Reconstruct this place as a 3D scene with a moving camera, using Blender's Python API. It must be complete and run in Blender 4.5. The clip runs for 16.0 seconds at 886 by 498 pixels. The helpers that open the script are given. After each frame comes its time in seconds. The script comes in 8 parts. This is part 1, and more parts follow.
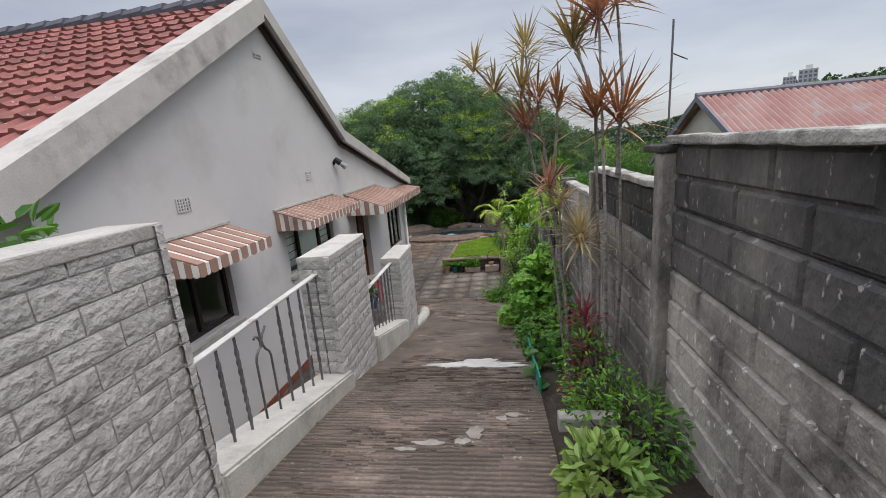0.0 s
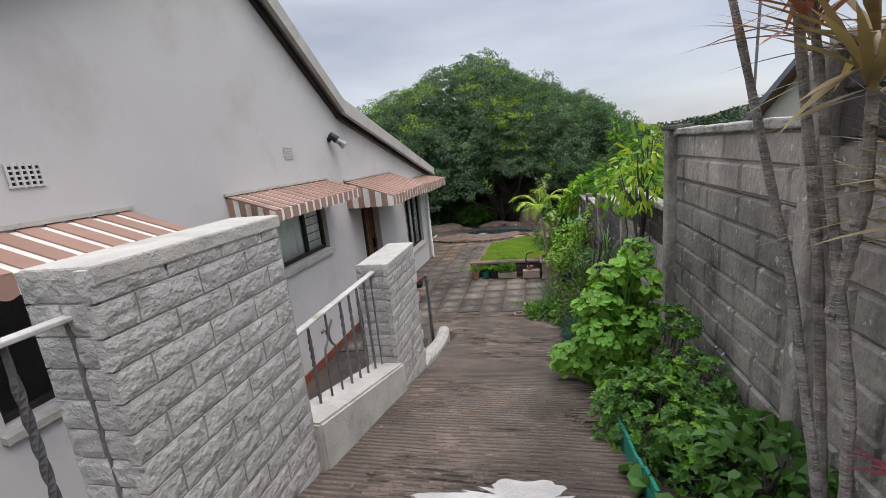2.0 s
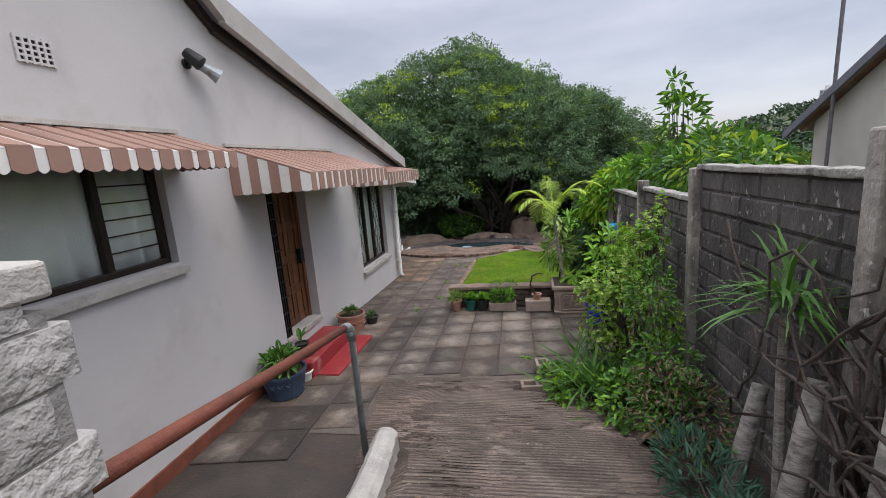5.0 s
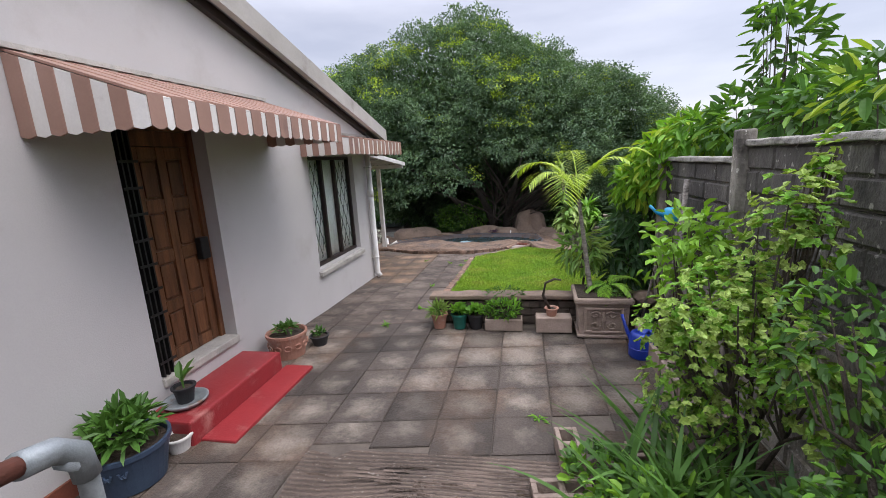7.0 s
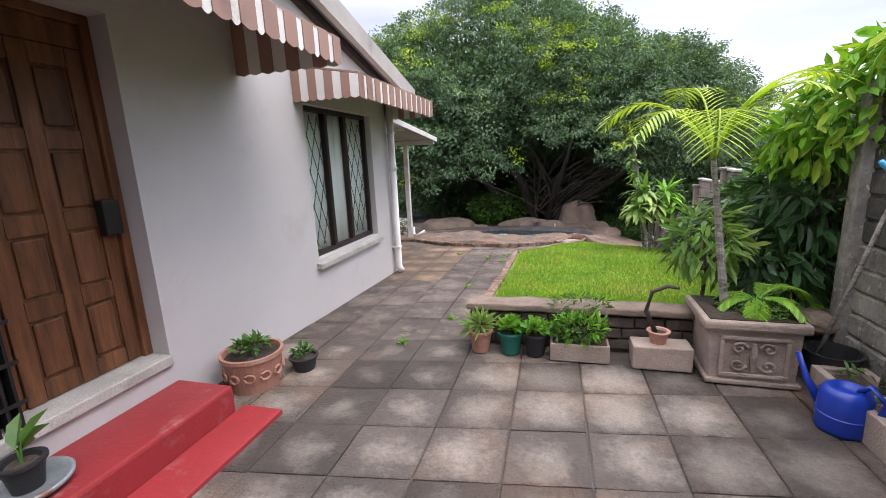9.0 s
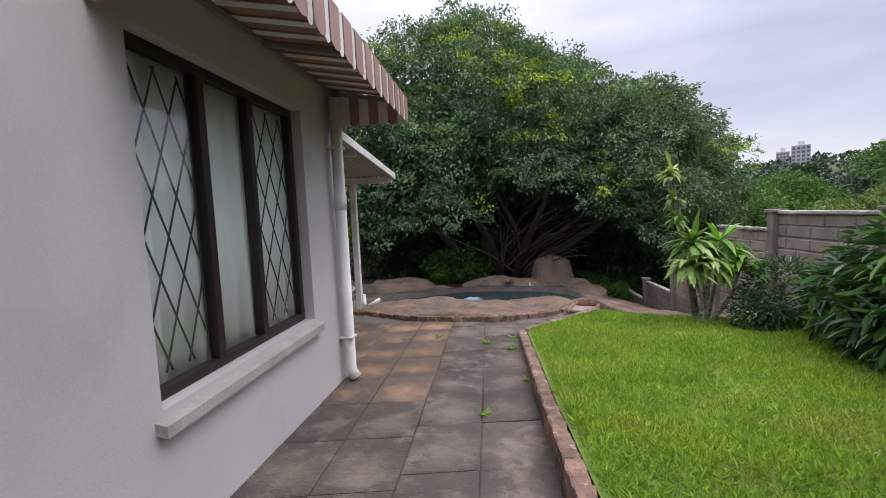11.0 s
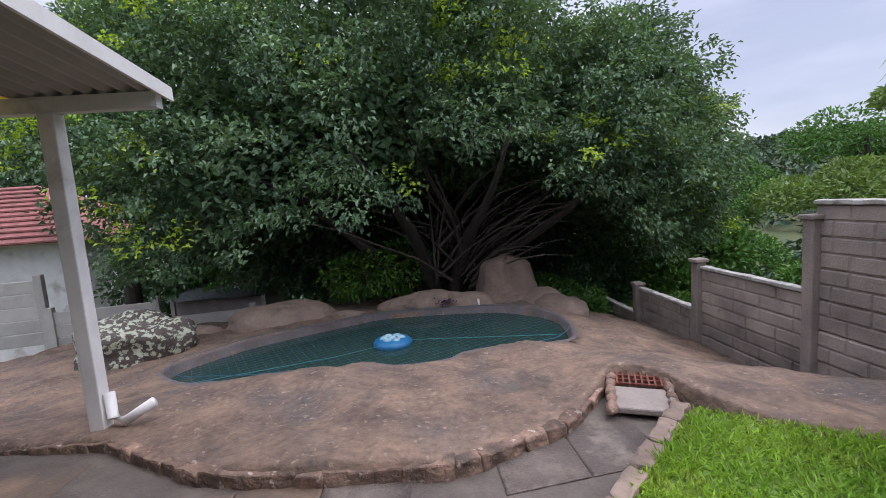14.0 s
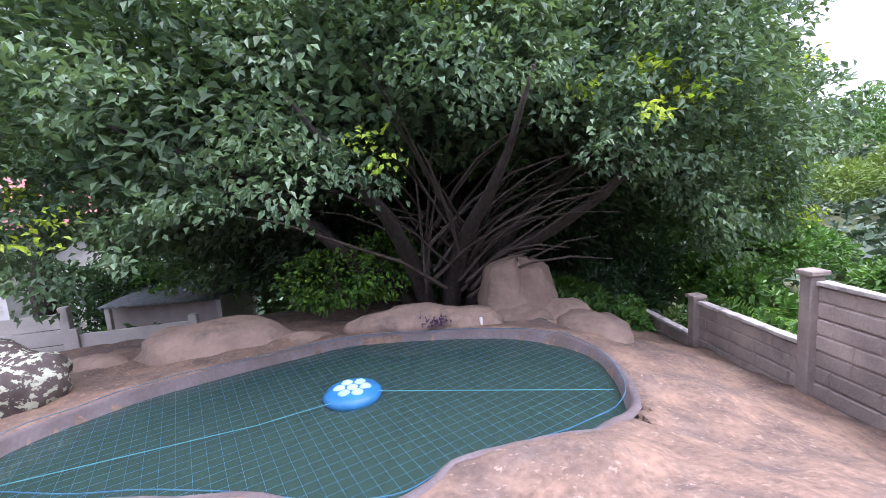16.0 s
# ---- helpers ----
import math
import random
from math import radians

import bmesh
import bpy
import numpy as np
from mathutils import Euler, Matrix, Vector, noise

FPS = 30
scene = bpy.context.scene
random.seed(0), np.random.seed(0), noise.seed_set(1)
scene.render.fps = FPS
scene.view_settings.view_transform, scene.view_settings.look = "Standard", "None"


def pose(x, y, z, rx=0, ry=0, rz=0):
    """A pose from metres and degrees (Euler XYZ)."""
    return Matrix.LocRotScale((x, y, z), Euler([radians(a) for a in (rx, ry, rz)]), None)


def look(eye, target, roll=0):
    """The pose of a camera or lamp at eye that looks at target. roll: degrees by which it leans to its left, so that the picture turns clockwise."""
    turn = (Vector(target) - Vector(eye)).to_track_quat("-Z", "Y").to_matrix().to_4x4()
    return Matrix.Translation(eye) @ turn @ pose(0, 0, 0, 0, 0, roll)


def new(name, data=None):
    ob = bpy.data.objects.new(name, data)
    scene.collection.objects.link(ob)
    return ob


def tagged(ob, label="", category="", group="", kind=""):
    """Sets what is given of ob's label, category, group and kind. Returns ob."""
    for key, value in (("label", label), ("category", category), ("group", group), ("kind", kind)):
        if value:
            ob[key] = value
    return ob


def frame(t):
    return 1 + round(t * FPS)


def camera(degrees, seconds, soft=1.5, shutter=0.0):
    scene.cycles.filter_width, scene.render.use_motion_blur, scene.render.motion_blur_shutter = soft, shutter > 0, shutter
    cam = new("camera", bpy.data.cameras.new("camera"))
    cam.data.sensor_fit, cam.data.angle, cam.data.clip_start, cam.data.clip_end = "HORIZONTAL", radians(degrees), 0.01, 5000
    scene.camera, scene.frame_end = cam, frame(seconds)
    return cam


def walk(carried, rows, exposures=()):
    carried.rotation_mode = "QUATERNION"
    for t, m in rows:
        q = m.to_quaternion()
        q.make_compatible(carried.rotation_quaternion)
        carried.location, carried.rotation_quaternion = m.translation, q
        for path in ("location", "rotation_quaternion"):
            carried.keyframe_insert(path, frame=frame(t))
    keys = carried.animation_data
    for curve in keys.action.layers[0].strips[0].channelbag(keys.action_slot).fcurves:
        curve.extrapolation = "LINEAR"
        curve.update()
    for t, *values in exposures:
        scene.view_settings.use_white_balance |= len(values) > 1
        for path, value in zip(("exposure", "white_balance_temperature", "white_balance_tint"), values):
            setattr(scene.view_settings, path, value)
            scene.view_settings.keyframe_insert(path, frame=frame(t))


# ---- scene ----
cam = camera(92.0, 16.0, soft=0.9)
METRES, EYE, TILT, LEAN, TURN = 18.8, 3.88, 0.0, 0.0, 8.1
ROWS = [
    (0.0, 0.0, 0.0, 0.0, -1.1, -13.36, 4.63),
    (0.5, 0.0031, 0.0302, -0.0077, 1.75, -13.45, 4.6),
    (1.0, 0.0044, 0.0592, -0.0149, 3.52, -13.17, 5.13),
    (1.5, 0.0063, 0.0876, -0.0219, 3.87, -12.96, 5.28),
    (2.0, 0.0072, 0.119, -0.0294, 3.26, -12.77, 5.63),
    (2.5, 0.0082, 0.1507, -0.036, 1.67, -12.63, 5.94),
    (3.0, 0.0111, 0.1825, -0.0439, 1.09, -12.61, 5.75),
    (3.5, 0.013, 0.2136, -0.0494, 1.6, -11.77, 4.98),
    (4.0, 0.0093, 0.2455, -0.0558, 1.72, -11.0, 4.72),
    (6.5, 0.0191, 0.3825, -0.0861, 1.13, -11.35, 3.42),
    (7.0, 0.0223, 0.412, -0.0922, 2.09, -11.62, 3.42),
    (7.5, 0.0223, 0.4359, -0.0964, 3.94, -12.33, 3.11),
    (8.0, 0.0241, 0.4555, -0.101, 6.54, -12.51, 2.52),
    (10.5, -0.024, 0.601, -0.1308, 2.79, -7.25, 2.57),
    (11.0, -0.0283, 0.6397, -0.1276, -2.17, -4.83, 2.57),
    (11.5, -0.031, 0.6764, -0.1289, -5.61, -4.47, 3.24),
    (12.0, -0.0284, 0.7187, -0.1299, -9.31, -5.12, 3.7),
    (12.5, -0.0207, 0.759, -0.1325, -11.42, -4.99, 3.71),
    (13.0, -0.0121, 0.7914, -0.1345, -11.53, -5.3, 3.7),
    (13.5, 0.0001, 0.8245, -0.1357, -10.8, -5.81, 3.58),
    (14.0, 0.0036, 0.8564, -0.1377, -12.13, -6.32, 4.06),
    (14.5, 0.0073, 0.8864, -0.1384, -14.95, -6.41, 4.11),
    (15.0, 0.011, 0.915, -0.1387, -18.28, -6.33, 4.42),
    (15.5, 0.0235, 0.9402, -0.1404, -17.7, -7.04, 4.13),
    (16.0, 0.0348, 0.9656, -0.1414, -12.0, -8.01, 3.91),
]
walk(cam, [(t, pose(0, 0, EYE, TILT, LEAN, TURN) @ pose(METRES * x, METRES * y, METRES * z, 90 + pitch, roll, yaw)) for t, x, y, z, yaw, pitch, roll in ROWS],
     exposures=[(0.0, 0.05, 6450, 10), (1.5, 0.15, 6420, 11), (3.5, 0.15, 6450, 11), (6.5, 0.32, 6350, 16), (7.0, 0.48, 6350, 16), (7.5, 0.74, 6350, 18), (8.0, 0.9, 6350, 20), (10.5, 0.72, 6450, 13), (11.0, 0.3, 6350, 20), (11.5, 0.25, 6350, 22), (12.5, 0.05, 6300, 22), (13.5, 0.2, 6150, 19), (14.5, 0.45, 5930, 19), (15.2, 0.68, 5800, 23), (15.6, 0.95, 5780, 25), (16.0, 1.6, 5850, 30)])

# ---- world and light ----
world = bpy.data.worlds.new("world")
scene.world = world
world.use_nodes = True
wn, wl = world.node_tree.nodes, world.node_tree.links
wn.clear()
sky = wn.new("ShaderNodeTexSky")
sky.sky_type, sky.sun_disc, sky.sun_elevation, sky.sun_rotation = "NISHITA", False, radians(58), radians(70)
sky_bg = wn.new("ShaderNodeBackground")
sky_bg.inputs[1].default_value = 0.03
wl.new(sky.outputs[0], sky_bg.inputs[0])
tc = wn.new("ShaderNodeTexCoord")
stretch = wn.new("ShaderNodeMapping")
stretch.inputs["Scale"].default_value = (1.2, 1.2, 4.5)
wl.new(tc.outputs["Generated"], stretch.inputs[0])
cl = wn.new("ShaderNodeTexNoise")
cl.inputs["Scale"].default_value, cl.inputs["Detail"].default_value, cl.inputs["Roughness"].default_value = 1.7, 6, 0.5
wl.new(stretch.outputs[0], cl.inputs["Vector"])
cr = wn.new("ShaderNodeValToRGB")
cr.color_ramp.elements[0].position, cr.color_ramp.elements[0].color = 0.33, (0.50, 0.52, 0.59, 1)
cr.color_ramp.elements[1].position, cr.color_ramp.elements[1].color = 0.68, (0.80, 0.81, 0.86, 1)
wl.new(cl.outputs[0], cr.inputs[0])
cloud_bg = wn.new("ShaderNodeBackground")
# an overcast sky is brightest overhead
wsep = wn.new("ShaderNodeSeparateXYZ")
wl.new(tc.outputs["Generated"], wsep.inputs[0])
wup = wn.new("ShaderNodeMapRange")
wup.inputs["From Min"].default_value, wup.inputs["From Max"].default_value = 0.3, 1.0
wup.inputs["To Min"].default_value, wup.inputs["To Max"].default_value = 0.68, 3.25
wl.new(wsep.outputs["Z"], wup.inputs["Value"])
wl.new(wup.outputs[0], cloud_bg.inputs[1])
wl.new(cr.outputs[0], cloud_bg.inputs[0])
wsum = wn.new("ShaderNodeAddShader")
wl.new(sky_bg.outputs[0], wsum.inputs[0])
wl.new(cloud_bg.outputs[0], wsum.inputs[1])
wout = wn.new("ShaderNodeOutputWorld")
wl.new(wsum.outputs[0], wout.inputs[0])

sun_data = bpy.data.lights.new("sun", "SUN")
sun_data.energy, sun_data.angle, sun_data.color = 1.5, radians(35), (1.0, 0.96, 0.9)
sun = new("sun", sun_data)
sun.matrix_world = look((6, 4, 14), (0, 7, 0))


# ---- materials ----
def surf(name, c1, c2, scale=6.0, rough=0.85, bump=0.3, fine=60.0, metal=0.0, vary=0.12, stain=None, stain_amt=0.5, stain_scale=1.3, aniso=(1, 1, 1), wave=None, trans=0.0, spec=0.3, island=False, obj=False, detail=6.0, blotch=None, specks=None):
    """Two-scale noise colour, fine grain, optional stain colour and relief, in world coordinates."""
    m = bpy.data.materials.new(name)
    m.use_nodes = True
    n, l = m.node_tree.nodes, m.node_tree.links
    n.clear()
    out = n.new("ShaderNodeOutputMaterial")
    b = n.new("ShaderNodeBsdfPrincipled")
    b.inputs["Roughness"].default_value, b.inputs["Metallic"].default_value = rough, metal
    b.inputs["Specular IOR Level"].default_value = spec
    geo = n.new("ShaderNodeNewGeometry")
    mp = n.new("ShaderNodeMapping")
    mp.inputs["Scale"].default_value = aniso
    if obj:
        tcn = n.new("ShaderNodeTexCoord")
        l.new(tcn.outputs["Object"], mp.inputs[0])
    else:
        l.new(geo.outputs["Position"], mp.inputs[0])

    def noise_node(s, d=detail, r=0.6):
        t = n.new("ShaderNodeTexNoise")
        t.inputs["Scale"].default_value, t.inputs["Detail"].default_value, t.inputs["Roughness"].default_value = s, d, r
        l.new(mp.outputs[0], t.inputs["Vector"])
        return t

    def ramp(src, a, bb):
        r = n.new("ShaderNodeMapRange")
        r.inputs["From Min"].default_value, r.inputs["From Max"].default_value = a, bb
        l.new(src, r.inputs["Value"])
        return r.outputs[0]

    def mix(f, a, bb, blend="MIX"):
        x = n.new("ShaderNodeMix")
        x.data_type, x.blend_type = "RGBA", blend
        for sock, v in ((x.inputs["Factor"], f), (x.inputs["A"], a), (x.inputs["B"], bb)):
            if isinstance(v, (int, float)):
                sock.default_value = v
            elif isinstance(v, tuple):
                sock.default_value = (*v, 1)
            else:
                l.new(v, sock)
        return x.outputs["Result"]

    big = noise_node(scale)
    col = mix(ramp(big.outputs[0], 0.34, 0.66), c1, c2)
    if stain:
        st = noise_node(stain_scale, 8, 0.65)
        col = mix(ramp(st.outputs[0], 0.62 - 0.22 * stain_amt, 0.72), col, stain)
    if specks:
        sk = noise_node(specks[1], 3, 0.55)
        col = mix(ramp(sk.outputs[0], specks[2], specks[2] + 0.05), col, specks[0])
    if blotch:
        # pale worn middle of a slab, broken up by noise
        tb = n.new("ShaderNodeTexCoord")
        ln_ = n.new("ShaderNodeVectorMath")
        ln_.operation = "DISTANCE"
        ln_.inputs[1].default_value = (0.23, 0.24, 0.0)
        l.new(tb.outputs["Object"], ln_.inputs[0])
        nb_ = noise_node(9, 5, 0.65)
        nb2_ = noise_node(0.55, 3, 0.5)
        ad1 = n.new("ShaderNodeMath")
        ad1.operation = "MULTIPLY_ADD"
        ad1.inputs[1].default_value = -0.42
        l.new(nb_.outputs[0], ad1.inputs[0])
        l.new(ln_.outputs["Value"], ad1.inputs[2])
        ad2 = n.new("ShaderNodeMath")
        ad2.operation = "MULTIPLY_ADD"
        ad2.inputs[1].default_value = -0.6
        l.new(nb2_.outputs[0], ad2.inputs[0])
        l.new(ad1.outputs[0], ad2.inputs[2])
        fb = n.new("ShaderNodeMapRange")
        fb.inputs["From Min"].default_value, fb.inputs["From Max"].default_value = -0.31, -0.53
        fb.inputs["To Min"].default_value, fb.inputs["To Max"].default_value = 0.0, 0.7
        l.new(ad2.outputs[0], fb.inputs["Value"])
        col = mix(fb.outputs[0], col, blotch)
    grain = noise_node(fine, 3)
    g = n.new("ShaderNodeMapRange")
    g.inputs["To Min"].default_value, g.inputs["To Max"].default_value = 1 - vary * 1.5, 1 + vary * 1.5
    l.new(grain.outputs[0], g.inputs["Value"])
    gray = n.new("ShaderNodeCombineColor")
    for i in range(3):
        l.new(g.outputs[0], gray.inputs[i])
    col = mix(1.0, col, gray.outputs[0], "MULTIPLY")
    rnd = None
    if island:
        rnd = geo.outputs["Random Per Island"]
    else:
        oi = n.new("ShaderNodeObjectInfo")
        rnd = oi.outputs["Random"]
    rv = n.new("ShaderNodeMapRange")
    k = 0.3 if island else vary * 1.2
    rv.inputs["To Min"].default_value, rv.inputs["To Max"].default_value = 1 - k, 1 + k
    l.new(rnd, rv.inputs["Value"])
    hs = n.new("ShaderNodeHueSaturation")
    l.new(rv.outputs[0], hs.inputs["Value"])
    l.new(col, hs.inputs["Color"])
    col = hs.outputs[0]
    l.new(col, b.inputs["Base Color"])
    h = grain.outputs[0]
    if wave:
        w = n.new("ShaderNodeTexWave")
        w.bands_direction = wave[0]
        w.inputs["Scale"].default_value, w.inputs["Distortion"].default_value, w.inputs["Detail"].default_value = wave[1], wave[2], 3
        w.inputs["Detail Scale"].default_value = 1.5
        l.new(mp.outputs[0], w.inputs["Vector"])
        ad = n.new("ShaderNodeMath")
        ad.operation = "ADD"
        l.new(h, ad.inputs[0])
        l.new(w.outputs[1], ad.inputs[1])
        h = ad.outputs[0]
        l.new(mix(ramp(w.outputs[1], 0.0, 0.45), mix(wave[3] if len(wave) > 3 else 0.2, col, (0.03, 0.025, 0.02)), col), b.inputs["Base Color"])
    if bump:
        bp = n.new("ShaderNodeBump")
        bp.inputs["Strength"].default_value, bp.inputs["Distance"].default_value = bump, 0.02
        hb = n.new("ShaderNodeMath")
        hb.operation = "ADD"
        l.new(h, hb.inputs[0])
        l.new(big.outputs[0], hb.inputs[1])
        l.new(hb.outputs[0], bp.inputs["Height"])
        l.new(bp.outputs[0], b.inputs["Normal"])
    rr = n.new("ShaderNodeMapRange")
    rr.inputs["To Min"].default_value, rr.inputs["To Max"].default_value = max(0.03, rough - 0.12), min(1, rough + 0.12)
    l.new(big.outputs[0], rr.inputs["Value"])
    l.new(rr.outputs[0], b.inputs["Roughness"])
    if trans:
        tr = n.new("ShaderNodeBsdfTranslucent")
        l.new(mix(1.0, col, (1.0, 1.0, 0.45 if island else 1.0), "MULTIPLY"), tr.inputs[0])
        ms = n.new("ShaderNodeMixShader")
        ms.inputs[0].default_value = trans
        l.new(b.outputs[0], ms.inputs[1])
        l.new(tr.outputs[0], ms.inputs[2])
        l.new(ms.outputs[0], out.inputs[0])
    else:
        l.new(b.outputs[0], out.inputs[0])
    return m


def leafy(name, c1, c2, trans=0.3, rough=0.45, spec=0.4):
    return surf(name, c1, c2, scale=1.5, rough=rough, bump=0, fine=25, vary=0.15, trans=trans, spec=spec, island=True, detail=2)


def glass_like(name, tint, rough=0.02):
    m = bpy.data.materials.new(name)
    m.use_nodes = True
    n, l = m.node_tree.nodes, m.node_tree.links
    n.clear()
    out = n.new("ShaderNodeOutputMaterial")
    g, t, x, f = n.new("ShaderNodeBsdfGlossy"), n.new("ShaderNodeBsdfTransparent"), n.new("ShaderNodeMixShader"), n.new("ShaderNodeLayerWeight")
    g.inputs["Roughness"].default_value = rough
    t.inputs[0].default_value = (*tint, 1)
    f.inputs[0].default_value = 0.5
    pw, ma = n.new("ShaderNodeMath"), n.new("ShaderNodeMath")
    pw.operation, ma.operation = "POWER", "MULTIPLY_ADD"
    pw.inputs[1].default_value, ma.inputs[1].default_value, ma.inputs[2].default_value = 4.0, 0.9, 0.08
    l.new(f.outputs["Facing"], pw.inputs[0])
    l.new(pw.outputs[0], ma.inputs[0])
    l.new(ma.outputs[0], x.inputs[0])
    l.new(t.outputs[0], x.inputs[1])
    l.new(g.outputs[0], x.inputs[2])
    l.new(x.outputs[0], out.inputs[0])
    return m


M_WALL = surf("wall_paint", (0.50, 0.48, 0.465), (0.54, 0.52, 0.505), scale=0.9, rough=0.8, bump=0.12, fine=90, vary=0.03, stain=(0.44, 0.415, 0.39), stain_amt=0.4, stain_scale=1.1)
M_WHITE = surf("white_paint", (0.72, 0.71, 0.68), (0.60, 0.59, 0.56), scale=3, rough=0.55, bump=0.1, vary=0.05, stain=(0.35, 0.31, 0.26), stain_amt=0.2)
M_BARGE = surf("barge_plaster", (0.47, 0.445, 0.41), (0.40, 0.375, 0.34), scale=2.5, bump=0.25, vary=0.08, stain=(0.25, 0.23, 0.21), stain_amt=0.25)
M_GREYBRICK = surf("painted_brick", (0.45, 0.43, 0.405), (0.37, 0.352, 0.33), scale=9, rough=0.8, bump=0.9, fine=28, vary=0.07, stain=(0.2, 0.19, 0.17), stain_amt=0.25, stain_scale=3)
M_JOINT = surf("painted_joint", (0.36, 0.345, 0.325), (0.27, 0.255, 0.24), scale=9, bump=0.4, vary=0.1)
M_COPE = surf("cap_concrete", (0.47, 0.445, 0.40), (0.37, 0.35, 0.315), scale=5, bump=0.4, vary=0.08, stain=(0.28, 0.27, 0.24), stain_amt=0.4, stain_scale=4)
M_RAMP = surf("ramp_concrete", (0.215, 0.162, 0.129), (0.105, 0.081, 0.066), scale=1.5, rough=0.7, bump=1.0, fine=42, vary=0.2, stain=(0.27, 0.22, 0.18), stain_amt=0.3, stain_scale=2.6, wave=("Y", 7.0, 1.6, 0.42), specks=((0.32, 0.28, 0.24), 30.0, 0.66))
M_PATH = surf("path_concrete", (0.108, 0.084, 0.069), (0.058, 0.047, 0.04), scale=1.8, rough=0.62, bump=0.7, fine=60, vary=0.2, stain=(0.20, 0.163, 0.13), stain_amt=0.5, stain_scale=4.5, blotch=(0.19, 0.158, 0.13))
M_PAVER = surf("paver_concrete", (0.085, 0.069, 0.057), (0.048, 0.041, 0.036), scale=2.2, rough=0.62, bump=0.8, fine=60, vary=0.3, stain=(0.17, 0.115, 0.08), stain_amt=0.6, stain_scale=1.1, blotch=(0.28, 0.242, 0.2))
M_SLAB = surf("sand_slab", (0.15, 0.105, 0.07), (0.08, 0.06, 0.045), scale=3, rough=0.7, bump=0.4, vary=0.14, stain=(0.095, 0.075, 0.062), stain_amt=0.9, stain_scale=1.9, blotch=(0.33, 0.215, 0.135))
M_MORTAR = surf("dark_joint", (0.075, 0.062, 0.052), (0.12, 0.1, 0.082), scale=5, bump=0.5, vary=0.15)
M_PATCH = surf("cement_patch", (0.55, 0.53, 0.50), (0.40, 0.375, 0.35), scale=4, bump=0.4, vary=0.08)
M_SCRAP = surf("worn_cement", (0.33, 0.30, 0.27), (0.24, 0.21, 0.185), scale=9, bump=0.4, vary=0.12)
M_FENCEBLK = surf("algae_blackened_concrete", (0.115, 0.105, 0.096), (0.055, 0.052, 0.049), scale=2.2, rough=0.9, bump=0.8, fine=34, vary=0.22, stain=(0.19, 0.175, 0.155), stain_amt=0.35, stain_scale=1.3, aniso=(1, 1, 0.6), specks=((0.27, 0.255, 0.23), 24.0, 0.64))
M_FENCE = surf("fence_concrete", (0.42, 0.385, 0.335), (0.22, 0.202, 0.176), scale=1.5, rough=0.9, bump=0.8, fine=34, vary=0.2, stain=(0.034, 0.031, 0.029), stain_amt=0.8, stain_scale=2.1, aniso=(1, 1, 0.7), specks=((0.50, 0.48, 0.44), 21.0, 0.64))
M_FENCE2 = surf("lower_fence_concrete", (0.30, 0.255, 0.215), (0.19, 0.16, 0.14), scale=2, rough=0.9, bump=0.5, fine=40, vary=0.12, stain=(0.10, 0.09, 0.08), stain_amt=0.35, stain_scale=1.5)
M_FENCETOP = surf("lichen_coping", (0.50, 0.48, 0.43), (0.30, 0.285, 0.255), scale=9, bump=0.7, vary=0.15, stain=(0.06, 0.06, 0.055), stain_amt=0.5, stain_scale=6)
M_FENCEW = surf("pale_fence_paint", (0.50, 0.49, 0.44), (0.42, 0.40, 0.36), scale=3, bump=0.3, vary=0.08, stain=(0.2, 0.2, 0.18), stain_amt=0.3)
M_TILE = surf("roof_tile", (0.30, 0.118, 0.103), (0.215, 0.087, 0.076), scale=4, specks=((0.38, 0.33, 0.28), 16.0, 0.66), bump=0.4, vary=0.14, stain=(0.14, 0.07, 0.055), stain_amt=0.5, stain_scale=2.5)
M_RIDGE = surf("ridge_tile", (0.10, 0.10, 0.12), (0.07, 0.07, 0.085), scale=4, bump=0.4, vary=0.15)
M_SHEET = surf("rusty_roof_sheet", (0.30, 0.15, 0.13), (0.38, 0.24, 0.21), scale=1.4, rough=0.6, bump=0.15, vary=0.1, stain=(0.34, 0.32, 0.32), stain_amt=0.4, stain_scale=1.8)
M_FLASH = surf("grey_flashing", (0.16, 0.16, 0.19), (0.12, 0.12, 0.14), scale=3, rough=0.6, bump=0.1)
M_NBWALL = surf("neighbour_wall", (0.50, 0.47, 0.42), (0.44, 0.41, 0.36), scale=1.5, bump=0.2, vary=0.05)
M_SOIL = surf("soil", (0.075, 0.055, 0.04), (0.045, 0.035, 0.027), scale=5, bump=1.0, fine=30, vary=0.25)
M_GROUND = surf("hillside", (0.045, 0.065, 0.022), (0.07, 0.075, 0.03), scale=0.25, bump=0.8, fine=3, vary=0.25)
M_LAWN = surf("lawn_soil", (0.16, 0.25, 0.04), (0.11, 0.18, 0.03), scale=4, bump=0.8, vary=0.2)
M_GRASS = surf("grass_blade", (0.31, 0.46, 0.055), (0.19, 0.35, 0.04), scale=1.8, rough=0.5, bump=0, fine=25, vary=0.2, trans=0.35, island=True, detail=4, stain=(0.37, 0.40, 0.09), stain_amt=0.6, stain_scale=2.2)
M_DECK = surf("rock_deck", (0.152, 0.102, 0.07), (0.066, 0.048, 0.038), scale=2.6, rough=0.85, bump=1.0, fine=20, vary=0.42, stain=(0.062, 0.053, 0.048), stain_amt=0.55, stain_scale=1.5, specks=((0.165, 0.122, 0.092), 24.0, 0.62))
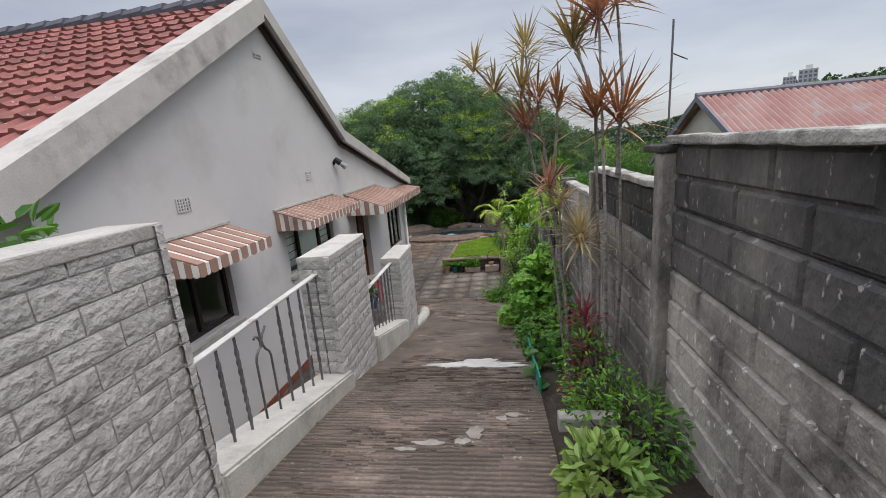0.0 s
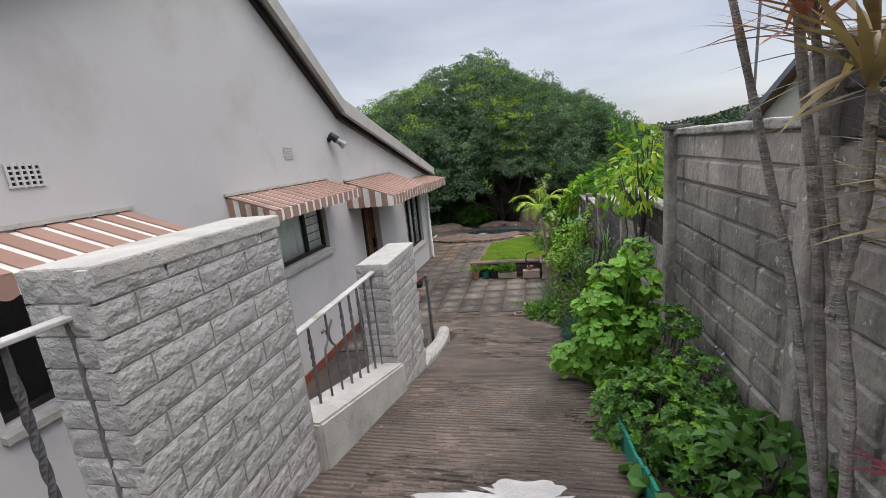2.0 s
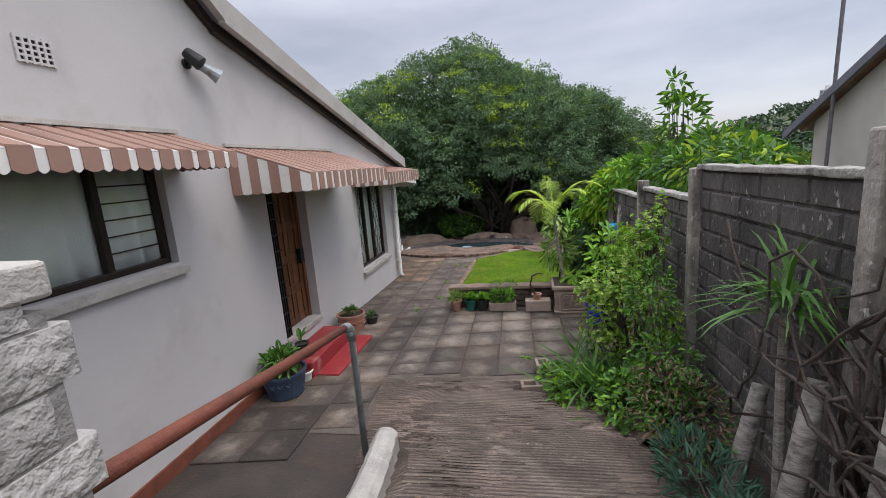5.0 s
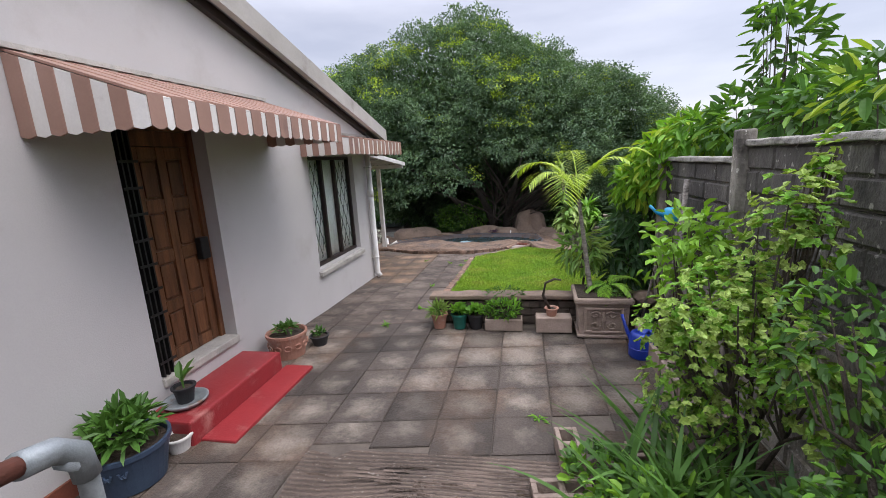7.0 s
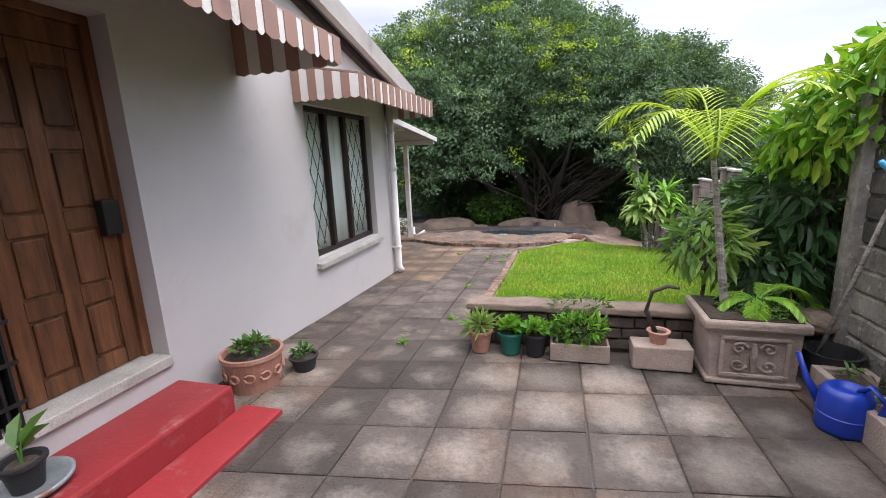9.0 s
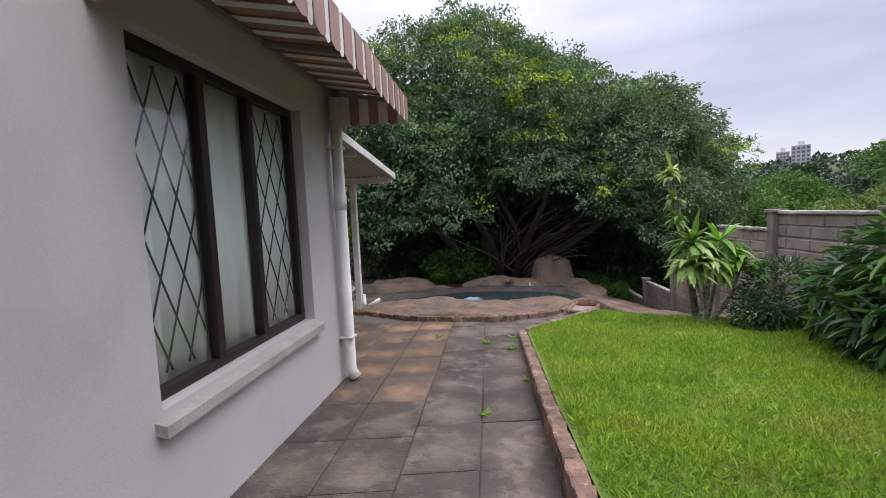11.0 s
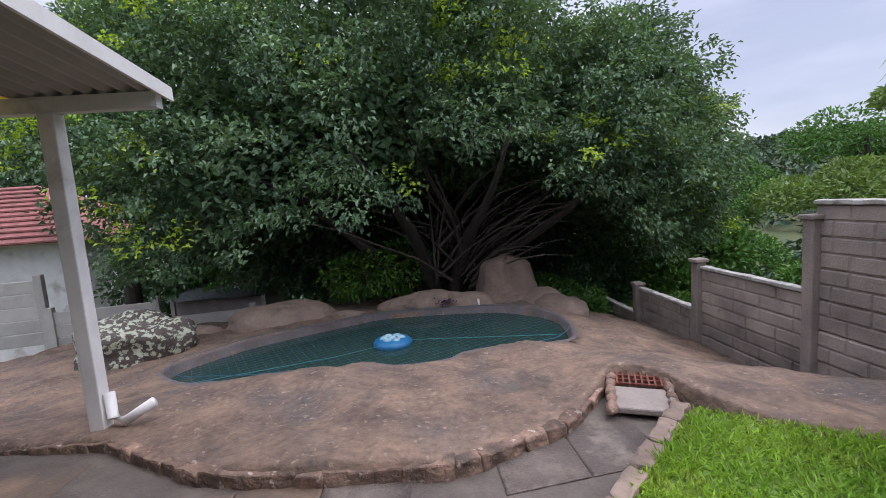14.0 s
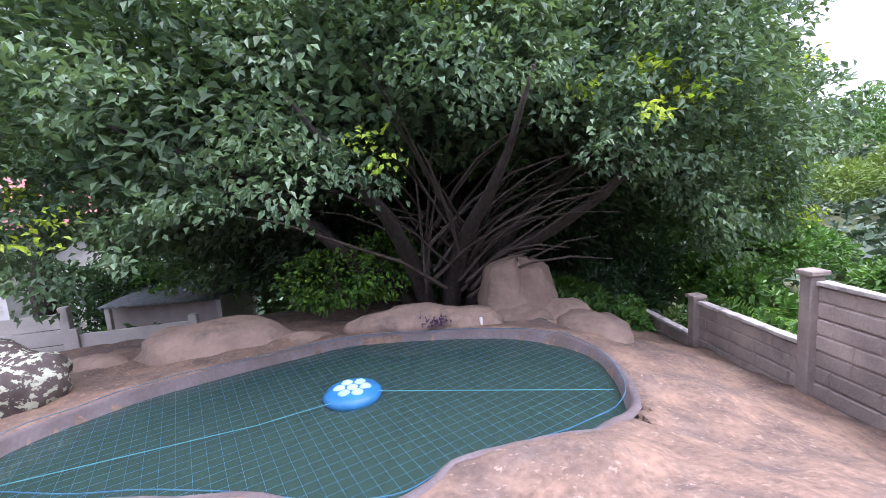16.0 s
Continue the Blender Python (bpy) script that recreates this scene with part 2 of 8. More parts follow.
M_ROCK = surf("shaped_rock", (0.27, 0.20, 0.15), (0.19, 0.14, 0.11), scale=1.8, rough=0.8, bump=0.9, fine=14, vary=0.14, stain=(0.09, 0.075, 0.062), stain_amt=0.4, stain_scale=2)
M_LICHEN = surf("lichen_boulder", (0.10, 0.085, 0.075), (0.06, 0.048, 0.043), scale=3, bump=0.8, fine=20, vary=0.15, specks=((0.38, 0.41, 0.31), 13.0, 0.51))
M_BROWN = surf("awning_brown", (0.355, 0.215, 0.165), (0.31, 0.185, 0.14), scale=2, rough=0.45, bump=0.04, vary=0.05, stain=(0.2, 0.12, 0.1), stain_amt=0.2)
M_CREAM = surf("awning_white", (0.78, 0.76, 0.72), (0.68, 0.65, 0.60), scale=2, rough=0.45, bump=0.04, vary=0.05, stain=(0.4, 0.33, 0.28), stain_amt=0.15)
M_UNDER = surf("awning_underside", (0.34, 0.30, 0.28), (0.27, 0.235, 0.22), scale=3, rough=0.6, bump=0.1)
# window frame brown, reused to paint the shadow strip under the barge
M_FRAME_SHADE = surf("frame_and_barge_shade", (0.032, 0.021, 0.018), (0.024, 0.017, 0.014), scale=8, rough=0.4, bump=0.05, vary=0.1)
M_WOOD = surf("door_wood", (0.20, 0.085, 0.038), (0.085, 0.036, 0.018), scale=3, rough=0.4, bump=0.2, fine=30, vary=0.15, aniso=(6, 6, 0.7), stain=(0.05, 0.02, 0.012), stain_amt=0.35)
M_GATE = surf("black_gate", (0.014, 0.013, 0.013), (0.02, 0.019, 0.018), scale=8, rough=0.45, bump=0.1)
M_IRON = surf("grey_iron", (0.15, 0.145, 0.15), (0.10, 0.095, 0.10), scale=10, rough=0.5, bump=0.2, metal=0.3, vary=0.12, stain=(0.16, 0.08, 0.045), stain_amt=0.25, stain_scale=6)
M_RAILW = surf("rail_white", (0.56, 0.54, 0.51), (0.45, 0.43, 0.40), scale=6, rough=0.5, bump=0.15, vary=0.08, stain=(0.25, 0.17, 0.12), stain_amt=0.25, stain_scale=5)
M_REDPAINT = surf("red_step_paint", (0.30, 0.035, 0.038), (0.25, 0.028, 0.032), scale=3, rough=0.4, bump=0.15, vary=0.07, stain=(0.42, 0.17, 0.15), stain_amt=0.25, stain_scale=3)
M_RUST = surf("rusty_pipe", (0.20, 0.06, 0.035), (0.12, 0.045, 0.03), scale=7, rough=0.7, bump=0.3, vary=0.12, stain=(0.35, 0.33, 0.31), stain_amt=0.2)
M_GALV = surf("galvanised", (0.33, 0.36, 0.37), (0.24, 0.27, 0.28), scale=9, rough=0.5, bump=0.15, metal=0.4, vary=0.1, stain=(0.2, 0.12, 0.08), stain_amt=0.25, stain_scale=7)
M_CURTAIN = surf("white_curtain", (0.93, 0.95, 0.93), (0.89, 0.92, 0.90), scale=2, rough=0.9, bump=0.05, vary=0.04, trans=0.0)
# unseen room surfaces, kept pale to bounce daylight towards the curtains
M_ROOM = surf("room_paint", (0.62, 0.60, 0.56), (0.55, 0.53, 0.50), scale=2, bump=0)
M_GLASS = glass_like("window_glass", (0.95, 0.98, 0.96))
M_TERRA = surf("terracotta", (0.42, 0.22, 0.16), (0.34, 0.17, 0.12), scale=5, rough=0.7, bump=0.25, vary=0.1, stain=(0.45, 0.35, 0.29), stain_amt=0.25, stain_scale=5)
M_TUB = surf("weathered_tub", (0.36, 0.285, 0.235), (0.24, 0.185, 0.15), scale=4, bump=0.5, vary=0.14, stain=(0.34, 0.26, 0.22), stain_amt=0.35, stain_scale=5)
M_BLUE = surf("blue_plastic", (0.012, 0.045, 0.36), (0.01, 0.035, 0.29), scale=4, rough=0.35, bump=0.03, vary=0.04, spec=0.5)
M_CYAN = surf("cyan_plastic", (0.02, 0.32, 0.55), (0.02, 0.27, 0.48), scale=4, rough=0.35, bump=0.03, vary=0.04, spec=0.5)
M_NAVY = surf("blue_grey_pot", (0.055, 0.085, 0.13), (0.04, 0.06, 0.10), scale=4, rough=0.45, bump=0.1)
M_BLACKP = surf("black_pot", (0.022, 0.022, 0.024), (0.03, 0.03, 0.032), scale=5, rough=0.5, bump=0.1)
M_GREENP = surf("green_pot", (0.02, 0.14, 0.11), (0.015, 0.11, 0.085), scale=5, rough=0.4, bump=0.05)
M_BARK = surf("bark", (0.075, 0.064, 0.054), (0.04, 0.034, 0.029), scale=6, bump=0.9, fine=30, vary=0.15, aniso=(3, 3, 0.6))
M_STEM = surf("ringed_stem", (0.36, 0.33, 0.29), (0.19, 0.175, 0.155), scale=10, bump=0.6, fine=40, vary=0.15, aniso=(1, 1, 3.0), stain=(0.06, 0.05, 0.045), stain_amt=0.45, stain_scale=9)
M_VINE = surf("dry_vine", (0.10, 0.08, 0.065), (0.055, 0.045, 0.038), scale=8, bump=0.6, vary=0.15)
M_TREE = leafy("ficus_leaf", (0.155, 0.255, 0.125), (0.066, 0.125, 0.07), trans=0.3, rough=0.4, spec=0.4)
M_YOUNG = leafy("young_leaf", (0.42, 0.55, 0.06), (0.26, 0.42, 0.045), trans=0.35)
M_LIME = leafy("lime_leaf", (0.23, 0.43, 0.045), (0.125, 0.31, 0.035), trans=0.35)
M_PALE = leafy("pale_green_leaf", (0.40, 0.52, 0.13), (0.24, 0.38, 0.08), trans=0.3)
M_MID = leafy("mid_leaf", (0.10, 0.22, 0.04), (0.06, 0.15, 0.03), trans=0.28)
M_DEEP = leafy("deep_leaf", (0.055, 0.125, 0.045), (0.034, 0.08, 0.032), trans=0.22, rough=0.35, spec=0.5)
M_VARIEG = leafy("variegated_leaf", (0.35, 0.44, 0.13), (0.145, 0.28, 0.06), trans=0.3)
M_RED = leafy("red_leaf", (0.33, 0.06, 0.075), (0.17, 0.035, 0.05), trans=0.25)
M_ORANGE = leafy("orange_leaf", (0.46, 0.26, 0.13), (0.30, 0.13, 0.08), trans=0.25)
M_STRAW = leafy("straw_leaf", (0.50, 0.38, 0.20), (0.34, 0.27, 0.15), trans=0.25)
M_PINK = leafy("pink_orange_leaf", (0.48, 0.23, 0.16), (0.36, 0.15, 0.12), trans=0.25)
M_DRY = leafy("dry_leaf", (0.22, 0.14, 0.08), (0.13, 0.08, 0.05), trans=0.1)
M_FAR = leafy("far_tree_leaf", (0.065, 0.11, 0.055), (0.045, 0.08, 0.045), trans=0.1)
M_ACACIA = leafy("feathery_leaf", (0.17, 0.26, 0.06), (0.11, 0.18, 0.045), trans=0.25)
M_CANOPY = surf("grey_painted_sheet", (0.42, 0.40, 0.38), (0.34, 0.325, 0.305), scale=2, rough=0.6, bump=0.08, vary=0.05, stain=(0.2, 0.17, 0.14), stain_amt=0.3)
M_BAR = surf("green_bar_paint", (0.05, 0.075, 0.065), (0.035, 0.055, 0.048), scale=5, rough=0.5, bump=0.1)
M_HOSE = surf("green_tarp", (0.02, 0.22, 0.15), (0.015, 0.17, 0.12), scale=5, rough=0.5, bump=0.2)


# ---- mesh helpers ----
def mesh_ob(name, bm, material, parent=None, label="", smooth=False):
    me = bpy.data.meshes.new(name)
    bm.normal_update()
    bm.to_mesh(me)
    bm.free()
    for mm in material if isinstance(material, (list, tuple)) else [material]:
        me.materials.append(mm)
    if smooth:
        me.shade_smooth()
    ob = new(name, me)
    if parent:
        ob.parent = parent
    if label:
        ob["label"] = label
    return ob


def part(name, bm, material, parent, label="", smooth=False):
    return mesh_ob(name, bm, material, parent, label, smooth)


def thing(name, label, category, at=(0, 0, 0), group="", kind="", rz=0):
    ob = new(name)
    ob.matrix_world = pose(*at, 0, 0, rz)
    return tagged(ob, label, category, group, kind)


HOUSE_TURN = pose(-3.74, 8.0, 0, 0, 0, -0.75) @ pose(3.74, -8.0, 0)


def on_house(name, label, category, group="", kind=""):
    """A thing that stands on the house's own lines, which run slightly askew to the ramp."""
    ob = thing(name, label, category, group=group, kind=kind)
    ob.matrix_world = HOUSE_TURN
    return ob


def box(bm, lo, hi, bevel=0.0, m=None):
    r = bmesh.ops.create_cube(bm, size=1, matrix=Matrix.Translation([(a + b) / 2 for a, b in zip(lo, hi)]) @ Matrix.Diagonal([b - a for a, b in zip(lo, hi)] + [1]))
    vs = r["verts"]
    if bevel:
        es = list({e for v in vs for e in v.link_edges})
        r2 = bmesh.ops.bevel(bm, geom=es, offset=bevel, segments=2, affect="EDGES", profile=0.5)
        vs = list({v for f in r2["faces"] for v in f.verts} | {v for v in vs if v.is_valid})
    if m:
        bmesh.ops.transform(bm, matrix=m, verts=[v for v in vs if v.is_valid])
    return bm


def boxes(*lst, bevel=0.0):
    bm = bmesh.new()
    for lo, hi in lst:
        box(bm, lo, hi, bevel)
    return bm


def prism(bm, poly, axis, a, b):
    """Extrude a 2D outline along an axis from a to b. axis x: (y, z); y: (x, z); z: (x, y)."""
    def put(p, w):
        return {"x": (w, p[0], p[1]), "y": (p[0], w, p[1]), "z": (p[0], p[1], w)}[axis]
    va, vb = [bm.verts.new(put(p, a)) for p in poly], [bm.verts.new(put(p, b)) for p in poly]
    n = len(poly)
    fs = [bm.faces.new(va), bm.faces.new(vb[::-1])]
    for i in range(n):
        fs.append(bm.faces.new((va[i], vb[i], vb[(i + 1) % n], va[(i + 1) % n])))
    bmesh.ops.recalc_face_normals(bm, faces=fs)
    return bm


def tube(bm, pts, radii, sides=8, cap=True):
    """A round bar along points."""
    pts = [Vector(p) for p in pts]
    if isinstance(radii, (int, float)):
        radii = [radii] * len(pts)
    rings, up = [], Vector((0.13, 0.21, 0.97))
    for i, p in enumerate(pts):
        d = (pts[min(i + 1, len(pts) - 1)] - pts[max(i - 1, 0)]).normalized()
        if abs(d.dot(up)) > 0.95:
            up = Vector((0.95, 0.2, 0.1))
        u = d.cross(up).normalized()
        v = d.cross(u)
        rings.append([bm.verts.new(p + radii[i] * (math.cos(2 * math.pi * k / sides) * u + math.sin(2 * math.pi * k / sides) * v)) for k in range(sides)])
    for a, b in zip(rings, rings[1:]):
        for k in range(sides):
            bm.faces.new((a[k], a[(k + 1) % sides], b[(k + 1) % sides], b[k]))
    if cap:
        bm.faces.new(rings[0][::-1])
        bm.faces.new(rings[-1])
    return bm


def lathe(bm, profile, sides=24, at=(0, 0, 0)):
    """Turn (radius, z) round the upright axis."""
    rings = []
    for r, z in profile:
        rings.append([bm.verts.new((at[0] + r * math.cos(2 * math.pi * k / sides), at[1] + r * math.sin(2 * math.pi * k / sides), at[2] + z)) for k in range(sides)])
    for a, b in zip(rings, rings[1:]):
        for k in range(sides):
            bm.faces.new((a[k], a[(k + 1) % sides], b[(k + 1) % sides], b[k]))
    bm.faces.new(rings[0][::-1])
    bm.faces.new(rings[-1])
    return bm


def grid(bm, xs, ys, zf):
    vs = [[bm.verts.new((x, y, zf(x, y))) for x in xs] for y in ys]
    for j in range(len(ys) - 1):
        for i in range(len(xs) - 1):
            bm.faces.new((vs[j][i], vs[j][i + 1], vs[j + 1][i + 1], vs[j + 1][i]))
    return bm


def frange(a, b, n):
    return [a + (b - a) * i / n for i in range(n + 1)]


def lump(bm, at, radii, rough=0.2, freq=1.5, sub=4, seed=0.0, floor=None):
    """A rounded, uneven stone."""
    r = bmesh.ops.create_icosphere(bm, subdivisions=sub, radius=1)
    for v in r["verts"]:
        c = v.co.copy()
        k = 1 + rough * noise.fractal(c * freq + Vector((seed, seed * 0.7, 3.1)), 1.0, 2.0, 4)
        v.co = Vector((at[0] + c.x * radii[0] * k, at[1] + c.y * radii[1] * k, at[2] + c.z * radii[2] * k))
        if floor is not None and v.co.z < floor:
            v.co.z = floor
    return bm


def raw(name, verts, faces, material, parent=None, label="", smooth=False):
    me = bpy.data.meshes.new(name)
    me.from_pydata(verts, [], faces)
    for mm in material if isinstance(material, (list, tuple)) else [material]:
        me.materials.append(mm)
    if smooth:
        me.shade_smooth()
    ob = new(name, me)
    if parent:
        ob.parent = parent
    if label:
        ob["label"] = label
    return ob


def unit(a):
    return a / np.maximum(np.linalg.norm(a, axis=1, keepdims=True), 1e-6)


def leaves(name, P, D, N, L, W, material, parent=None, label="", fold=0.25, curl=0.15, oval=False):
    """Many small folded leaves: base P, way D, face N, length L and width W."""
    P, D, N = np.asarray(P, float), unit(np.asarray(D, float)), np.asarray(N, float)
    L, W = np.broadcast_to(L, (len(P),))[:, None], np.broadcast_to(W, (len(P),))[:, None]
    S = unit(np.cross(D, N))
    N = np.cross(S, D)
    mid = P + D * L * 0.45
    tip = P + D * L - N * L * curl
    if oval:
        lo_, hi_ = P + D * L * 0.25, P + D * L * 0.7 - N * L * curl * 0.45
        V = np.stack([P, lo_ + S * W * 0.42 + N * W * fold, hi_ + S * W * 0.46 + N * W * fold, tip, hi_ - S * W * 0.46 + N * W * fold, lo_ - S * W * 0.42 + N * W * fold], axis=1).reshape(-1, 3)
        base = np.arange(len(P)) * 6
        F = np.concatenate([np.stack([base, base + 1, base + 2, base + 3], 1), np.stack([base, base + 3, base + 4, base + 5], 1)])
        return raw(name, V.tolist(), F.tolist(), material, parent, label)
    V = np.stack([P, mid + S * W / 2 + N * W * fold, tip, mid - S * W / 2 + N * W * fold], axis=1).reshape(-1, 3)
    base = np.arange(len(P)) * 4
    F = np.concatenate([np.stack([base, base + 1, base + 2], 1), np.stack([base, base + 2, base + 3], 1)])
    return raw(name, V.tolist(), F.tolist(), material, parent, label)


def rand_dirs(n, rng):
    return unit(rng.normal(size=(n, 3)))


def blades(name, P, D, L, W, droop, material, parent=None, label="", segs=4):
    """Sword-shaped leaves that bend down along their length."""
    P, D = np.asarray(P, float), unit(np.asarray(D, float))
    n = len(P)
    L, W, droop = [np.broadcast_to(a, (n,))[:, None] for a in (L, W, droop)]
    S = unit(np.cross(D, np.array([[0.02, 0.01, 1.0]])))
    V, pos, d = [], P.copy(), D.copy()
    for i in range(segs + 1):
        f = i / segs
        w = W * (0.55 + 0.9 * f if f < 0.5 else 2 * (1 - f)) * 0.5
        V.append(np.stack([pos + S * w, pos - S * w], 1))
        d = unit(d - np.array([[0, 0, 1.0]]) * droop / segs)
        pos = pos + d * L / segs
    V = np.stack(V, 1).reshape(-1, 3)
    F = []
    k = (segs + 1) * 2
    base = np.arange(n) * k
    for i in range(segs):
        F.append(np.stack([base + 2 * i, base + 2 * i + 1, base + 2 * i + 3, base + 2 * i + 2], 1))
    return raw(name, V.tolist(), np.concatenate(F).tolist(), material, parent, label)


def lerp_table(t, rows):
    for (a, va), (b, vb) in zip(rows, rows[1:]):
        if t <= b:
            return va + (vb - va) * (max(t, a) - a) / (b - a)
    return rows[-1][1]


def structure(ob, label="", category=""):
    return tagged(ob, label, category, kind="structure")


# ---- heights of the plot ----
RAMP = [(-8.0, 4.0), (-3.0, 3.25), (0.0, 2.62), (3.0, 1.98), (5.3, 1.40), (9.0, 0.37), (10.35, 0.07), (12, 0.07)]


def ramp_z(y):
    return lerp_table(y, RAMP)


def pave_z(y):
    return lerp_table(y, [(-10, 0.1), (9.0, 0.08), (12.5, 0.05), (17.5, -0.12), (19.0, -0.18)])


def lawn_z(x, y):
    return lerp_table(y, [(13.0, 0.40), (13.5, 0.24), (15.0, 0.09), (17.3, -0.06), (18.6, -0.09)]) - 0.02 * max(0, x)


POOL = [(-5.45, 21.5), (-5.0, 22.2), (-4.5, 22.6), (-3.4, 23.2), (-2.7, 23.45), (-1.2, 23.3), (-0.5, 22.95), (-0.12, 22.3), (-0.35, 21.2), (-0.85, 20.72), (-1.45, 20.5), (-1.85, 20.35), (-2.15, 20.0), (-2.6, 20.08), (-3.2, 20.35), (-4.2, 20.52), (-5.0, 20.8)]
WATER_Z = -0.72


def smooth_loop(poly, n=6):
    out, k = [], len(poly)
    for i in range(k):
        p0, p1, p2, p3 = [Vector(poly[(i + j - 1) % k]) for j in range(4)]
        for s in range(n):
            t = s / n
            out.append(0.5 * ((2 * p1) + (p2 - p0) * t + (2 * p0 - 5 * p1 + 4 * p2 - p3) * t * t + (3 * p1 - p0 - 3 * p2 + p3) * t ** 3))
    return [(v.x, v.y) for v in out]


SHORE = smooth_loop(POOL)
SHORE_A = np.array(SHORE)


def pool_side(x, y):
    """Distance to the shore, negative over the water."""
    a, b = SHORE_A, np.roll(SHORE_A, -1, 0)
    ab, ap = b - a, np.array((x, y)) - a
    t = np.clip((ap * ab).sum(1) / (ab * ab).sum(1), 0, 1)
    d = np.sqrt(((ap - ab * t[:, None]) ** 2).sum(1).min())
    cross = ((a[:, 1] > y) != (b[:, 1] > y)) & (x < (b[:, 0] - a[:, 0]) * (y - a[:, 1]) / (b[:, 1] - a[:, 1] + 1e-9) + a[:, 0])
    return -d if cross.sum() % 2 else d


def deck_z(x, y):
    z = lerp_table(y, [(18.0, -0.03), (19.3, -0.13), (20.5, -0.44), (23.5, -0.62), (26, -0.95), (30, -1.6)])
    if x > -0.3:
        z -= lerp_table(x, [(-0.3, 0), (2.3, 0.7)]) * lerp_table(y, [(18.0, 0.25), (20, 1.0), (24, 1.0)])
    if x < -4.5:
        z -= lerp_table(-x, [(4.5, 0), (9, 0.25)])
    return z


# ---- ground, hills and distance ----
def ground_z(x, y):
    if y < 17:
        base = -0.3
    else:
        base = -0.3 - 1.9 * min(1, (y - 17) / 4) - max(0, y - 24) * 0.22
    if y < 2 and (x > -1.6 or y < -1.5):
        base = max(base, -0.3 + (2 - y) * 1.0) if y > -1 else 2.5 + 0.1 * min(20, -y)
    if x > 2.2:
        base -= min(12, (x - 2.2) * 0.35) * lerp_table(y, [(-10, 0.0), (4, 0.5), (20, 1.0)])
    far = math.hypot(x, y)
    if far > 45:
        az = math.degrees(math.atan2(x, y))
        up = lerp_table(az, [(-180, 1.0), (-90, 0.6), (-10, 0.3), (14, 0.5), (21, 1.0), (26, 2.6), (31, 3.5), (45, 3.7), (70, 3.0), (120, 1.0), (180, 1.0)])
        top = 3.5 + far * math.tan(math.radians(up)) - 4
        base = max(base, -14)
        base += (top - base) * lerp_table(far, [(45, 0.0), (110, 0.25), (200, 0.75), (270, 1.0), (600, 1.0)])
        base += 2 * noise.noise(Vector((x * 0.02, y * 0.02, 0)))
    return base


bm = bmesh.new()
xs = [-1500, -700, -350, -200, -120, -70, -40, -25, -15, -10, -7, -5, -3.9, -3.0, -1.7, -1.5, -1, 0, 1, 2, 2.2, 3, 4, 6, 8, 11, 15, 20, 28, 40, 55, 75, 100, 125, 150, 180, 215, 260, 330, 450, 700, 1500]
ys = [-1500, -600, -250, -100, -40, -15, -6, -2, -1, 0, 1, 2, 4, 8, 12, 15, 17, 18, 19, 20, 21, 22, 24, 26, 29, 33, 38, 45, 55, 70, 90, 115, 145, 180, 210, 240, 270, 310, 380, 520, 800, 1500]
grid(bm, xs, ys, ground_z)
structure(mesh_ob("ground", bm, M_GROUND, smooth=True), "green wooded hillside falling away behind the garden", "ground")

# ---- the ramp ----
bm = bmesh.new()


def ramp_left(y):
    return lerp_table(y, [(-8, -1.36), (7.4, -1.4), (8.5, -1.72), (8.62, -2.1), (10.35, -2.35), (12, -2.35)])


def toe_z(x, y):
    """The ramp's surface, falling off sideways where it widens at the foot."""
    lo = pave_z(y) - 0.01
    return lo + (ramp_z(y) - lo) * max(0.0, min(1.0, 1 - (-1.45 - x) / 0.6))


ys = frange(-8, 10.4, 92)
rows_v = []
for y in ys:
    l, r = ramp_left(y), 0.24
    rows_v.append([bm.verts.new((l + (r - l) * i / 10, y, toe_z(l + (r - l) * i / 10, y) + 0.012 * noise.noise(Vector((l + (r - l) * i / 10, y * 1.3, 0))))) for i in range(11)])
for a, b in zip(rows_v, rows_v[1:]):
    for i in range(10):
        bm.faces.new((a[i], a[i + 1], b[i + 1], b[i]))
edge = [v for r in rows_v for v in (r[0],)]
low = [bm.verts.new((v.co.x, v.co.y, -0.25)) for v in edge]
for i in range(len(edge) - 1):
    bm.faces.new((edge[i], edge[i + 1], low[i + 1], low[i]))
structure(mesh_ob("ramp", bm, M_RAMP), "steep brown concrete drive ramp with raked grooves", "ramp")

# ridges raked across the ramp
rng = np.random.default_rng(3)
bm = bmesh.new()
y = 0.2
while y < 10.2:
    l, r = ramp_left(y) + 0.1, 0.2
    s = l + rng.uniform(0, 0.4)
    while s < r - 0.15:
        e = min(r, s + rng.uniform(0.08, 0.4))
        yy = y + rng.uniform(-0.008, 0.008)
        pts = frange(s, e, 4)
        top = [(px, yy + 0.006 * math.sin(px * 9 + y * 7)) for px in pts]
        w = rng.uniform(0.006, 0.011)
        va = [bm.verts.new((px, py - w, ramp_z(py) + 0.002)) for px, py in top]
        vb = [bm.verts.new((px, py, ramp_z(py) + 0.009)) for px, py in top]
        vc = [bm.verts.new((px, py + w, ramp_z(py) + 0.002)) for px, py in top]
        if noise.noise(Vector((s * 1.3, y * 0.9, 4))) < -0.12:
            for v in va + vb + vc:
                bm.verts.remove(v)
            s = e
            continue
        for i in range(4):
            bm.faces.new((va[i], va[i + 1], vb[i + 1], vb[i]))
            bm.faces.new((vb[i], vb[i + 1], vc[i + 1], vc[i]))
        s = e + rng.uniform(0.02, 0.3)
    y += rng.uniform(0.036, 0.05)
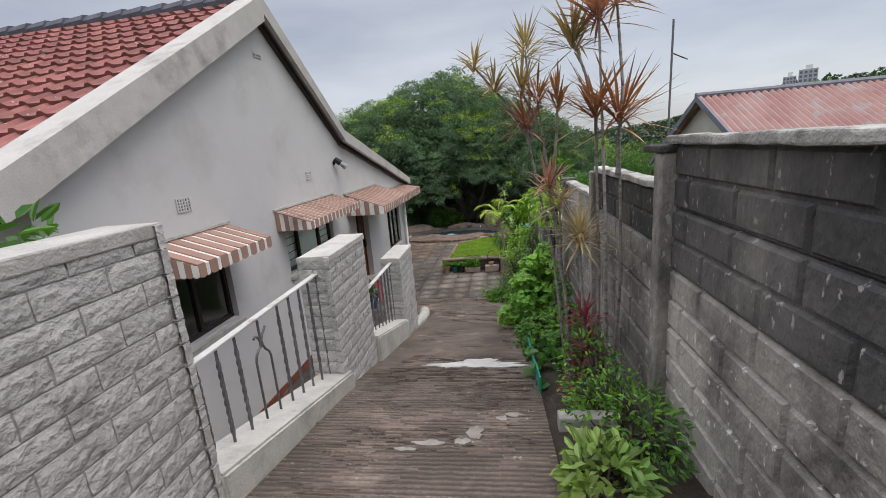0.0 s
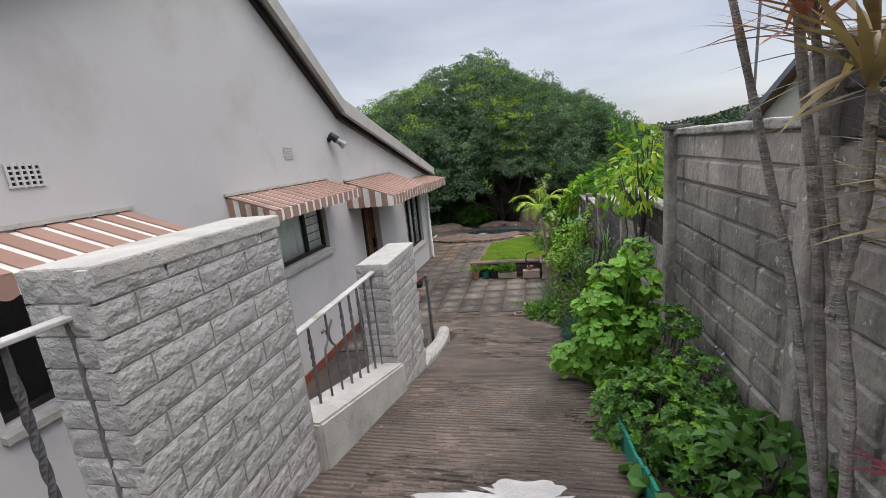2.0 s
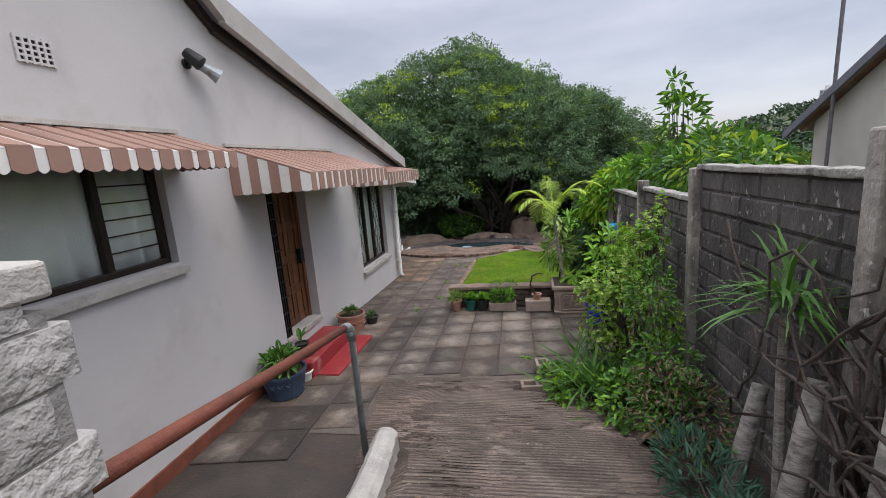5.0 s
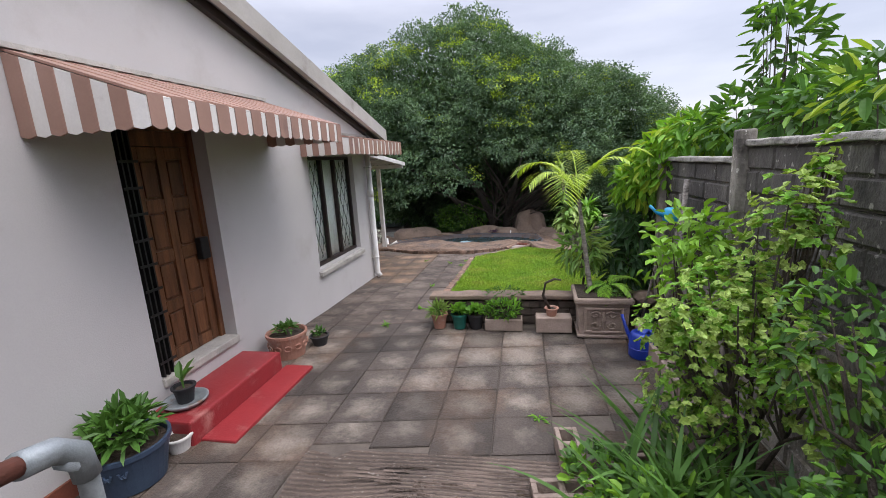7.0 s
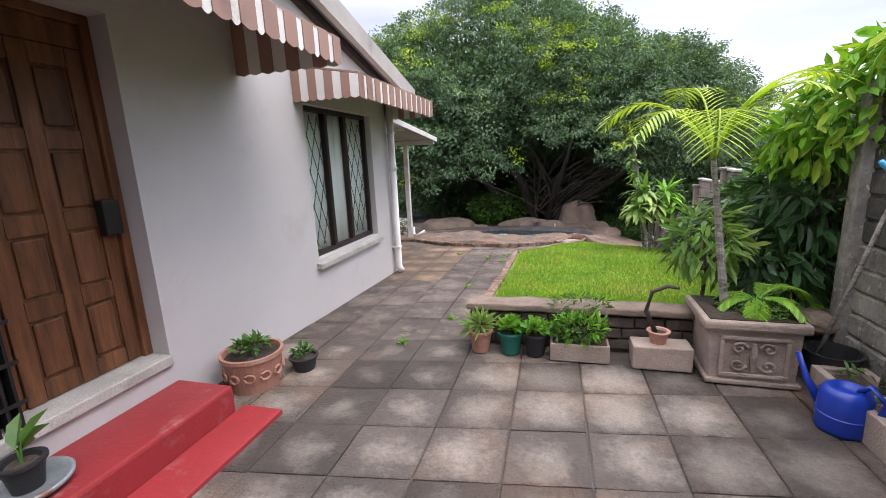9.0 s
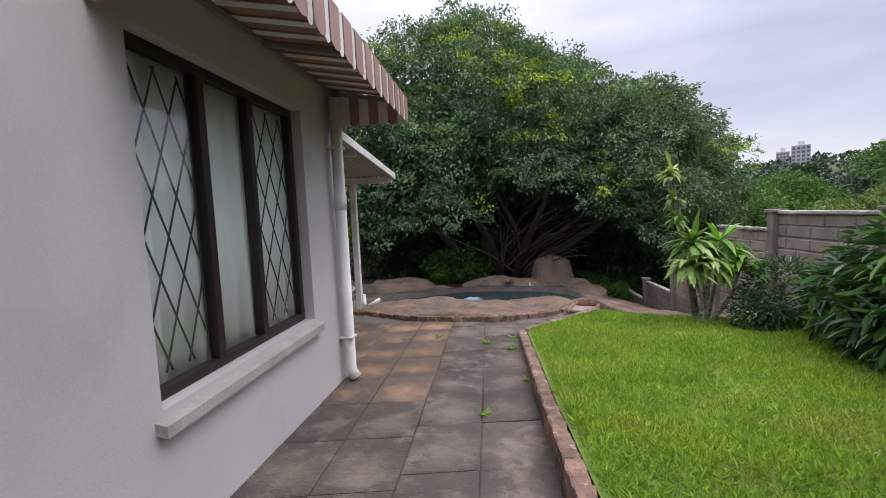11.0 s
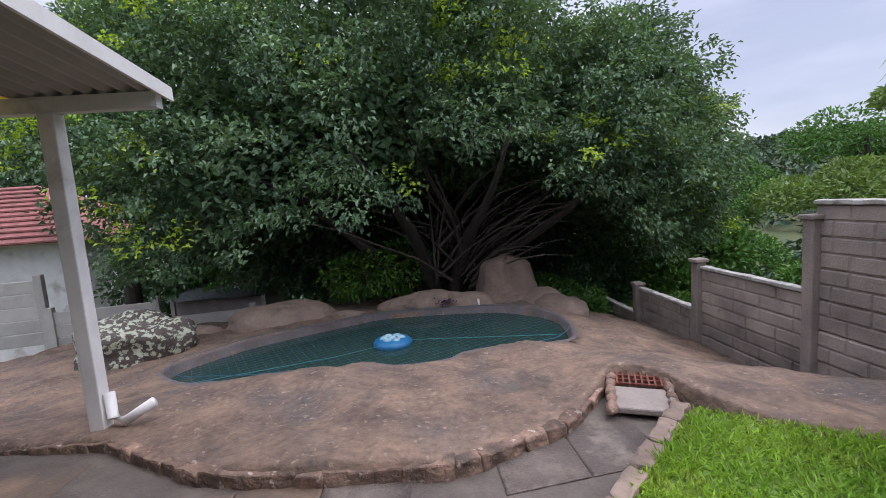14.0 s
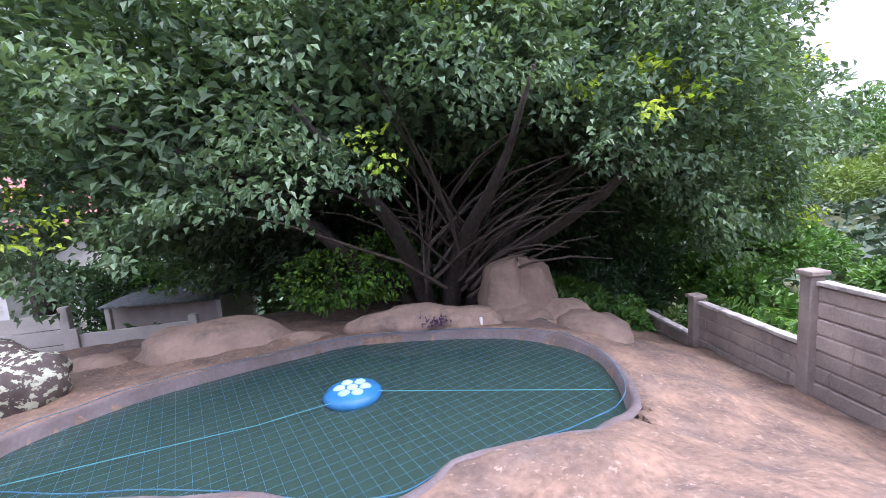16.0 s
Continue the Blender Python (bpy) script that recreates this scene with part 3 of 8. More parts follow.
tagged(mesh_ob("ramp_ridges", bm, M_RAMP), "raked ridges of brown concrete across the ramp", "ramp", kind="stuff")


def patch(name, outline, y0, label, material, h=0.006):
    b = bmesh.new()
    top = [b.verts.new((x, yy, ramp_z(yy) + h + 0.006)) for x, yy in outline]
    bot = [b.verts.new((x, yy, ramp_z(yy) - 0.01)) for x, yy in outline]
    b.faces.new(top)
    for i in range(len(top)):
        b.faces.new((top[i], bot[i], bot[(i + 1) % len(top)], top[(i + 1) % len(top)]))
    bmesh.ops.recalc_face_normals(b, faces=b.faces[:])
    return tagged(mesh_ob(name, b, material), label, "cement patch", kind="structure")


def blob_outline(cx, cy, rx, ry, n=28, seed=0.0, jag=0.25):
    out = []
    for i in range(n):
        a = 2 * math.pi * i / n
        k = 1 + jag * noise.fractal(Vector((math.cos(a) * 1.6 + seed, math.sin(a) * 1.6, seed)), 0.7, 2, 6)
        out.append((cx + rx * k * math.cos(a), cy + ry * k * math.sin(a)))
    return out


patch("cement_patch", blob_outline(-0.30, 3.86, 0.35, 0.13, 72, seed=1.2, jag=0.75), 4.6, "pale smeared cement patch on the ramp", M_PATCH)
for i, (cx, cy, rx, ry) in enumerate([(-0.06, 2.55, 0.05, 0.03), (0.02, 2.6, 0.06, 0.03), (-0.22, 2.33, 0.05, 0.08), (-0.5, 2.2, 0.11, 0.03), (-0.3, 2.22, 0.05, 0.04), (-0.62, 2.12, 0.06, 0.025)]):
    patch("cement_patch", blob_outline(cx, cy, rx, ry, 16, seed=4.0 + i, jag=0.7), cy, "small worn pale cement patch on the ramp", M_SCRAP, 0.003)

# ---- paving bed under the slabs ----
bm = bmesh.new()
grid(bm, [-7.5, -5, -3.9, -1.75, -0.5, 0.5, 1.2], [9.2, 10.3, 12, 13], lambda x, y: pave_z(y) - 0.014)
grid(bm, [-7.5, -5, -3.9, -1.75, -0.5], [13, 15, 17, 18, 19.2], lambda x, y: pave_z(y) - 0.014)
structure(mesh_ob("pavement", bm, M_MORTAR), "dark mossy bed between the paving slabs", "pavement")
bm = bmesh.new()
grid(bm, [-3.9, -2.8, -1.4], frange(-2, 9.6, 12), lambda x, y: pave_z(y) - 0.02 + 0.01 * noise.noise(Vector((x, y, 5))))
structure(mesh_ob("walkway", bm, M_PAVER), "damp dark concrete walkway beside the house wall", "walkway")

# ---- house ----
WX = -3.74
APEX, KINK, EAVE, LEFT = (7.05, 6.32), (10.0, 4.36), (16.55, 2.74), (2.55, 3.78)


def roof_line(y):
    return lerp_table(y, [LEFT, APEX, KINK, EAVE])


house = on_house("house", "pale grey plastered house with gable, red tile roof and striped awnings", "house", kind="structure")
OPEN = [(4.15, 5.33, 1.78, 2.72), (6.95, 9.05, 1.9, 2.82), (10.56, 11.54, 0.45, 2.62), (13.5, 15.12, 0.67, 2.33)]
Y0, Y1 = 3.02, 15.82
bm = bmesh.new()
cuts = sorted({Y0, Y1, APEX[0], KINK[0]} | {o[0] for o in OPEN} | {o[1] for o in OPEN})
for a, b in zip(cuts, cuts[1:]):
    mid = (a + b) / 2
    op = [o for o in OPEN if o[0] < mid < o[1]]
    ta, tb = roof_line(a) - 0.1, roof_line(b) - 0.1
    if op:
        prism(bm, [(a, -0.4), (b, -0.4), (b, op[0][2]), (a, op[0][2])], "x", WX - 0.25, WX)
        prism(bm, [(a, op[0][3]), (b, op[0][3]), (b, tb), (a, ta)], "x", WX - 0.25, WX)
    else:
        prism(bm, [(a, -0.4), (b, -0.4), (b, tb), (a, ta)], "x", WX - 0.25, WX)
part("wall", bm, M_WALL, house, "pale warm-grey plaster gable wall")
# unseen outer walls; the far one's two openings are added to light the curtains
bm = boxes(((-12, Y0, -0.4), (WX - 0.252, Y0 + 0.22, 3.9)), ((-12, Y1 - 0.22, -0.4), (WX - 0.252, Y1, 2.7)), ((-12.2, Y0, -0.4), (-12.002, Y1, 0.9)), ((-12.2, Y0, 2.6), (-12.002, Y1, 3.4)), ((-12.2, Y0, 0.901), (-12.002, 6.4, 2.599)), ((-12.2, 9.5, 0.901), (-12.002, 12.6, 2.599)), ((-12.2, 15.6, 0.901), (-12.002, Y1, 2.599)))
part("wall", bm, M_WALL, house)
bm = boxes(((-12, Y0 + 0.23, 0.3), (WX - 0.255, Y1 - 0.23, 0.42)), ((-12, Y0 + 0.23, 2.95), (WX - 0.255, Y1 - 0.23, 3.0)), ((-8, Y0 + 0.23, 0.42), (-7.9, 6.1, 2.95)), ((-12, 6.1, 0.42), (WX - 0.255, 6.2, 2.95)), ((-12, 9.8, 0.42), (WX - 0.255, 9.9, 2.95)), ((-12, 12.4, 0.42), (WX - 0.255, 12.5, 2.95)))
part("room_partition", bm, M_ROOM, house)
# plinth stripe
bm = boxes(((WX + 0.001, Y0, -0.3), (WX + 0.02, 10.28, 0.2)))
part("plinth", bm, M_RUST, house, "dull brown-red painted plinth band")
# roof shell
RX0, RX1 = -12.6, WX + 0.16
bm = bmesh.new()
prism(bm, [LEFT, APEX, (APEX[0], APEX[1] - 0.12), (LEFT[0], LEFT[1] - 0.12)], "x", RX0, RX1 - 0.03)
part("roof", bm, M_TILE, house, "mottled red clay tile slope")
bm = bmesh.new()
prism(bm, [APEX, KINK, EAVE, (EAVE[0], EAVE[1] - 0.1), (KINK[0], KINK[1] - 0.12), (APEX[0], APEX[1] - 0.12)], "x", RX0, RX1 - 0.03)
part("roof", bm, M_FLASH, house)
# barge: wide plaster band on the tile side, thinner fascia on the other
bm = bmesh.new()
prism(bm, [(LEFT[0] - 0.1, LEFT[1] + 0.02), (APEX[0], APEX[1] + 0.1), (APEX[0], APEX[1] - 0.27), (LEFT[0] - 0.1, LEFT[1] - 0.33)], "x", RX1 - 0.03, RX1 + 0.05)
prism(bm, [(LEFT[0] - 0.1, LEFT[1] + 0.02), (APEX[0], APEX[1] + 0.1), (APEX[0], APEX[1] + 0.03), (LEFT[0] - 0.1, LEFT[1] - 0.05)], "x", RX1 - 0.32, RX1 - 0.031)
part("barge", bm, M_BARGE, house, "wide weathered plaster barge along the tiled slope")
bm = bmesh.new()
for (a, za), (b, zb) in ((APEX, KINK), (KINK, EAVE)):
    prism(bm, [(a, za + 0.1), (b, zb + 0.1), (b, zb - 0.13), (a, za - 0.16)], "x", RX1 - 0.03, RX1 + 0.05)
part("barge", bm, M_BARGE, house, "pale grey barge board down the long slope")
# shadow gap under the long slope, put in as a dark strip
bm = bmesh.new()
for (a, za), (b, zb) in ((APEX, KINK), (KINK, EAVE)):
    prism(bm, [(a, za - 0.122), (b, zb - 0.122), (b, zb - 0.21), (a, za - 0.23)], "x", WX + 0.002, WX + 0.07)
part("soffit_shadow_board", bm, M_FRAME_SHADE, house, "dark strip standing in for the shadow gap under the barge")
# ridge tiles
bm = bmesh.new()
x = RX0
while x < RX1 - 0.3:
    tube(bm, [(x, APEX[0], APEX[1] + 0.03), (x + 0.4, APEX[0], APEX[1] + 0.05)], [0.12, 0.14], 8)
    x += 0.37
part("ridge", bm, M_RIDGE, house, "row of dark ridge tiles")

# interlocking tiles on the front slope, each with a rolled edge
sl = math.atan2(APEX[1] - LEFT[1], APEX[0] - LEFT[0])
nrow, tw = 16, 0.25
slope_len = math.hypot(APEX[1] - LEFT[1], APEX[0] - LEFT[0])
step = slope_len / nrow
bm = bmesh.new()
prof = [(-0.125, 0.0), (-0.09, 0.035), (-0.045, 0.04), (-0.01, 0.008), (0.05, 0.004), (0.125, 0.004)]
for (xa, ha), (xb, hb) in zip(prof, prof[1:]):
    a = bm.verts.new((xa, 0, ha + 0.05)), bm.verts.new((xb, 0, hb + 0.05)), bm.verts.new((xb, step * 1.12, hb)), bm.verts.new((xa, step * 1.12, ha))
    bm.faces.new(a)
    c, d = bm.verts.new((xb, 0, hb - 0.005)), bm.verts.new((xa, 0, ha - 0.005))
    bm.faces.new((a[0], d, c, a[1]))
tile_me = bpy.data.meshes.new("roof_tile")
bm.to_mesh(tile_me)
bm.free()
tile_me.materials.append(M_TILE)
TILE_MAT = Matrix.Rotation(sl, 4, "X")
roof_ob = [o for o in house.children if o.name.startswith("roof")][0]
far_bm = bmesh.new()
for r in range(nrow):
    for cidx in range(34):
        tx = RX1 - 0.45 - cidx * tw
        ty, tz = LEFT[0] + math.cos(sl) * step * r, LEFT[1] + math.sin(sl) * step * r + 0.012
        if cidx < 16:
            o = new("tile", tile_me)
            o.parent = roof_ob
            o.matrix_local = Matrix.Translation((tx, ty, tz)) @ TILE_MAT @ pose(0, 0, 0, random.uniform(-0.6, 0.6), random.uniform(-0.6, 0.6), random.uniform(-1, 1))
        else:
            n0 = len(far_bm.verts)
            far_bm.from_mesh(tile_me)
            far_bm.verts.ensure_lookup_table()
            bmesh.ops.transform(far_bm, matrix=Matrix.Translation((tx, ty, tz)) @ TILE_MAT, verts=far_bm.verts[n0:])
o = part("tile_field", far_bm, M_TILE, roof_ob)
o["kind"] = "stuff"


# ---- windows ----
def window(name, y0, y1, z0, z1, label, panes, bars, curtain):
    w = on_house(name, label, "window", kind="structure")
    xo, f = WX - 0.11, 0.055
    bm = boxes(((xo - 0.03, y0, z0), (xo + 0.03, y1, z0 + f)), ((xo - 0.03, y0, z1 - f), (xo + 0.03, y1, z1)), ((xo - 0.03, y0, z0 + f), (xo + 0.03, y0 + f, z1 - f)), ((xo - 0.03, y1 - f, z0 + f), (xo + 0.03, y1, z1 - f)), bevel=0.006)
    part("window_frame", bm, M_FRAME_SHADE, w, "dark brown painted frame")
    n = len(panes)
    yy = y0 + f
    tot = y1 - y0 - 2 * f
    for i, p in enumerate(panes):
        yb = yy + tot * p
        if i < n - 1:
            part("mullion", boxes(((xo - 0.028, yb - 0.03, z0 + f), (xo + 0.036, yb + 0.03, z1 - f)), bevel=0.006), M_FRAME_SHADE, w)
        a, b = yy + (0.03 if i else 0.0), yb - (0.03 if i < n - 1 else 0.0)
        gb = bmesh.new()
        gb.faces.new([gb.verts.new(q) for q in ((xo, a, z0 + f), (xo, b, z0 + f), (xo, b, z1 - f), (xo, a, z1 - f))])
        g = part("pane", gb, M_GLASS, w)
        g.visible_shadow = False
        if bars == "grid" and i != 1:
            for k in range(1, 6):
                z = z0 + f + (z1 - z0 - 2 * f) * k / 6
                part("burglar_bar", tube(bmesh.new(), [(xo - 0.018, a, z), (xo - 0.018, b, z)], 0.007, 6), M_FRAME_SHADE, w)
        if bars == "diamond" and i != 1:
            hh, cell, tall = z1 - z0 - 2 * f, (b - a) / 3, 0.40
            rise = tall / cell
            for sg in (1, -1):
                for k in range(-9, 10):
                    ends = []
                    # each bar runs slantwise and is cut off at the pane's edges
                    for q in frange(a + 0.02, b - 0.02, 60):
                        z = z0 + f + 0.1 + tall * k + sg * rise * (q - a)
                        if z0 + f + 0.03 < z < z1 - f - 0.03:
                            ends.append((xo - 0.016, q, z))
                    if len(ends) > 3:
                        part("burglar_bar", tube(bmesh.new(), [ends[0], ends[-1]], 0.005, 5), M_BAR, w, "dark green diamond bars")
            for q in (a + 0.02, b - 0.02):
                part("burglar_bar", tube(bmesh.new(), [(xo - 0.016, q, z0 + f), (xo - 0.016, q, z1 - f)], 0.006, 5), M_BAR, w)
        yy = yb
    sill = bmesh.new()
    prism(sill, [(WX - 0.14, z0 - 0.002), (WX + 0.06, z0 - 0.045), (WX + 0.06, z0 - 0.10), (WX - 0.14, z0 - 0.06)], "y", y0 - 0.05, y1 + 0.05)
    part("window_sill", sill, M_COPE, w, "pale sloped cement sill")
    if curtain:
        bm = bmesh.new()
        nn = 60
        va = [bm.verts.new((xo - 0.05 + 0.03 * math.sin(k * 1.1) * (0.6 + 0.4 * math.sin(k * 0.37)), y0 + (y1 - y0) * k / nn, z0 + 0.02)) for k in range(nn + 1)]
        vb = [bm.verts.new((xo - 0.05 + 0.014 * math.sin(k * 1.1), y0 + (y1 - y0) * k / nn, z1 - 0.02)) for k in range(nn + 1)]
        for k in range(nn):
            if curtain == "all" or curtain[0] <= k / nn <= curtain[1]:
                bm.faces.new((va[k], va[k + 1], vb[k + 1], vb[k]))
        cu = part("curtain", bm, M_CURTAIN, w, "white net curtain in soft folds", smooth=True)
        so = cu.modifiers.new("thickness", "SOLIDIFY")
        so.thickness = 0.003
    return w


window("window_1", *OPEN[0], "small dark kitchen window under a striped awning", (0.45, 0.55), "none", None)
window("window_2", *OPEN[1], "wide dark-framed window with net curtain and burglar bars", (0.27, 0.46, 0.27), "grid", (0.0, 1.0))
window("window_3", *OPEN[3], "tall dark-framed window with curtains and diamond bars", (0.33, 0.31, 0.36), "diamond", "all")


# ---- awnings ----
def awning(y0, y1, ztop, depth, drop, valance, label, nstripe):
    a = on_house("awning", label, "awning", group="striped awnings on the house wall")
    x0, x1 = WX + 0.004, WX + depth
    z0, z1 = ztop, ztop - drop
    n = nstripe
    w = (y1 - y0) / n
    for i in range(n):
        brown = i % 2 == 0
        ya, yb = y0 + i * w, y0 + (i + 1) * w
        if brown:
            ya, yb = ya - w * 0.16, yb + w * 0.16
        else:
            ya, yb = ya + w * 0.16, yb - w * 0.16
        ya, yb = max(ya, y0), min(yb, y1)
        lift = 0.014 if brown else 0.0
        bm = bmesh.new()
        prism(bm, [(x0, z0 + lift), (x1, z1 + lift), (x1, z1 + lift - 0.006), (x0, z0 + lift - 0.006)], "y", ya, yb)
        if brown:
            for yy in (ya, yb - 0.006):
                prism(bm, [(x0, z0 + lift - 0.006), (x1, z1 + lift - 0.006), (x1, z1 - 0.002), (x0, z0 - 0.002)], "y", yy, yy + 0.006)
        part("slat", bm, M_BROWN if brown else M_CREAM, a)
        bm = bmesh.new()
        k = 6
        pr = [(ya, z1 + lift - 0.008)] + [(ya + (yb - ya) * j / k, z1 - valance - 0.022 * math.sin(math.pi * j / k)) for j in range(k + 1)] + [(yb, z1 + lift - 0.008)]
        prism(bm, pr, "x", x1 - 0.004 + lift * 0.5, x1 + lift * 0.5)
        part("valance", bm, M_BROWN if brown else M_CREAM, a)
    for yy in (y0, y1):
        m = 8
        for i in range(m):
            xa, xb = x0 + (x1 - x0) * i / m, x0 + (x1 - x0) * (i + 1) / m
            za, zb = z0 + (z1 - z0) * i / m, z0 + (z1 - z0) * (i + 1) / m
            bm = bmesh.new()
            low = z1 - valance
            off = 0.006 if i % 2 == 0 else 0.0
            prism(bm, [(xa, za - 0.008), (xb, zb - 0.008), (xb, low - 0.004), ((xa + xb) / 2, low - 0.02), (xa, low - 0.004)], "y", yy - 0.003 - off, yy + 0.003 + off)
            part("side_slat", bm, M_BROWN if i % 2 == 0 else M_CREAM, a)
    bm = boxes(((x0 - 0.002, y0 + 0.01, z0 - 0.05), (x0 + 0.03, y1 - 0.01, z0 - 0.012)), ((x1 - 0.04, y0 + 0.01, z1 - 0.05), (x1 - 0.012, y1 - 0.01, z1 - 0.016)))
    for yy in (y0 + 0.012, (y0 + y1) / 2, y1 - 0.03):
        prism(bm, [(x0, z0 - 0.02), (x1 - 0.03, z1 - 0.02), (x1 - 0.03, z1 - 0.05), (x0, z0 - 0.05)], "y", yy, yy + 0.018)
    part("awning_frame", bm, M_UNDER, a, "dark angle-iron frame under the slats")
    bm = boxes(((WX + 0.001, y0 - 0.04, z0 + 0.016), (WX + 0.035, y1 + 0.04, z0 + 0.05)))
    part("flashing", bm, M_COPE, a, "cement fillet along the wall")
    return a


awning(3.98, 5.44, 3.08, 0.62, 0.20, 0.12, "small brown and white striped metal awning over a window", 15)
awning(6.72, 9.25, 3.05, 0.62, 0.20, 0.115, "wide brown and white striped metal awning over a window", 27)
awning(9.96, 12.58, 2.95, 0.95, 0.33, 0.17, "deep brown and white striped metal awning over the front door", 27)
awning(13.34, 15.78, 2.66, 0.72, 0.13, 0.2, "brown and white striped metal awning over a tall window", 25)

# ---- front door and folding gate ----
door = on_house("door_1", "closed panelled brown wooden front door in a recess", "door", kind="structure")
DY0, DY1, DZ0, DZ1 = OPEN[2]
dx = WX - 0.19
bm = boxes(((dx - 0.05, DY0, DZ0), (dx + 0.05, DY0 + 0.06, DZ1)), ((dx - 0.05, DY1 - 0.06, DZ0), (dx + 0.05, DY1, DZ1)), ((dx - 0.05, DY0 + 0.06, DZ1 - 0.06), (dx + 0.05, DY1 - 0.06, DZ1)), bevel=0.006)
part("door_frame", bm, M_WOOD, door)
ly0, ly1, lz0, lz1 = DY0 + 0.26, DY1 - 0.065, DZ0 + 0.03, DZ1 - 0.2
part("side_panel", boxes(((dx - 0.03, DY0 + 0.061, DZ0 + 0.03), (dx + 0.012, ly0 - 0.004, lz1)), bevel=0.004), M_WOOD, door, "dark narrow side panel")
part("transom", boxes(((dx - 0.03, DY0 + 0.061, lz1 + 0.004), (dx + 0.02, DY1 - 0.061, DZ1 - 0.061)), bevel=0.004), M_WOOD, door, "dark timber transom")
leaf = part("door_leaf", boxes(((dx - 0.025, ly0, lz0), (dx + 0.005, ly1, lz1))), M_WOOD, door)
lw, lh = ly1 - ly0, lz1 - lz0
for i in range(3):
    yy = ly0 + (lw - 0.09) * i / 2
    part("stile", boxes(((dx + 0.005, yy, lz0), (dx + 0.024, yy + 0.09, lz1)), bevel=0.004), M_WOOD, leaf)
for j in range(5):
    zz = lz0 + (lh - 0.11) * j / 4
    for i in range(2):
        a = ly0 + 0.092 + i * (lw - 0.09) / 2
        part("rail", boxes(((dx + 0.005, a, zz), (dx + 0.022, a + (lw - 0.09) / 2 - 0.094, zz + 0.11)), bevel=0.004), M_WOOD, leaf)
for j in range(4):
    for i in range(2):
        a = ly0 + 0.092 + i * (lw - 0.09) / 2 + 0.018
        b = a + (lw - 0.09) / 2 - 0.13
        za = lz0 + (lh - 0.11) * j / 4 + 0.128
        zb = lz0 + (lh - 0.11) * (j + 1) / 4 - 0.018
        part("panel", boxes(((dx + 0.004, a, za), (dx + 0.018, b, zb)), bevel=0.011), M_WOOD, leaf)
part("lock_box", boxes(((dx + 0.02, DY1 - 0.17, 1.33), (dx + 0.09, DY1 - 0.06, 1.55)), bevel=0.01), M_GATE, door, "black gate lock box")
part("threshold", boxes(((WX - 0.22, DY0 + 0.002, DZ0 - 0.05), (WX + 0.03, DY1 - 0.002, DZ0 + 0.025)), bevel=0.01), M_COPE, door, "pale worn cement threshold")
# black plate added behind the bars to fill their gaps with dark
gate_back = boxes(((WX - 0.13, DY0 + 0.008, DZ0 + 0.03), (WX - 0.105, DY0 + 0.185, DZ1 - 0.02)))
gate = on_house("folding_gate", "black concertina security gate folded open beside the door", "security gate")
part("gate_stile", gate_back, M_GATE, gate)
for k in range(7):
    yy = DY0 + 0.012 + 0.024 * k
    part("gate_bar", boxes(((WX - 0.10 + 0.05 * (k % 2), yy, DZ0 + 0.03), (WX - 0.05 + 0.05 * (k % 2), yy + 0.014, DZ1 - 0.02))), M_GATE, gate)
for j in range(9):
    zz = DZ0 + 0.15 + j * 0.21
    part("cross_link", boxes(((WX + 0.001, DY0 + 0.01, zz), (WX + 0.007, DY0 + 0.18, zz + 0.022))), M_GATE, gate)

step_t = on_house("door_step", "red painted concrete door step with worn edges", "step", kind="structure")
part("tread", boxes(((WX + 0.002, 10.3, 0.03), (-3.28, 11.57, 0.275)), bevel=0.02), M_REDPAINT, step_t)
part("landing", boxes(((-3.278, 10.37, 0.03), (-2.97, 11.64, 0.09)), bevel=0.008), M_REDPAINT, step_t, "scuffed red painted landing slab")

# ---- gable fittings ----
def vent(y, z, w, h, nx, nz):
    v = on_house("wall_vent", "small grey pierced air brick in the plaster wall", "air vent", group="air bricks in the gable wall")
    bm = bmesh.new()
    ys_, zs_ = frange(y - w / 2, y + w / 2, nx * 2 + 0), frange(z - h / 2, z + h / 2, nz * 2)
    # black sheet on the plaster stands in for the shaded holes
    part("backing", boxes(((WX - 0.002, y - w / 2, z - h / 2), (WX + 0.003, y + w / 2, z + h / 2))), M_GATE, v)
    for k in range(nx + 1):
        yy = y - w / 2 + w * k / nx
        box(bm, (WX + 0.003, yy - 0.008, z - h / 2 - 0.012), (WX + 0.016, yy + 0.008, z + h / 2 + 0.012))
    for k in range(nz + 1):
        zz = z - h / 2 + h * k / nz
        box(bm, (WX + 0.003, y - w / 2 - 0.012, zz - 0.007), (WX + 0.014, y + w / 2 + 0.012, zz + 0.007))
    part("grille", bm, M_WALL, v)


vent(4.72, 3.46, 0.22, 0.15, 5, 4)
vent(8.2, 3.54, 0.22, 0.15, 5, 4)
vent(7.0, 5.55, 0.2, 0.05, 4, 1)
lamp = on_house("wall_lamp", "black and chrome twin spotlight on the gable wall", "wall lamp")
part("base_plate", tube(bmesh.new(), [(WX, 9.58, 3.74), (WX + 0.03, 9.58, 3.74)], 0.05, 14), M_GATE, lamp)
part("arm", tube(bmesh.new(), [(WX + 0.03, 9.58, 3.74), (WX + 0.09, 9.6, 3.74)], 0.015, 8), M_GATE, lamp)
part("spot", tube(bmesh.new(), [(WX + 0.06, 9.54, 3.83), (WX + 0.1, 9.55, 3.79), (WX + 0.17, 9.58, 3.72)], [0.05, 0.06, 0.07], 14), M_GATE, lamp, "matt black spot head")
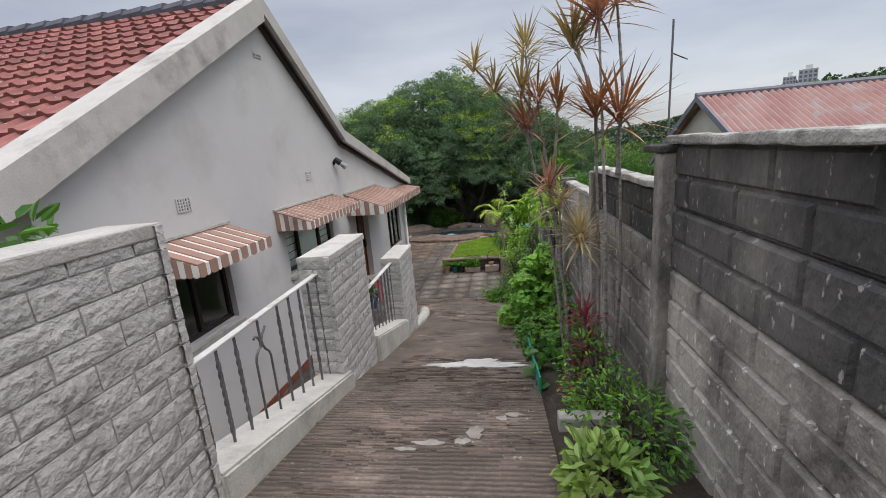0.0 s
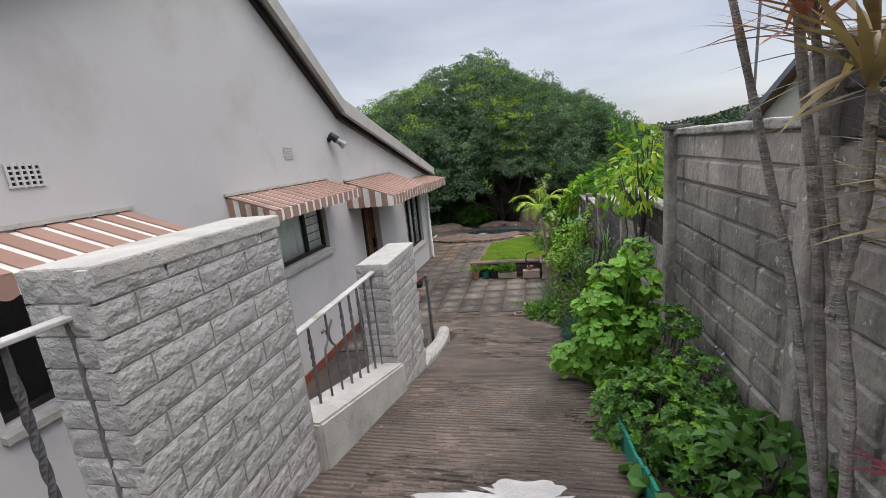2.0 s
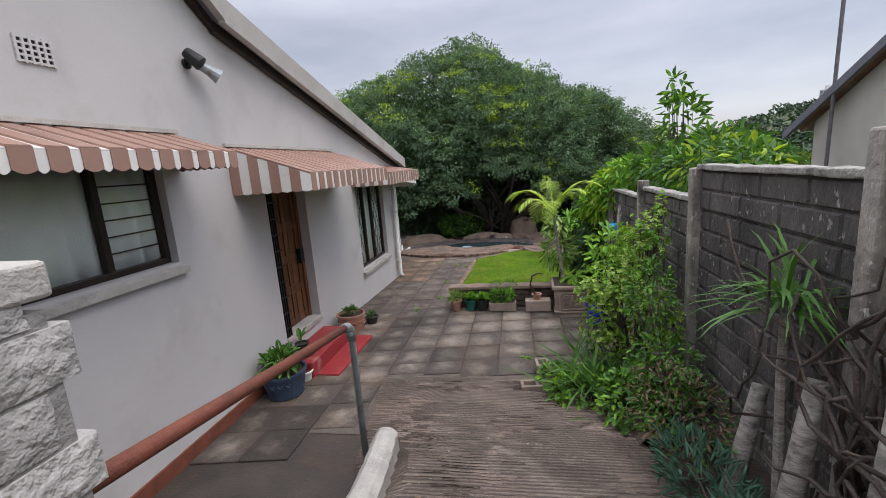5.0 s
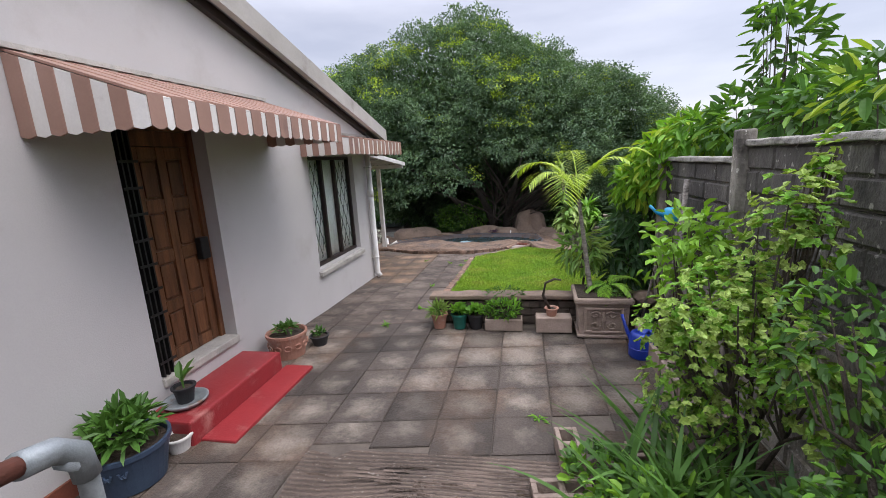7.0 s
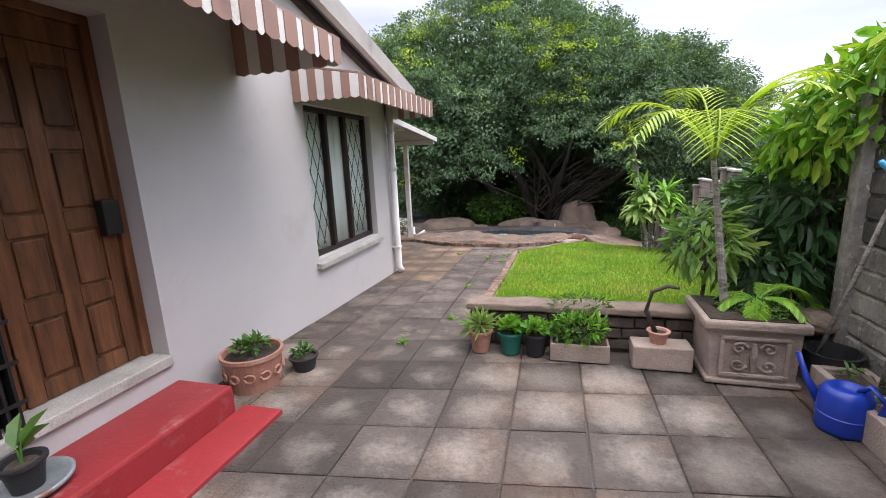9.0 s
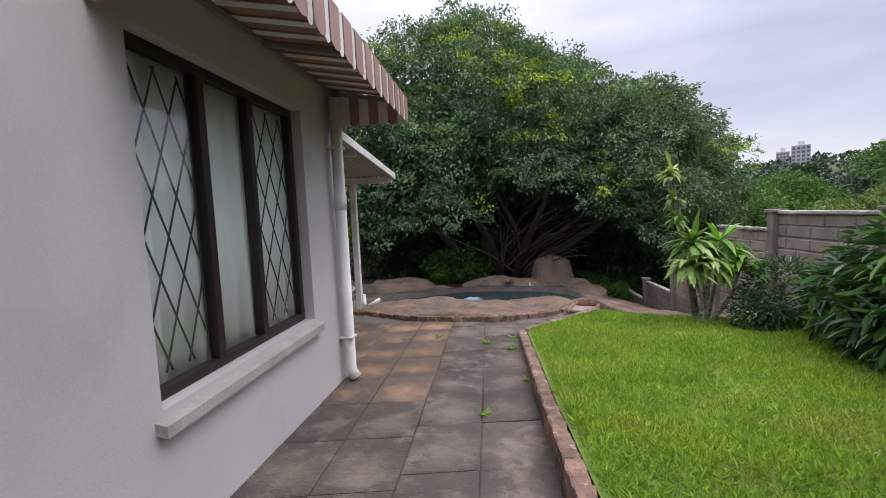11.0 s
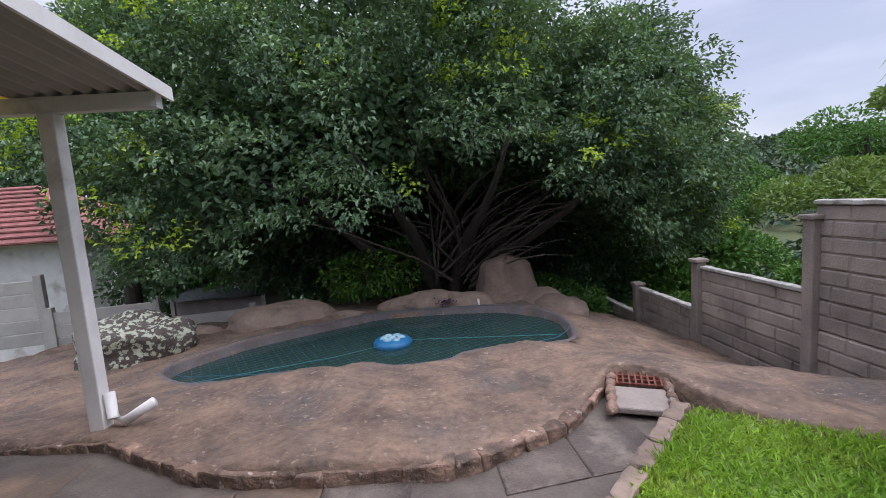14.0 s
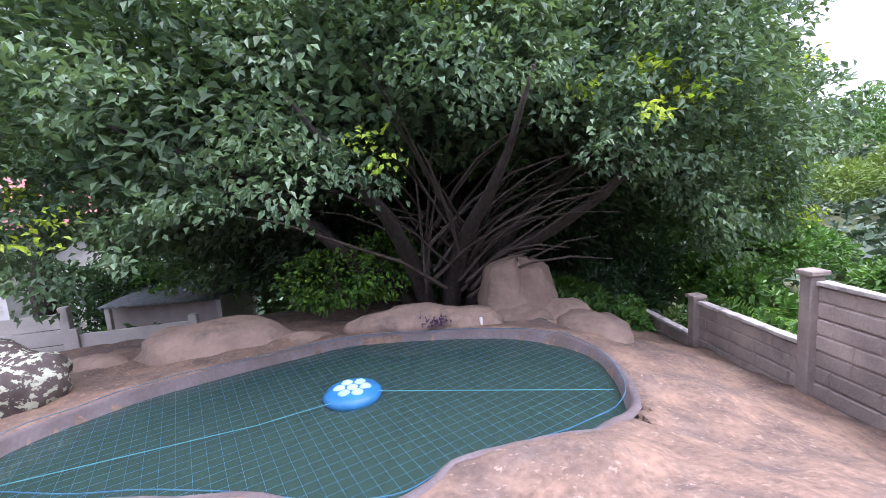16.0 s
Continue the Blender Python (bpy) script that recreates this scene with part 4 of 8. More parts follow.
part("spot", tube(bmesh.new(), [(WX + 0.08, 9.66, 3.74), (WX + 0.14, 9.72, 3.69), (WX + 0.2, 9.78, 3.63)], [0.04, 0.05, 0.075], 14), M_GALV, lamp, "shiny chrome spot head")
pipe = on_house("downpipe", "white plastic downpipe at the house corner", "downpipe")
part("pipe", tube(bmesh.new(), [(WX + 0.08, 15.66, 2.55), (WX + 0.08, 15.66, 0.05), (WX + 0.13, 15.66, -0.03)], 0.052, 14), M_WHITE, pipe, smooth=True)
for z in (2.1, 0.35):
    part("bracket", boxes(((WX, 15.6, z), (WX + 0.135, 15.72, z + 0.022)), bevel=0.004), M_WHITE, pipe)
part("pipe_joint", tube(bmesh.new(), [(WX + 0.08, 15.66, 1.55), (WX + 0.08, 15.66, 1.68)], 0.058, 14), M_WHITE, pipe, smooth=True)

# ---- patio roof behind the house ----
canopy = thing("patio_roof", "lean-to patio roof of white corrugated sheets on posts", "patio roof", kind="structure")
cz = lambda y: lerp_table(y, [(16.0, 2.42), (19.0, 2.15)])


def corrugated(y0, y1, xa, xb, pitch, amp, zf, thick=0.008):
    bm = bmesh.new()
    n = int((xb - xa) / pitch * 6)
    rows_ = []
    for yy in (y0, y1):
        rows_.append([bm.verts.new((xa + (xb - xa) * i / n, yy, zf(yy) + amp * math.sin(2 * math.pi * i / 6))) for i in range(n + 1)])
    for i in range(n):
        bm.faces.new((rows_[0][i], rows_[0][i + 1], rows_[1][i + 1], rows_[1][i]))
    return bm


for xa, xb, mm, lb in ((-4.75, -3.78, M_CANOPY, "grey painted corrugated sheet"), (-5.65, -4.75, None, "yellow translucent corrugated sheet"), (-6.55, -5.65, M_CANOPY, ""), (-7.45, -6.55, None, ""), (-9.5, -7.45, M_CANOPY, "")):
    if mm is None:
        mm = surf("yellow_sheet", (0.62, 0.50, 0.16), (0.50, 0.40, 0.13), scale=3, rough=0.5, bump=0.1, trans=0.75, vary=0.05, stain=(0.12, 0.10, 0.05), stain_amt=0.5, stain_scale=4)
    o = part("roof_sheet", corrugated(15.85, 19.02, xa, xb, 0.11, 0.022, cz), mm, canopy, lb)
    sm = o.modifiers.new("thickness", "SOLIDIFY")
    sm.thickness = 0.004
bm = bmesh.new()
prism(bm, [(16.0, cz(16.0) + 0.03), (19.05, cz(19.05) + 0.03), (19.05, cz(19.05) - 0.06), (16.0, cz(16.0) - 0.06)], "x", -3.775, -3.755)
part("edge_board", bm, M_WHITE, canopy)
part("front_beam", boxes(((-9.5, 18.92, 2.03), (-3.8, 18.99, 2.13))), M_WHITE, canopy)
part("purlin", boxes(((-9.5, 17.2, 2.25), (-3.87, 17.26, 2.31))), M_WHITE, canopy)
post = part("post", boxes(((-4.53, 18.9, -0.2), (-4.43, 19.0, 2.03)), bevel=0.008), M_WHITE, canopy, "white square steel post")
part("post", boxes(((-8.6, 18.9, -0.3), (-8.5, 19.0, 2.03)), bevel=0.008), M_WHITE, canopy)
part("pipe_outlet", tube(bmesh.new(), [(-4.4, 18.95, 0.14), (-4.39, 18.94, -0.03), (-4.3, 18.92, -0.06), (-4.12, 18.97, 0.04)], 0.035, 12), M_WHITE, post, smooth=True)


# ---- painted block pillars and kerb ----
def brick_mesh(w, seed, depth=0.03):
    """A split-face brick: flat back, uneven front towards +x, long side along y."""
    bm = bmesh.new()
    nx, nz, h = 7, 4, 0.094
    vs = [[None] * (nz + 1) for _ in range(nx + 1)]
    for i in range(nx + 1):
        for j in range(nz + 1):
            e = i in (0, nx) or j in (0, nz)
            p = 0.009 + 0.003 * noise.noise(Vector((i * 1.7, j * 1.9, seed))) if e else 0.010 + 0.007 * (0.5 + 0.5 * noise.fractal(Vector((i * 0.9 + seed * 7, j * 0.8, seed)), 1, 2, 3))
            vs[i][j] = bm.verts.new((p, w * i / nx + 0.004 * noise.noise(Vector((j, seed, 1))), h * j / nz))
    for i in range(nx):
        for j in range(nz):
            bm.faces.new((vs[i][j], vs[i + 1][j], vs[i + 1][j + 1], vs[i][j + 1]))
    ring = [vs[i][0] for i in range(nx + 1)] + [vs[nx][j] for j in range(1, nz + 1)] + [vs[i][nz] for i in range(nx - 1, -1, -1)] + [vs[0][j] for j in range(nz - 1, 0, -1)]
    back = [bm.verts.new((-depth, v.co.y, v.co.z)) for v in ring]
    for i in range(len(ring)):
        k = (i + 1) % len(ring)
        bm.faces.new((ring[i], back[i], back[k], ring[k]))
    bmesh.ops.recalc_face_normals(bm, faces=bm.faces[:])
    me = bpy.data.meshes.new("brick")
    bm.to_mesh(me)
    bm.free()
    me.materials.append(M_GREYBRICK)
    return me


BRICKS = {w: [brick_mesh(w, s + w * 10) for s in range(6)] for w in (0.25, 0.18, 0.12, 0.08)}


def lay(parent, origin, along, length, z0f, z1, rz, rng_):
    """Courses of bricks on one face. along: unit step in plan; rz turns the brick's front."""
    course, row = 0.102, 0
    z = z1 - 0.094
    while z > z0f(origin[1]) - 1.0:
        s = 0.0
        first = True
        while s < length - 0.02:
            w = 0.25
            if first and row % 2:
                w = 0.12
            first = False
            if s + w > length:
                fit_w = [q for q in (0.25, 0.18, 0.12, 0.08) if q <= length - s + 0.01]
                if not fit_w:
                    break
                w = fit_w[0]
            px, py = origin[0] + along[0] * s, origin[1] + along[1] * s
            if z + 0.094 > z0f(py):
                o = new("brick", BRICKS[w][rng_.randrange(6)])
                o.parent = parent
                o.matrix_local = pose(px, py, z, 0, 0, rz)
            s += w + 0.008
        z -= course
        row += 1


PX0, PX1 = -1.64, -1.345
prng = random.Random(5)
for name_y0, name_y1, ztop, lab in ((-1.9, 1.56, 3.68, "long wall end of grey painted split-face block"), (3.12, 4.05, 3.12, "grey painted split-face block pillar with cement cap"), (5.38, 6.2, 2.5, "short grey painted split-face block pillar by the ramp")):
    p = thing("pillar", lab, "pillar", group="block pillars along the ramp", kind="structure")
    part("core", boxes(((PX0 + 0.025, name_y0 + 0.025, -0.2), (PX1 - 0.025, name_y1 - 0.025, ztop - 0.08))), M_JOINT, p)
    cap = boxes(((PX0 + 0.016, name_y0 + 0.016, ztop - 0.06), (PX1 - 0.012, name_y1 - 0.012, ztop)), bevel=0.008)
    bmesh.ops.subdivide_edges(cap, edges=cap.edges[:], cuts=2, use_grid_fill=True)
    for v in cap.verts:
        v.co += 0.004 * Vector(noise.noise_vector(v.co * 4))
    part("cap", cap, M_COPE, p, "rough cement cap")
    top = ztop - 0.008
    lay(p, (PX1 - 0.03, max(name_y0, -0.4)), (0, 1), name_y1 - max(name_y0, -0.4), lambda y: ramp_z(y) - 0.1, top, 0, prng)
    if name_y0 > 0:
        lay(p, (PX0, name_y0 + 0.03), (1, 0), PX1 - PX0, lambda y: ramp_z(3.2 if y < 4.5 else 5.4) - 0.35, top, -90, prng)
    else:
        lay(p, (PX1, name_y1 - 0.03), (-1, 0), PX1 - PX0, lambda y: 1.8, top, 90, prng)

kerb = thing("kerb_wall", "grey painted low kerb wall carrying the railing", "kerb wall", kind="structure")


def kerb_h(y):
    return lerp_table(y, [(1.5, 0.2), (3.3, 0.14), (4.0, 0.29), (5.45, 0.25)])


for a, b in ((1.53, 3.23), (4.02, 5.41)):
    bm = bmesh.new()
    prism(bm, [(a, -0.2), (b, -0.2), (b, ramp_z(b) + kerb_h(b)), (a, ramp_z(a) + kerb_h(a))], "x", PX0 + 0.02, PX1 + 0.02)
    bmesh.ops.bevel(bm, geom=bm.edges[:], offset=0.015, segments=2, affect="EDGES")
    part("kerb", bm, M_COPE, kerb)
bm = bmesh.new()
for i in range(12):
    ya, yb = 6.17 + (8.62 - 6.17) * i / 12, 6.17 + (8.62 - 6.17) * (i + 1) / 12
    za, zb = ramp_z(ya) + 0.13 - 0.05 * i / 12, ramp_z(yb) + 0.13 - 0.05 * (i + 1) / 12
    xo_ = PX1 - 0.1 - 0.34 * (i / 12) ** 1.8
    prism(bm, [(xo_ - 0.09, -0.2), (xo_ + 0.09, -0.2), (xo_ + 0.09, zb - 0.05), (xo_ + 0.05, zb - 0.01), (xo_, zb), (xo_ - 0.05, zb - 0.01), (xo_ - 0.09, zb - 0.05)], "y", ya, yb + 0.004)
part("kerb", bm, M_COPE, kerb, "rounded pale kerb running down the ramp")


# ---- wrought iron railings ----
def twisted(length, r=0.0085, turns=5):
    bm = bmesh.new()
    n = 40
    rings = []
    for i in range(n + 1):
        z = length * i / n
        f = i / n
        a = math.pi / 2 * turns * 1.6 * min(max((f - 0.12) / 0.76, 0), 1)
        rr = r * (1.25 if 0.12 < f < 0.88 else 1.0)
        rings.append([bm.verts.new((rr * 1.2 * math.cos(a + k * math.pi / 2), rr * 1.2 * math.sin(a + k * math.pi / 2), z)) for k in range(4)])
    for a, b in zip(rings, rings[1:]):
        for k in range(4):
            bm.faces.new((a[k], a[(k + 1) % 4], b[(k + 1) % 4], b[k]))
    bm.faces.new(rings[0][::-1])
    bm.faces.new(rings[-1])
    return bm


TWIST = twisted(0.6)
TWIST_ME = bpy.data.meshes.new("baluster")
TWIST.to_mesh(TWIST_ME)
TWIST.free()
TWIST_ME.materials.append(M_IRON)


def railing(y0, y1, zt, foot, bars, label):
    """A level rail; its bars reach down to the sloping kerb. bars: 't' twisted, 'p' plain, in order."""
    r = thing("railing", label, "railing", group="wrought iron railings between the pillars")
    xm = -1.5
    part("handrail", boxes(((xm - 0.024, y0, zt - 0.016), (xm + 0.024, y1, zt)), bevel=0.004), M_RAILW, r, "flat whitish handrail bar with flaking paint")
    step = (y1 - y0 - 0.22) / (len(bars) - 1)
    at = [y0 + 0.15 + step * i for i in range(len(bars))]
    for y, kind in zip(at, bars):
        z0 = foot(y) - 0.02
        if kind == "t":
            o = new("baluster", TWIST_ME)
            o.parent = r
            o.location = (xm, y, z0)
            o.scale = (1, 1, (zt - 0.016 - z0) / 0.6)
        elif kind == "e":
            part("end_bar", tube(bmesh.new(), [(xm, y, z0), (xm, y, zt - 0.016)], 0.007, 6), M_IRON, r, "plain thin bar")
    mids = [y for y, kind in zip(at, bars) if kind == "p"]
    ym = sum(mids) / 2
    for y, s in zip(mids, (-1, 1)):
        e = 0.03 * (s < 0)
        pts = [(foot(y) - 0.02, y), (zt - 0.30 + e, y), (zt - 0.265 + e, y - s * 0.012), (zt - 0.235 + e, y - s * 0.045), (zt - 0.20, ym + s * 0.014), (zt - 0.165, ym + s * 0.008), (zt - 0.135, ym + s * 0.022), (zt - 0.115, ym + s * 0.05), (zt - 0.125 + 0.03 * (s > 0), ym + s * 0.07)]
        part("scroll_bar", tube(bmesh.new(), [(xm, q, z) for z, q in pts], 0.0075, 6), M_IRON, r, "thin bar curling into a pale scroll", smooth=True)
    part("hanger", tube(bmesh.new(), [(xm, ym, zt - 0.016), (xm, ym, zt - 0.19)], 0.008, 6), M_IRON, r)


railing(1.56, 3.21, 2.98, lambda y: ramp_z(y) + kerb_h(y), "tttpptttte", "wrought iron railing with twisted bars and pale handrail")
railing(4.04, 5.41, 2.44, lambda y: ramp_z(y) + kerb_h(y), "ttpptttte", "wrought iron railing between two block pillars")
hr = thing("pipe_handrail", "rusty pipe handrail with galvanised elbow beside the ramp", "handrail")
part("post", tube(bmesh.new(), [(-1.93, 8.6, 0.02), (-1.93, 8.6, 1.35), (-1.93, 8.55, 1.41)], 0.028, 12), M_GALV, hr, "galvanised pipe post", smooth=True)
part("elbow", tube(bmesh.new(), [(-1.93, 8.6, 1.32), (-1.93, 8.59, 1.4), (-1.925, 8.53, 1.45), (-1.91, 8.44, 1.475)], 0.036, 12), M_GALV, hr, "galvanised elbow", smooth=True)
part("rail", tube(bmesh.new(), [(-1.91, 8.44, 1.475), (-1.76, 7.3, 1.72), (-1.6, 6.2, 1.97)], 0.027, 12), M_RUST, hr, "rust-red painted pipe", smooth=True)


# ---- precast concrete fences ----
def panel_mesh(length, kind, material):
    """A fence panel with raised blocks and chamfered edges; its front looks towards -x, length along y."""
    h, t = 0.326, 0.05
    bm = bmesh.new()
    box(bm, (0.012, 0, 0), (t, length, h))
    for course in range(2):
        za, zb = course * h / 2 + 0.007, (course + 1) * h / 2 - 0.007
        cuts_ = [0, 0.26, 0.51, 0.77, 1.0] if (course + kind) % 2 else [0, 0.13, 0.39, 0.63, 0.88, 1.0]
        for a, b in zip(cuts_, cuts_[1:]):
            ya, yb = a * length + 0.006, b * length - 0.006
            e = 0.012
            px = -0.004 - 0.004 * noise.noise(Vector((ya * 5, za * 9, kind)))
            lo = [bm.verts.new(p) for p in ((0.012, ya, za), (0.012, yb, za), (0.012, yb, zb), (0.012, ya, zb))]
            hi = [bm.verts.new(p) for p in ((px, ya + e, za + e), (px, yb - e, za + e), (px, yb - e, zb - e), (px, ya + e, zb - e))]
            bm.faces.new(hi)
            for i in range(4):
                bm.faces.new((lo[i], lo[(i + 1) % 4], hi[(i + 1) % 4], hi[i]))
    bmesh.ops.recalc_face_normals(bm, faces=bm.faces[:])
    me = bpy.data.meshes.new("panel")
    bm.to_mesh(me)
    bm.free()
    me.materials.append(material)
    return me


def fence_post(parent, x, y, z0, z1, material, w=0.13, cap=False):
    bm = bmesh.new()
    box(bm, (x - w / 2 - 0.02, y - w / 2, z0), (x + w / 2, y + w / 2, z1), 0.014)
    part("post", bm, material, parent)
    if cap:
        part("post_cap", boxes(((x - w / 2 - 0.05, y - w / 2 - 0.03, z1), (x + w / 2 + 0.03, y + w / 2 + 0.03, z1 + 0.05)), bevel=0.012), material, parent)


def fence_run(label, xf, posts, tops, post_tops, bottoms, material, cope=True, caps=False, black=None, soot=()):
    f = thing("fence", label, "fence", kind="structure")
    cache = {}
    for i, (ya, yb) in enumerate(zip(posts, posts[1:])):
        xa = xf(ya)
        ang = math.degrees(math.atan2(-(xf(yb) - xa), yb - ya))
        ln = round(math.hypot(yb - ya, xf(yb) - xa), 3)
        z, row = tops[i] - 0.326, 0
        while z > bottoms[i] - 0.3:
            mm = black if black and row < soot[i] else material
            key = (ln, row % 2, mm.name)
            if key not in cache:
                cache[key] = panel_mesh(ln, row % 2, mm)
            o = new("panel", cache[key])
            o.parent = f
            o.matrix_local = pose(xa + 0.005 + random.uniform(-0.006, 0.006), ya, z, 0, random.uniform(-0.6, 0.6), ang)
            z -= 0.332
            row += 1
        if cope:
            n = int(ln / 0.12)
            bm = bmesh.new()
            box(bm, (-0.03, 0, 0), (0.085, ln, 0.045), 0.01)
            bmesh.ops.subdivide_edges(bm, edges=[e for e in bm.edges if e.calc_length() > 0.5], cuts=n)
            for v in bm.verts:
                v.co += 0.012 * Vector(noise.noise_vector(v.co * 9 + Vector((i * 3.0, 0, 0))))
            bmesh.ops.transform(bm, matrix=pose(xa, ya, tops[i] + 0.002, 0, 0, ang), verts=bm.verts)
            part("coping", bm, M_FENCETOP, f, "crusty lichen-grey cement coping")
    for y, zt, b in zip(posts, post_tops, bottoms + [bottoms[-1]]):
        fence_post(f, xf(y), y, b - 0.4, zt, material, 0.1 if black else 0.13, cap=caps)
    return f


FP = [-1.0, 0.7, 2.42, 4.12, 5.9, 7.7, 9.6, 11.2, 12.95]
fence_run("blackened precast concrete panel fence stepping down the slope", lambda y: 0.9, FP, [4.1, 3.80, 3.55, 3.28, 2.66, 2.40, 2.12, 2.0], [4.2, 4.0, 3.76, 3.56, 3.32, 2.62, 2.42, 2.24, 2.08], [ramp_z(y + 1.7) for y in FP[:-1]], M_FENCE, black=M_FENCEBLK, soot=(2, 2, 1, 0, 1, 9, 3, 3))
mf = thing("fence_top_beam", "dark weathered concrete beam end on the fence post", "beam", kind="structure")
part("beam", boxes(((0.82, 2.36, 3.76), (1.06, 2.62, 3.80)), bevel=0.01), M_FENCEBLK, mf)
part("beam", boxes(((0.82, 5.8, 3.32), (1.0, 6.0, 3.355)), bevel=0.01), M_FENCEBLK, mf)
pole = thing("aerial_pole", "thin bare metal aerial pole behind the fence", "pole")
part("pole", tube(bmesh.new(), [(5.75, 16.0, -2.5), (5.85, 16.0, 7.3)], 0.035, 8), M_IRON, pole)
part("cross_arm", tube(bmesh.new(), [(5.8, 16.0, 6.3), (6.35, 16.05, 6.05)], 0.02, 6), M_IRON, pole)
FP2 = [13.1, 14.9, 16.7, 18.55, 20.12, 21.95, 23.7, 25.4]
fence_run("brown-grey precast panel fence dropping in steps past the pool", lambda y: 1.95, FP2, [1.25, 1.25, 1.25, 0.99, 0.04, -0.62, -1.15], [1.3, 1.3, 1.3, 1.27, 0.84, 0.14, -0.54, -1.1], [-0.1, -0.2, -0.5, -0.9, -1.2, -1.4, -1.7], M_FENCE2, cope=True, caps=True)
jog = thing("fence", "short return of the precast fence behind the shrubs", "fence", kind="structure")
for k in range(5):
    o = new("panel", panel_mesh(1.05, k % 2, M_FENCE2))
    o.parent = jog
    o.matrix_local = pose(1.95, 13.05, 1.25 - 0.332 * (k + 1), 0, 0, 90)

# ---- planting bed beside the ramp ----
bm = bmesh.new()
grid(bm, [0.2, 0.4, 0.6, 0.95], frange(-2, 10.6, 40), lambda x, y: ramp_z(y) - 0.03 + 0.05 * noise.noise(Vector((x * 3, y * 2, 1))))
structure(mesh_ob("planting_bed", bm, M_SOIL, smooth=True), "dark damp soil bed between ramp and fence", "flower bed")
bm = bmesh.new()
for i in range(16):
    ya, yb = 3.0 + i * 0.1, 3.0 + (i + 1) * 0.1
    w = 0.03 * noise.noise(Vector((ya * 3, 0, 0)))
    prism(bm, [(ya, ramp_z(ya) - 0.05), (yb, ramp_z(yb) - 0.05), (yb, ramp_z(yb) + 0.14 + w), (ya, ramp_z(ya) + 0.14 + w)], "x", 0.23 + w * 0.5, 0.245 + w * 0.5)
tagged(mesh_ob("garden_edging", bm, M_HOSE), "crumpled green plastic garden edging", "edging")
bm = boxes(((0.3, 2.42, 1.98), (0.68, 2.52, 2.17)), bevel=0.01)
tagged(mesh_ob("concrete_block", bm, M_COPE), "grey concrete block set across the bed", "block")

# ---- lawn ----
bm = bmesh.new()
grid(bm, frange(-1.78, 2.0, 40), frange(13.08, 18.75, 60), lambda x, y: lawn_z(x, y) + 0.015 * noise.noise(Vector((x * 2, y * 2, 0))) - (0.4 if y > lerp_table(x, [(-1.8, 17.25), (-0.6, 18.4), (0.1, 17.85), (2.0, 17.6)]) else 0))
structure(mesh_ob("lawn", bm, M_LAWN), "bright green lawn soil under the grass", "lawn")


def in_lawn(x, y):
    return -1.74 < x < 1.9 and 13.18 < y < 18.7 and y < lerp_table(x, [(-1.8, 17.25), (-0.6, 18.4), (0.1, 17.85), (2.0, 17.6)]) - 0.03


M_EDGE = surf("edging_stone", (0.27, 0.17, 0.12), (0.13, 0.09, 0.07), scale=9, rough=0.9, bump=1.0, fine=30, vary=0.25, stain=(0.05, 0.045, 0.035), stain_amt=0.6, stain_scale=5, specks=((0.36, 0.29, 0.23), 16.0, 0.62))


def edge_stones(name, a, b, n, zf, label, w=0.1, h=0.12, material=M_ROCK):
    t = thing(name, label, "edging", kind="structure")
    for i in range(n):
        p, q = Vector(a).lerp(Vector(b), i / n), Vector(a).lerp(Vector(b), (i + 1) / n)
        c = (p + q) / 2
        d = (q - p)
        bm = bmesh.new()
        box(bm, (-d.length / 2 + 0.008, -w / 2, -h), (d.length / 2 - 0.008, w / 2, 0.02), 0.018)
        bmesh.ops.subdivide_edges(bm, edges=[e for e in bm.edges if e.calc_length() > 0.06], cuts=3, use_grid_fill=True)
        for v in bm.verts:
            v.co += 0.018 * Vector(noise.noise_vector(v.co * 12 + Vector((i * 2.1, 0, 0))))
        o = part("stone", bm, material, t)
        o.matrix_local = pose(c.x, c.y, zf(c.x, c.y), 0, 0, math.degrees(math.atan2(d.y, d.x)))
    return t


edge_stones("lawn_edging", (-1.84, 13.2), (-1.84, 17.2), 16, lambda x, y: max(lawn_z(x, y), pave_z(y) + 0.04), "rough reddish stone edging along the lawn", h=0.4, material=M_EDGE)
edge_stones("lawn_edging", (-1.8, 17.25), (-0.62, 18.4), 6, lambda x, y: -0.06, "rough reddish stone edging at the lawn corner", h=0.2)

# low retaining wall of dark bricks
rw = thing("retaining_wall", "low mossy dark brick retaining wall with rough coping", "retaining wall", kind="structure")
part("core", boxes(((-1.86, 13.04, -0.1), (0.9, 13.18, 0.37))), M_MORTAR, rw)
rb = bmesh.new()
box(rb, (0, 0, 0), (0.22, 0.05, 0.085), 0.008)
rb_me = bpy.data.meshes.new("brick")
rb.to_mesh(rb_me)
rb.free()
rb_me.materials.append(surf("mossy_brick", (0.10, 0.075, 0.06), (0.06, 0.05, 0.04), scale=6, bump=0.6, vary=0.2, stain=(0.16, 0.13, 0.10), stain_amt=0.3, stain_scale=4))
for r in range(3):
    for k in range(12):
        o = new("brick", rb_me)
        o.parent = rw
        o.matrix_local = pose(-1.88 + k * 0.232 - (r % 2) * 0.1 + (0.1 if r % 2 and k == 0 else 0), 13.0 + random.uniform(-0.008, 0.008), 0.06 + r * 0.1)
cop = boxes(((-1.9, 12.96, 0.37), (0.92, 13.2, 0.43)), bevel=0.015)
bmesh.ops.subdivide_edges(cop, edges=[e for e in cop.edges if e.calc_length() > 1], cuts=30)
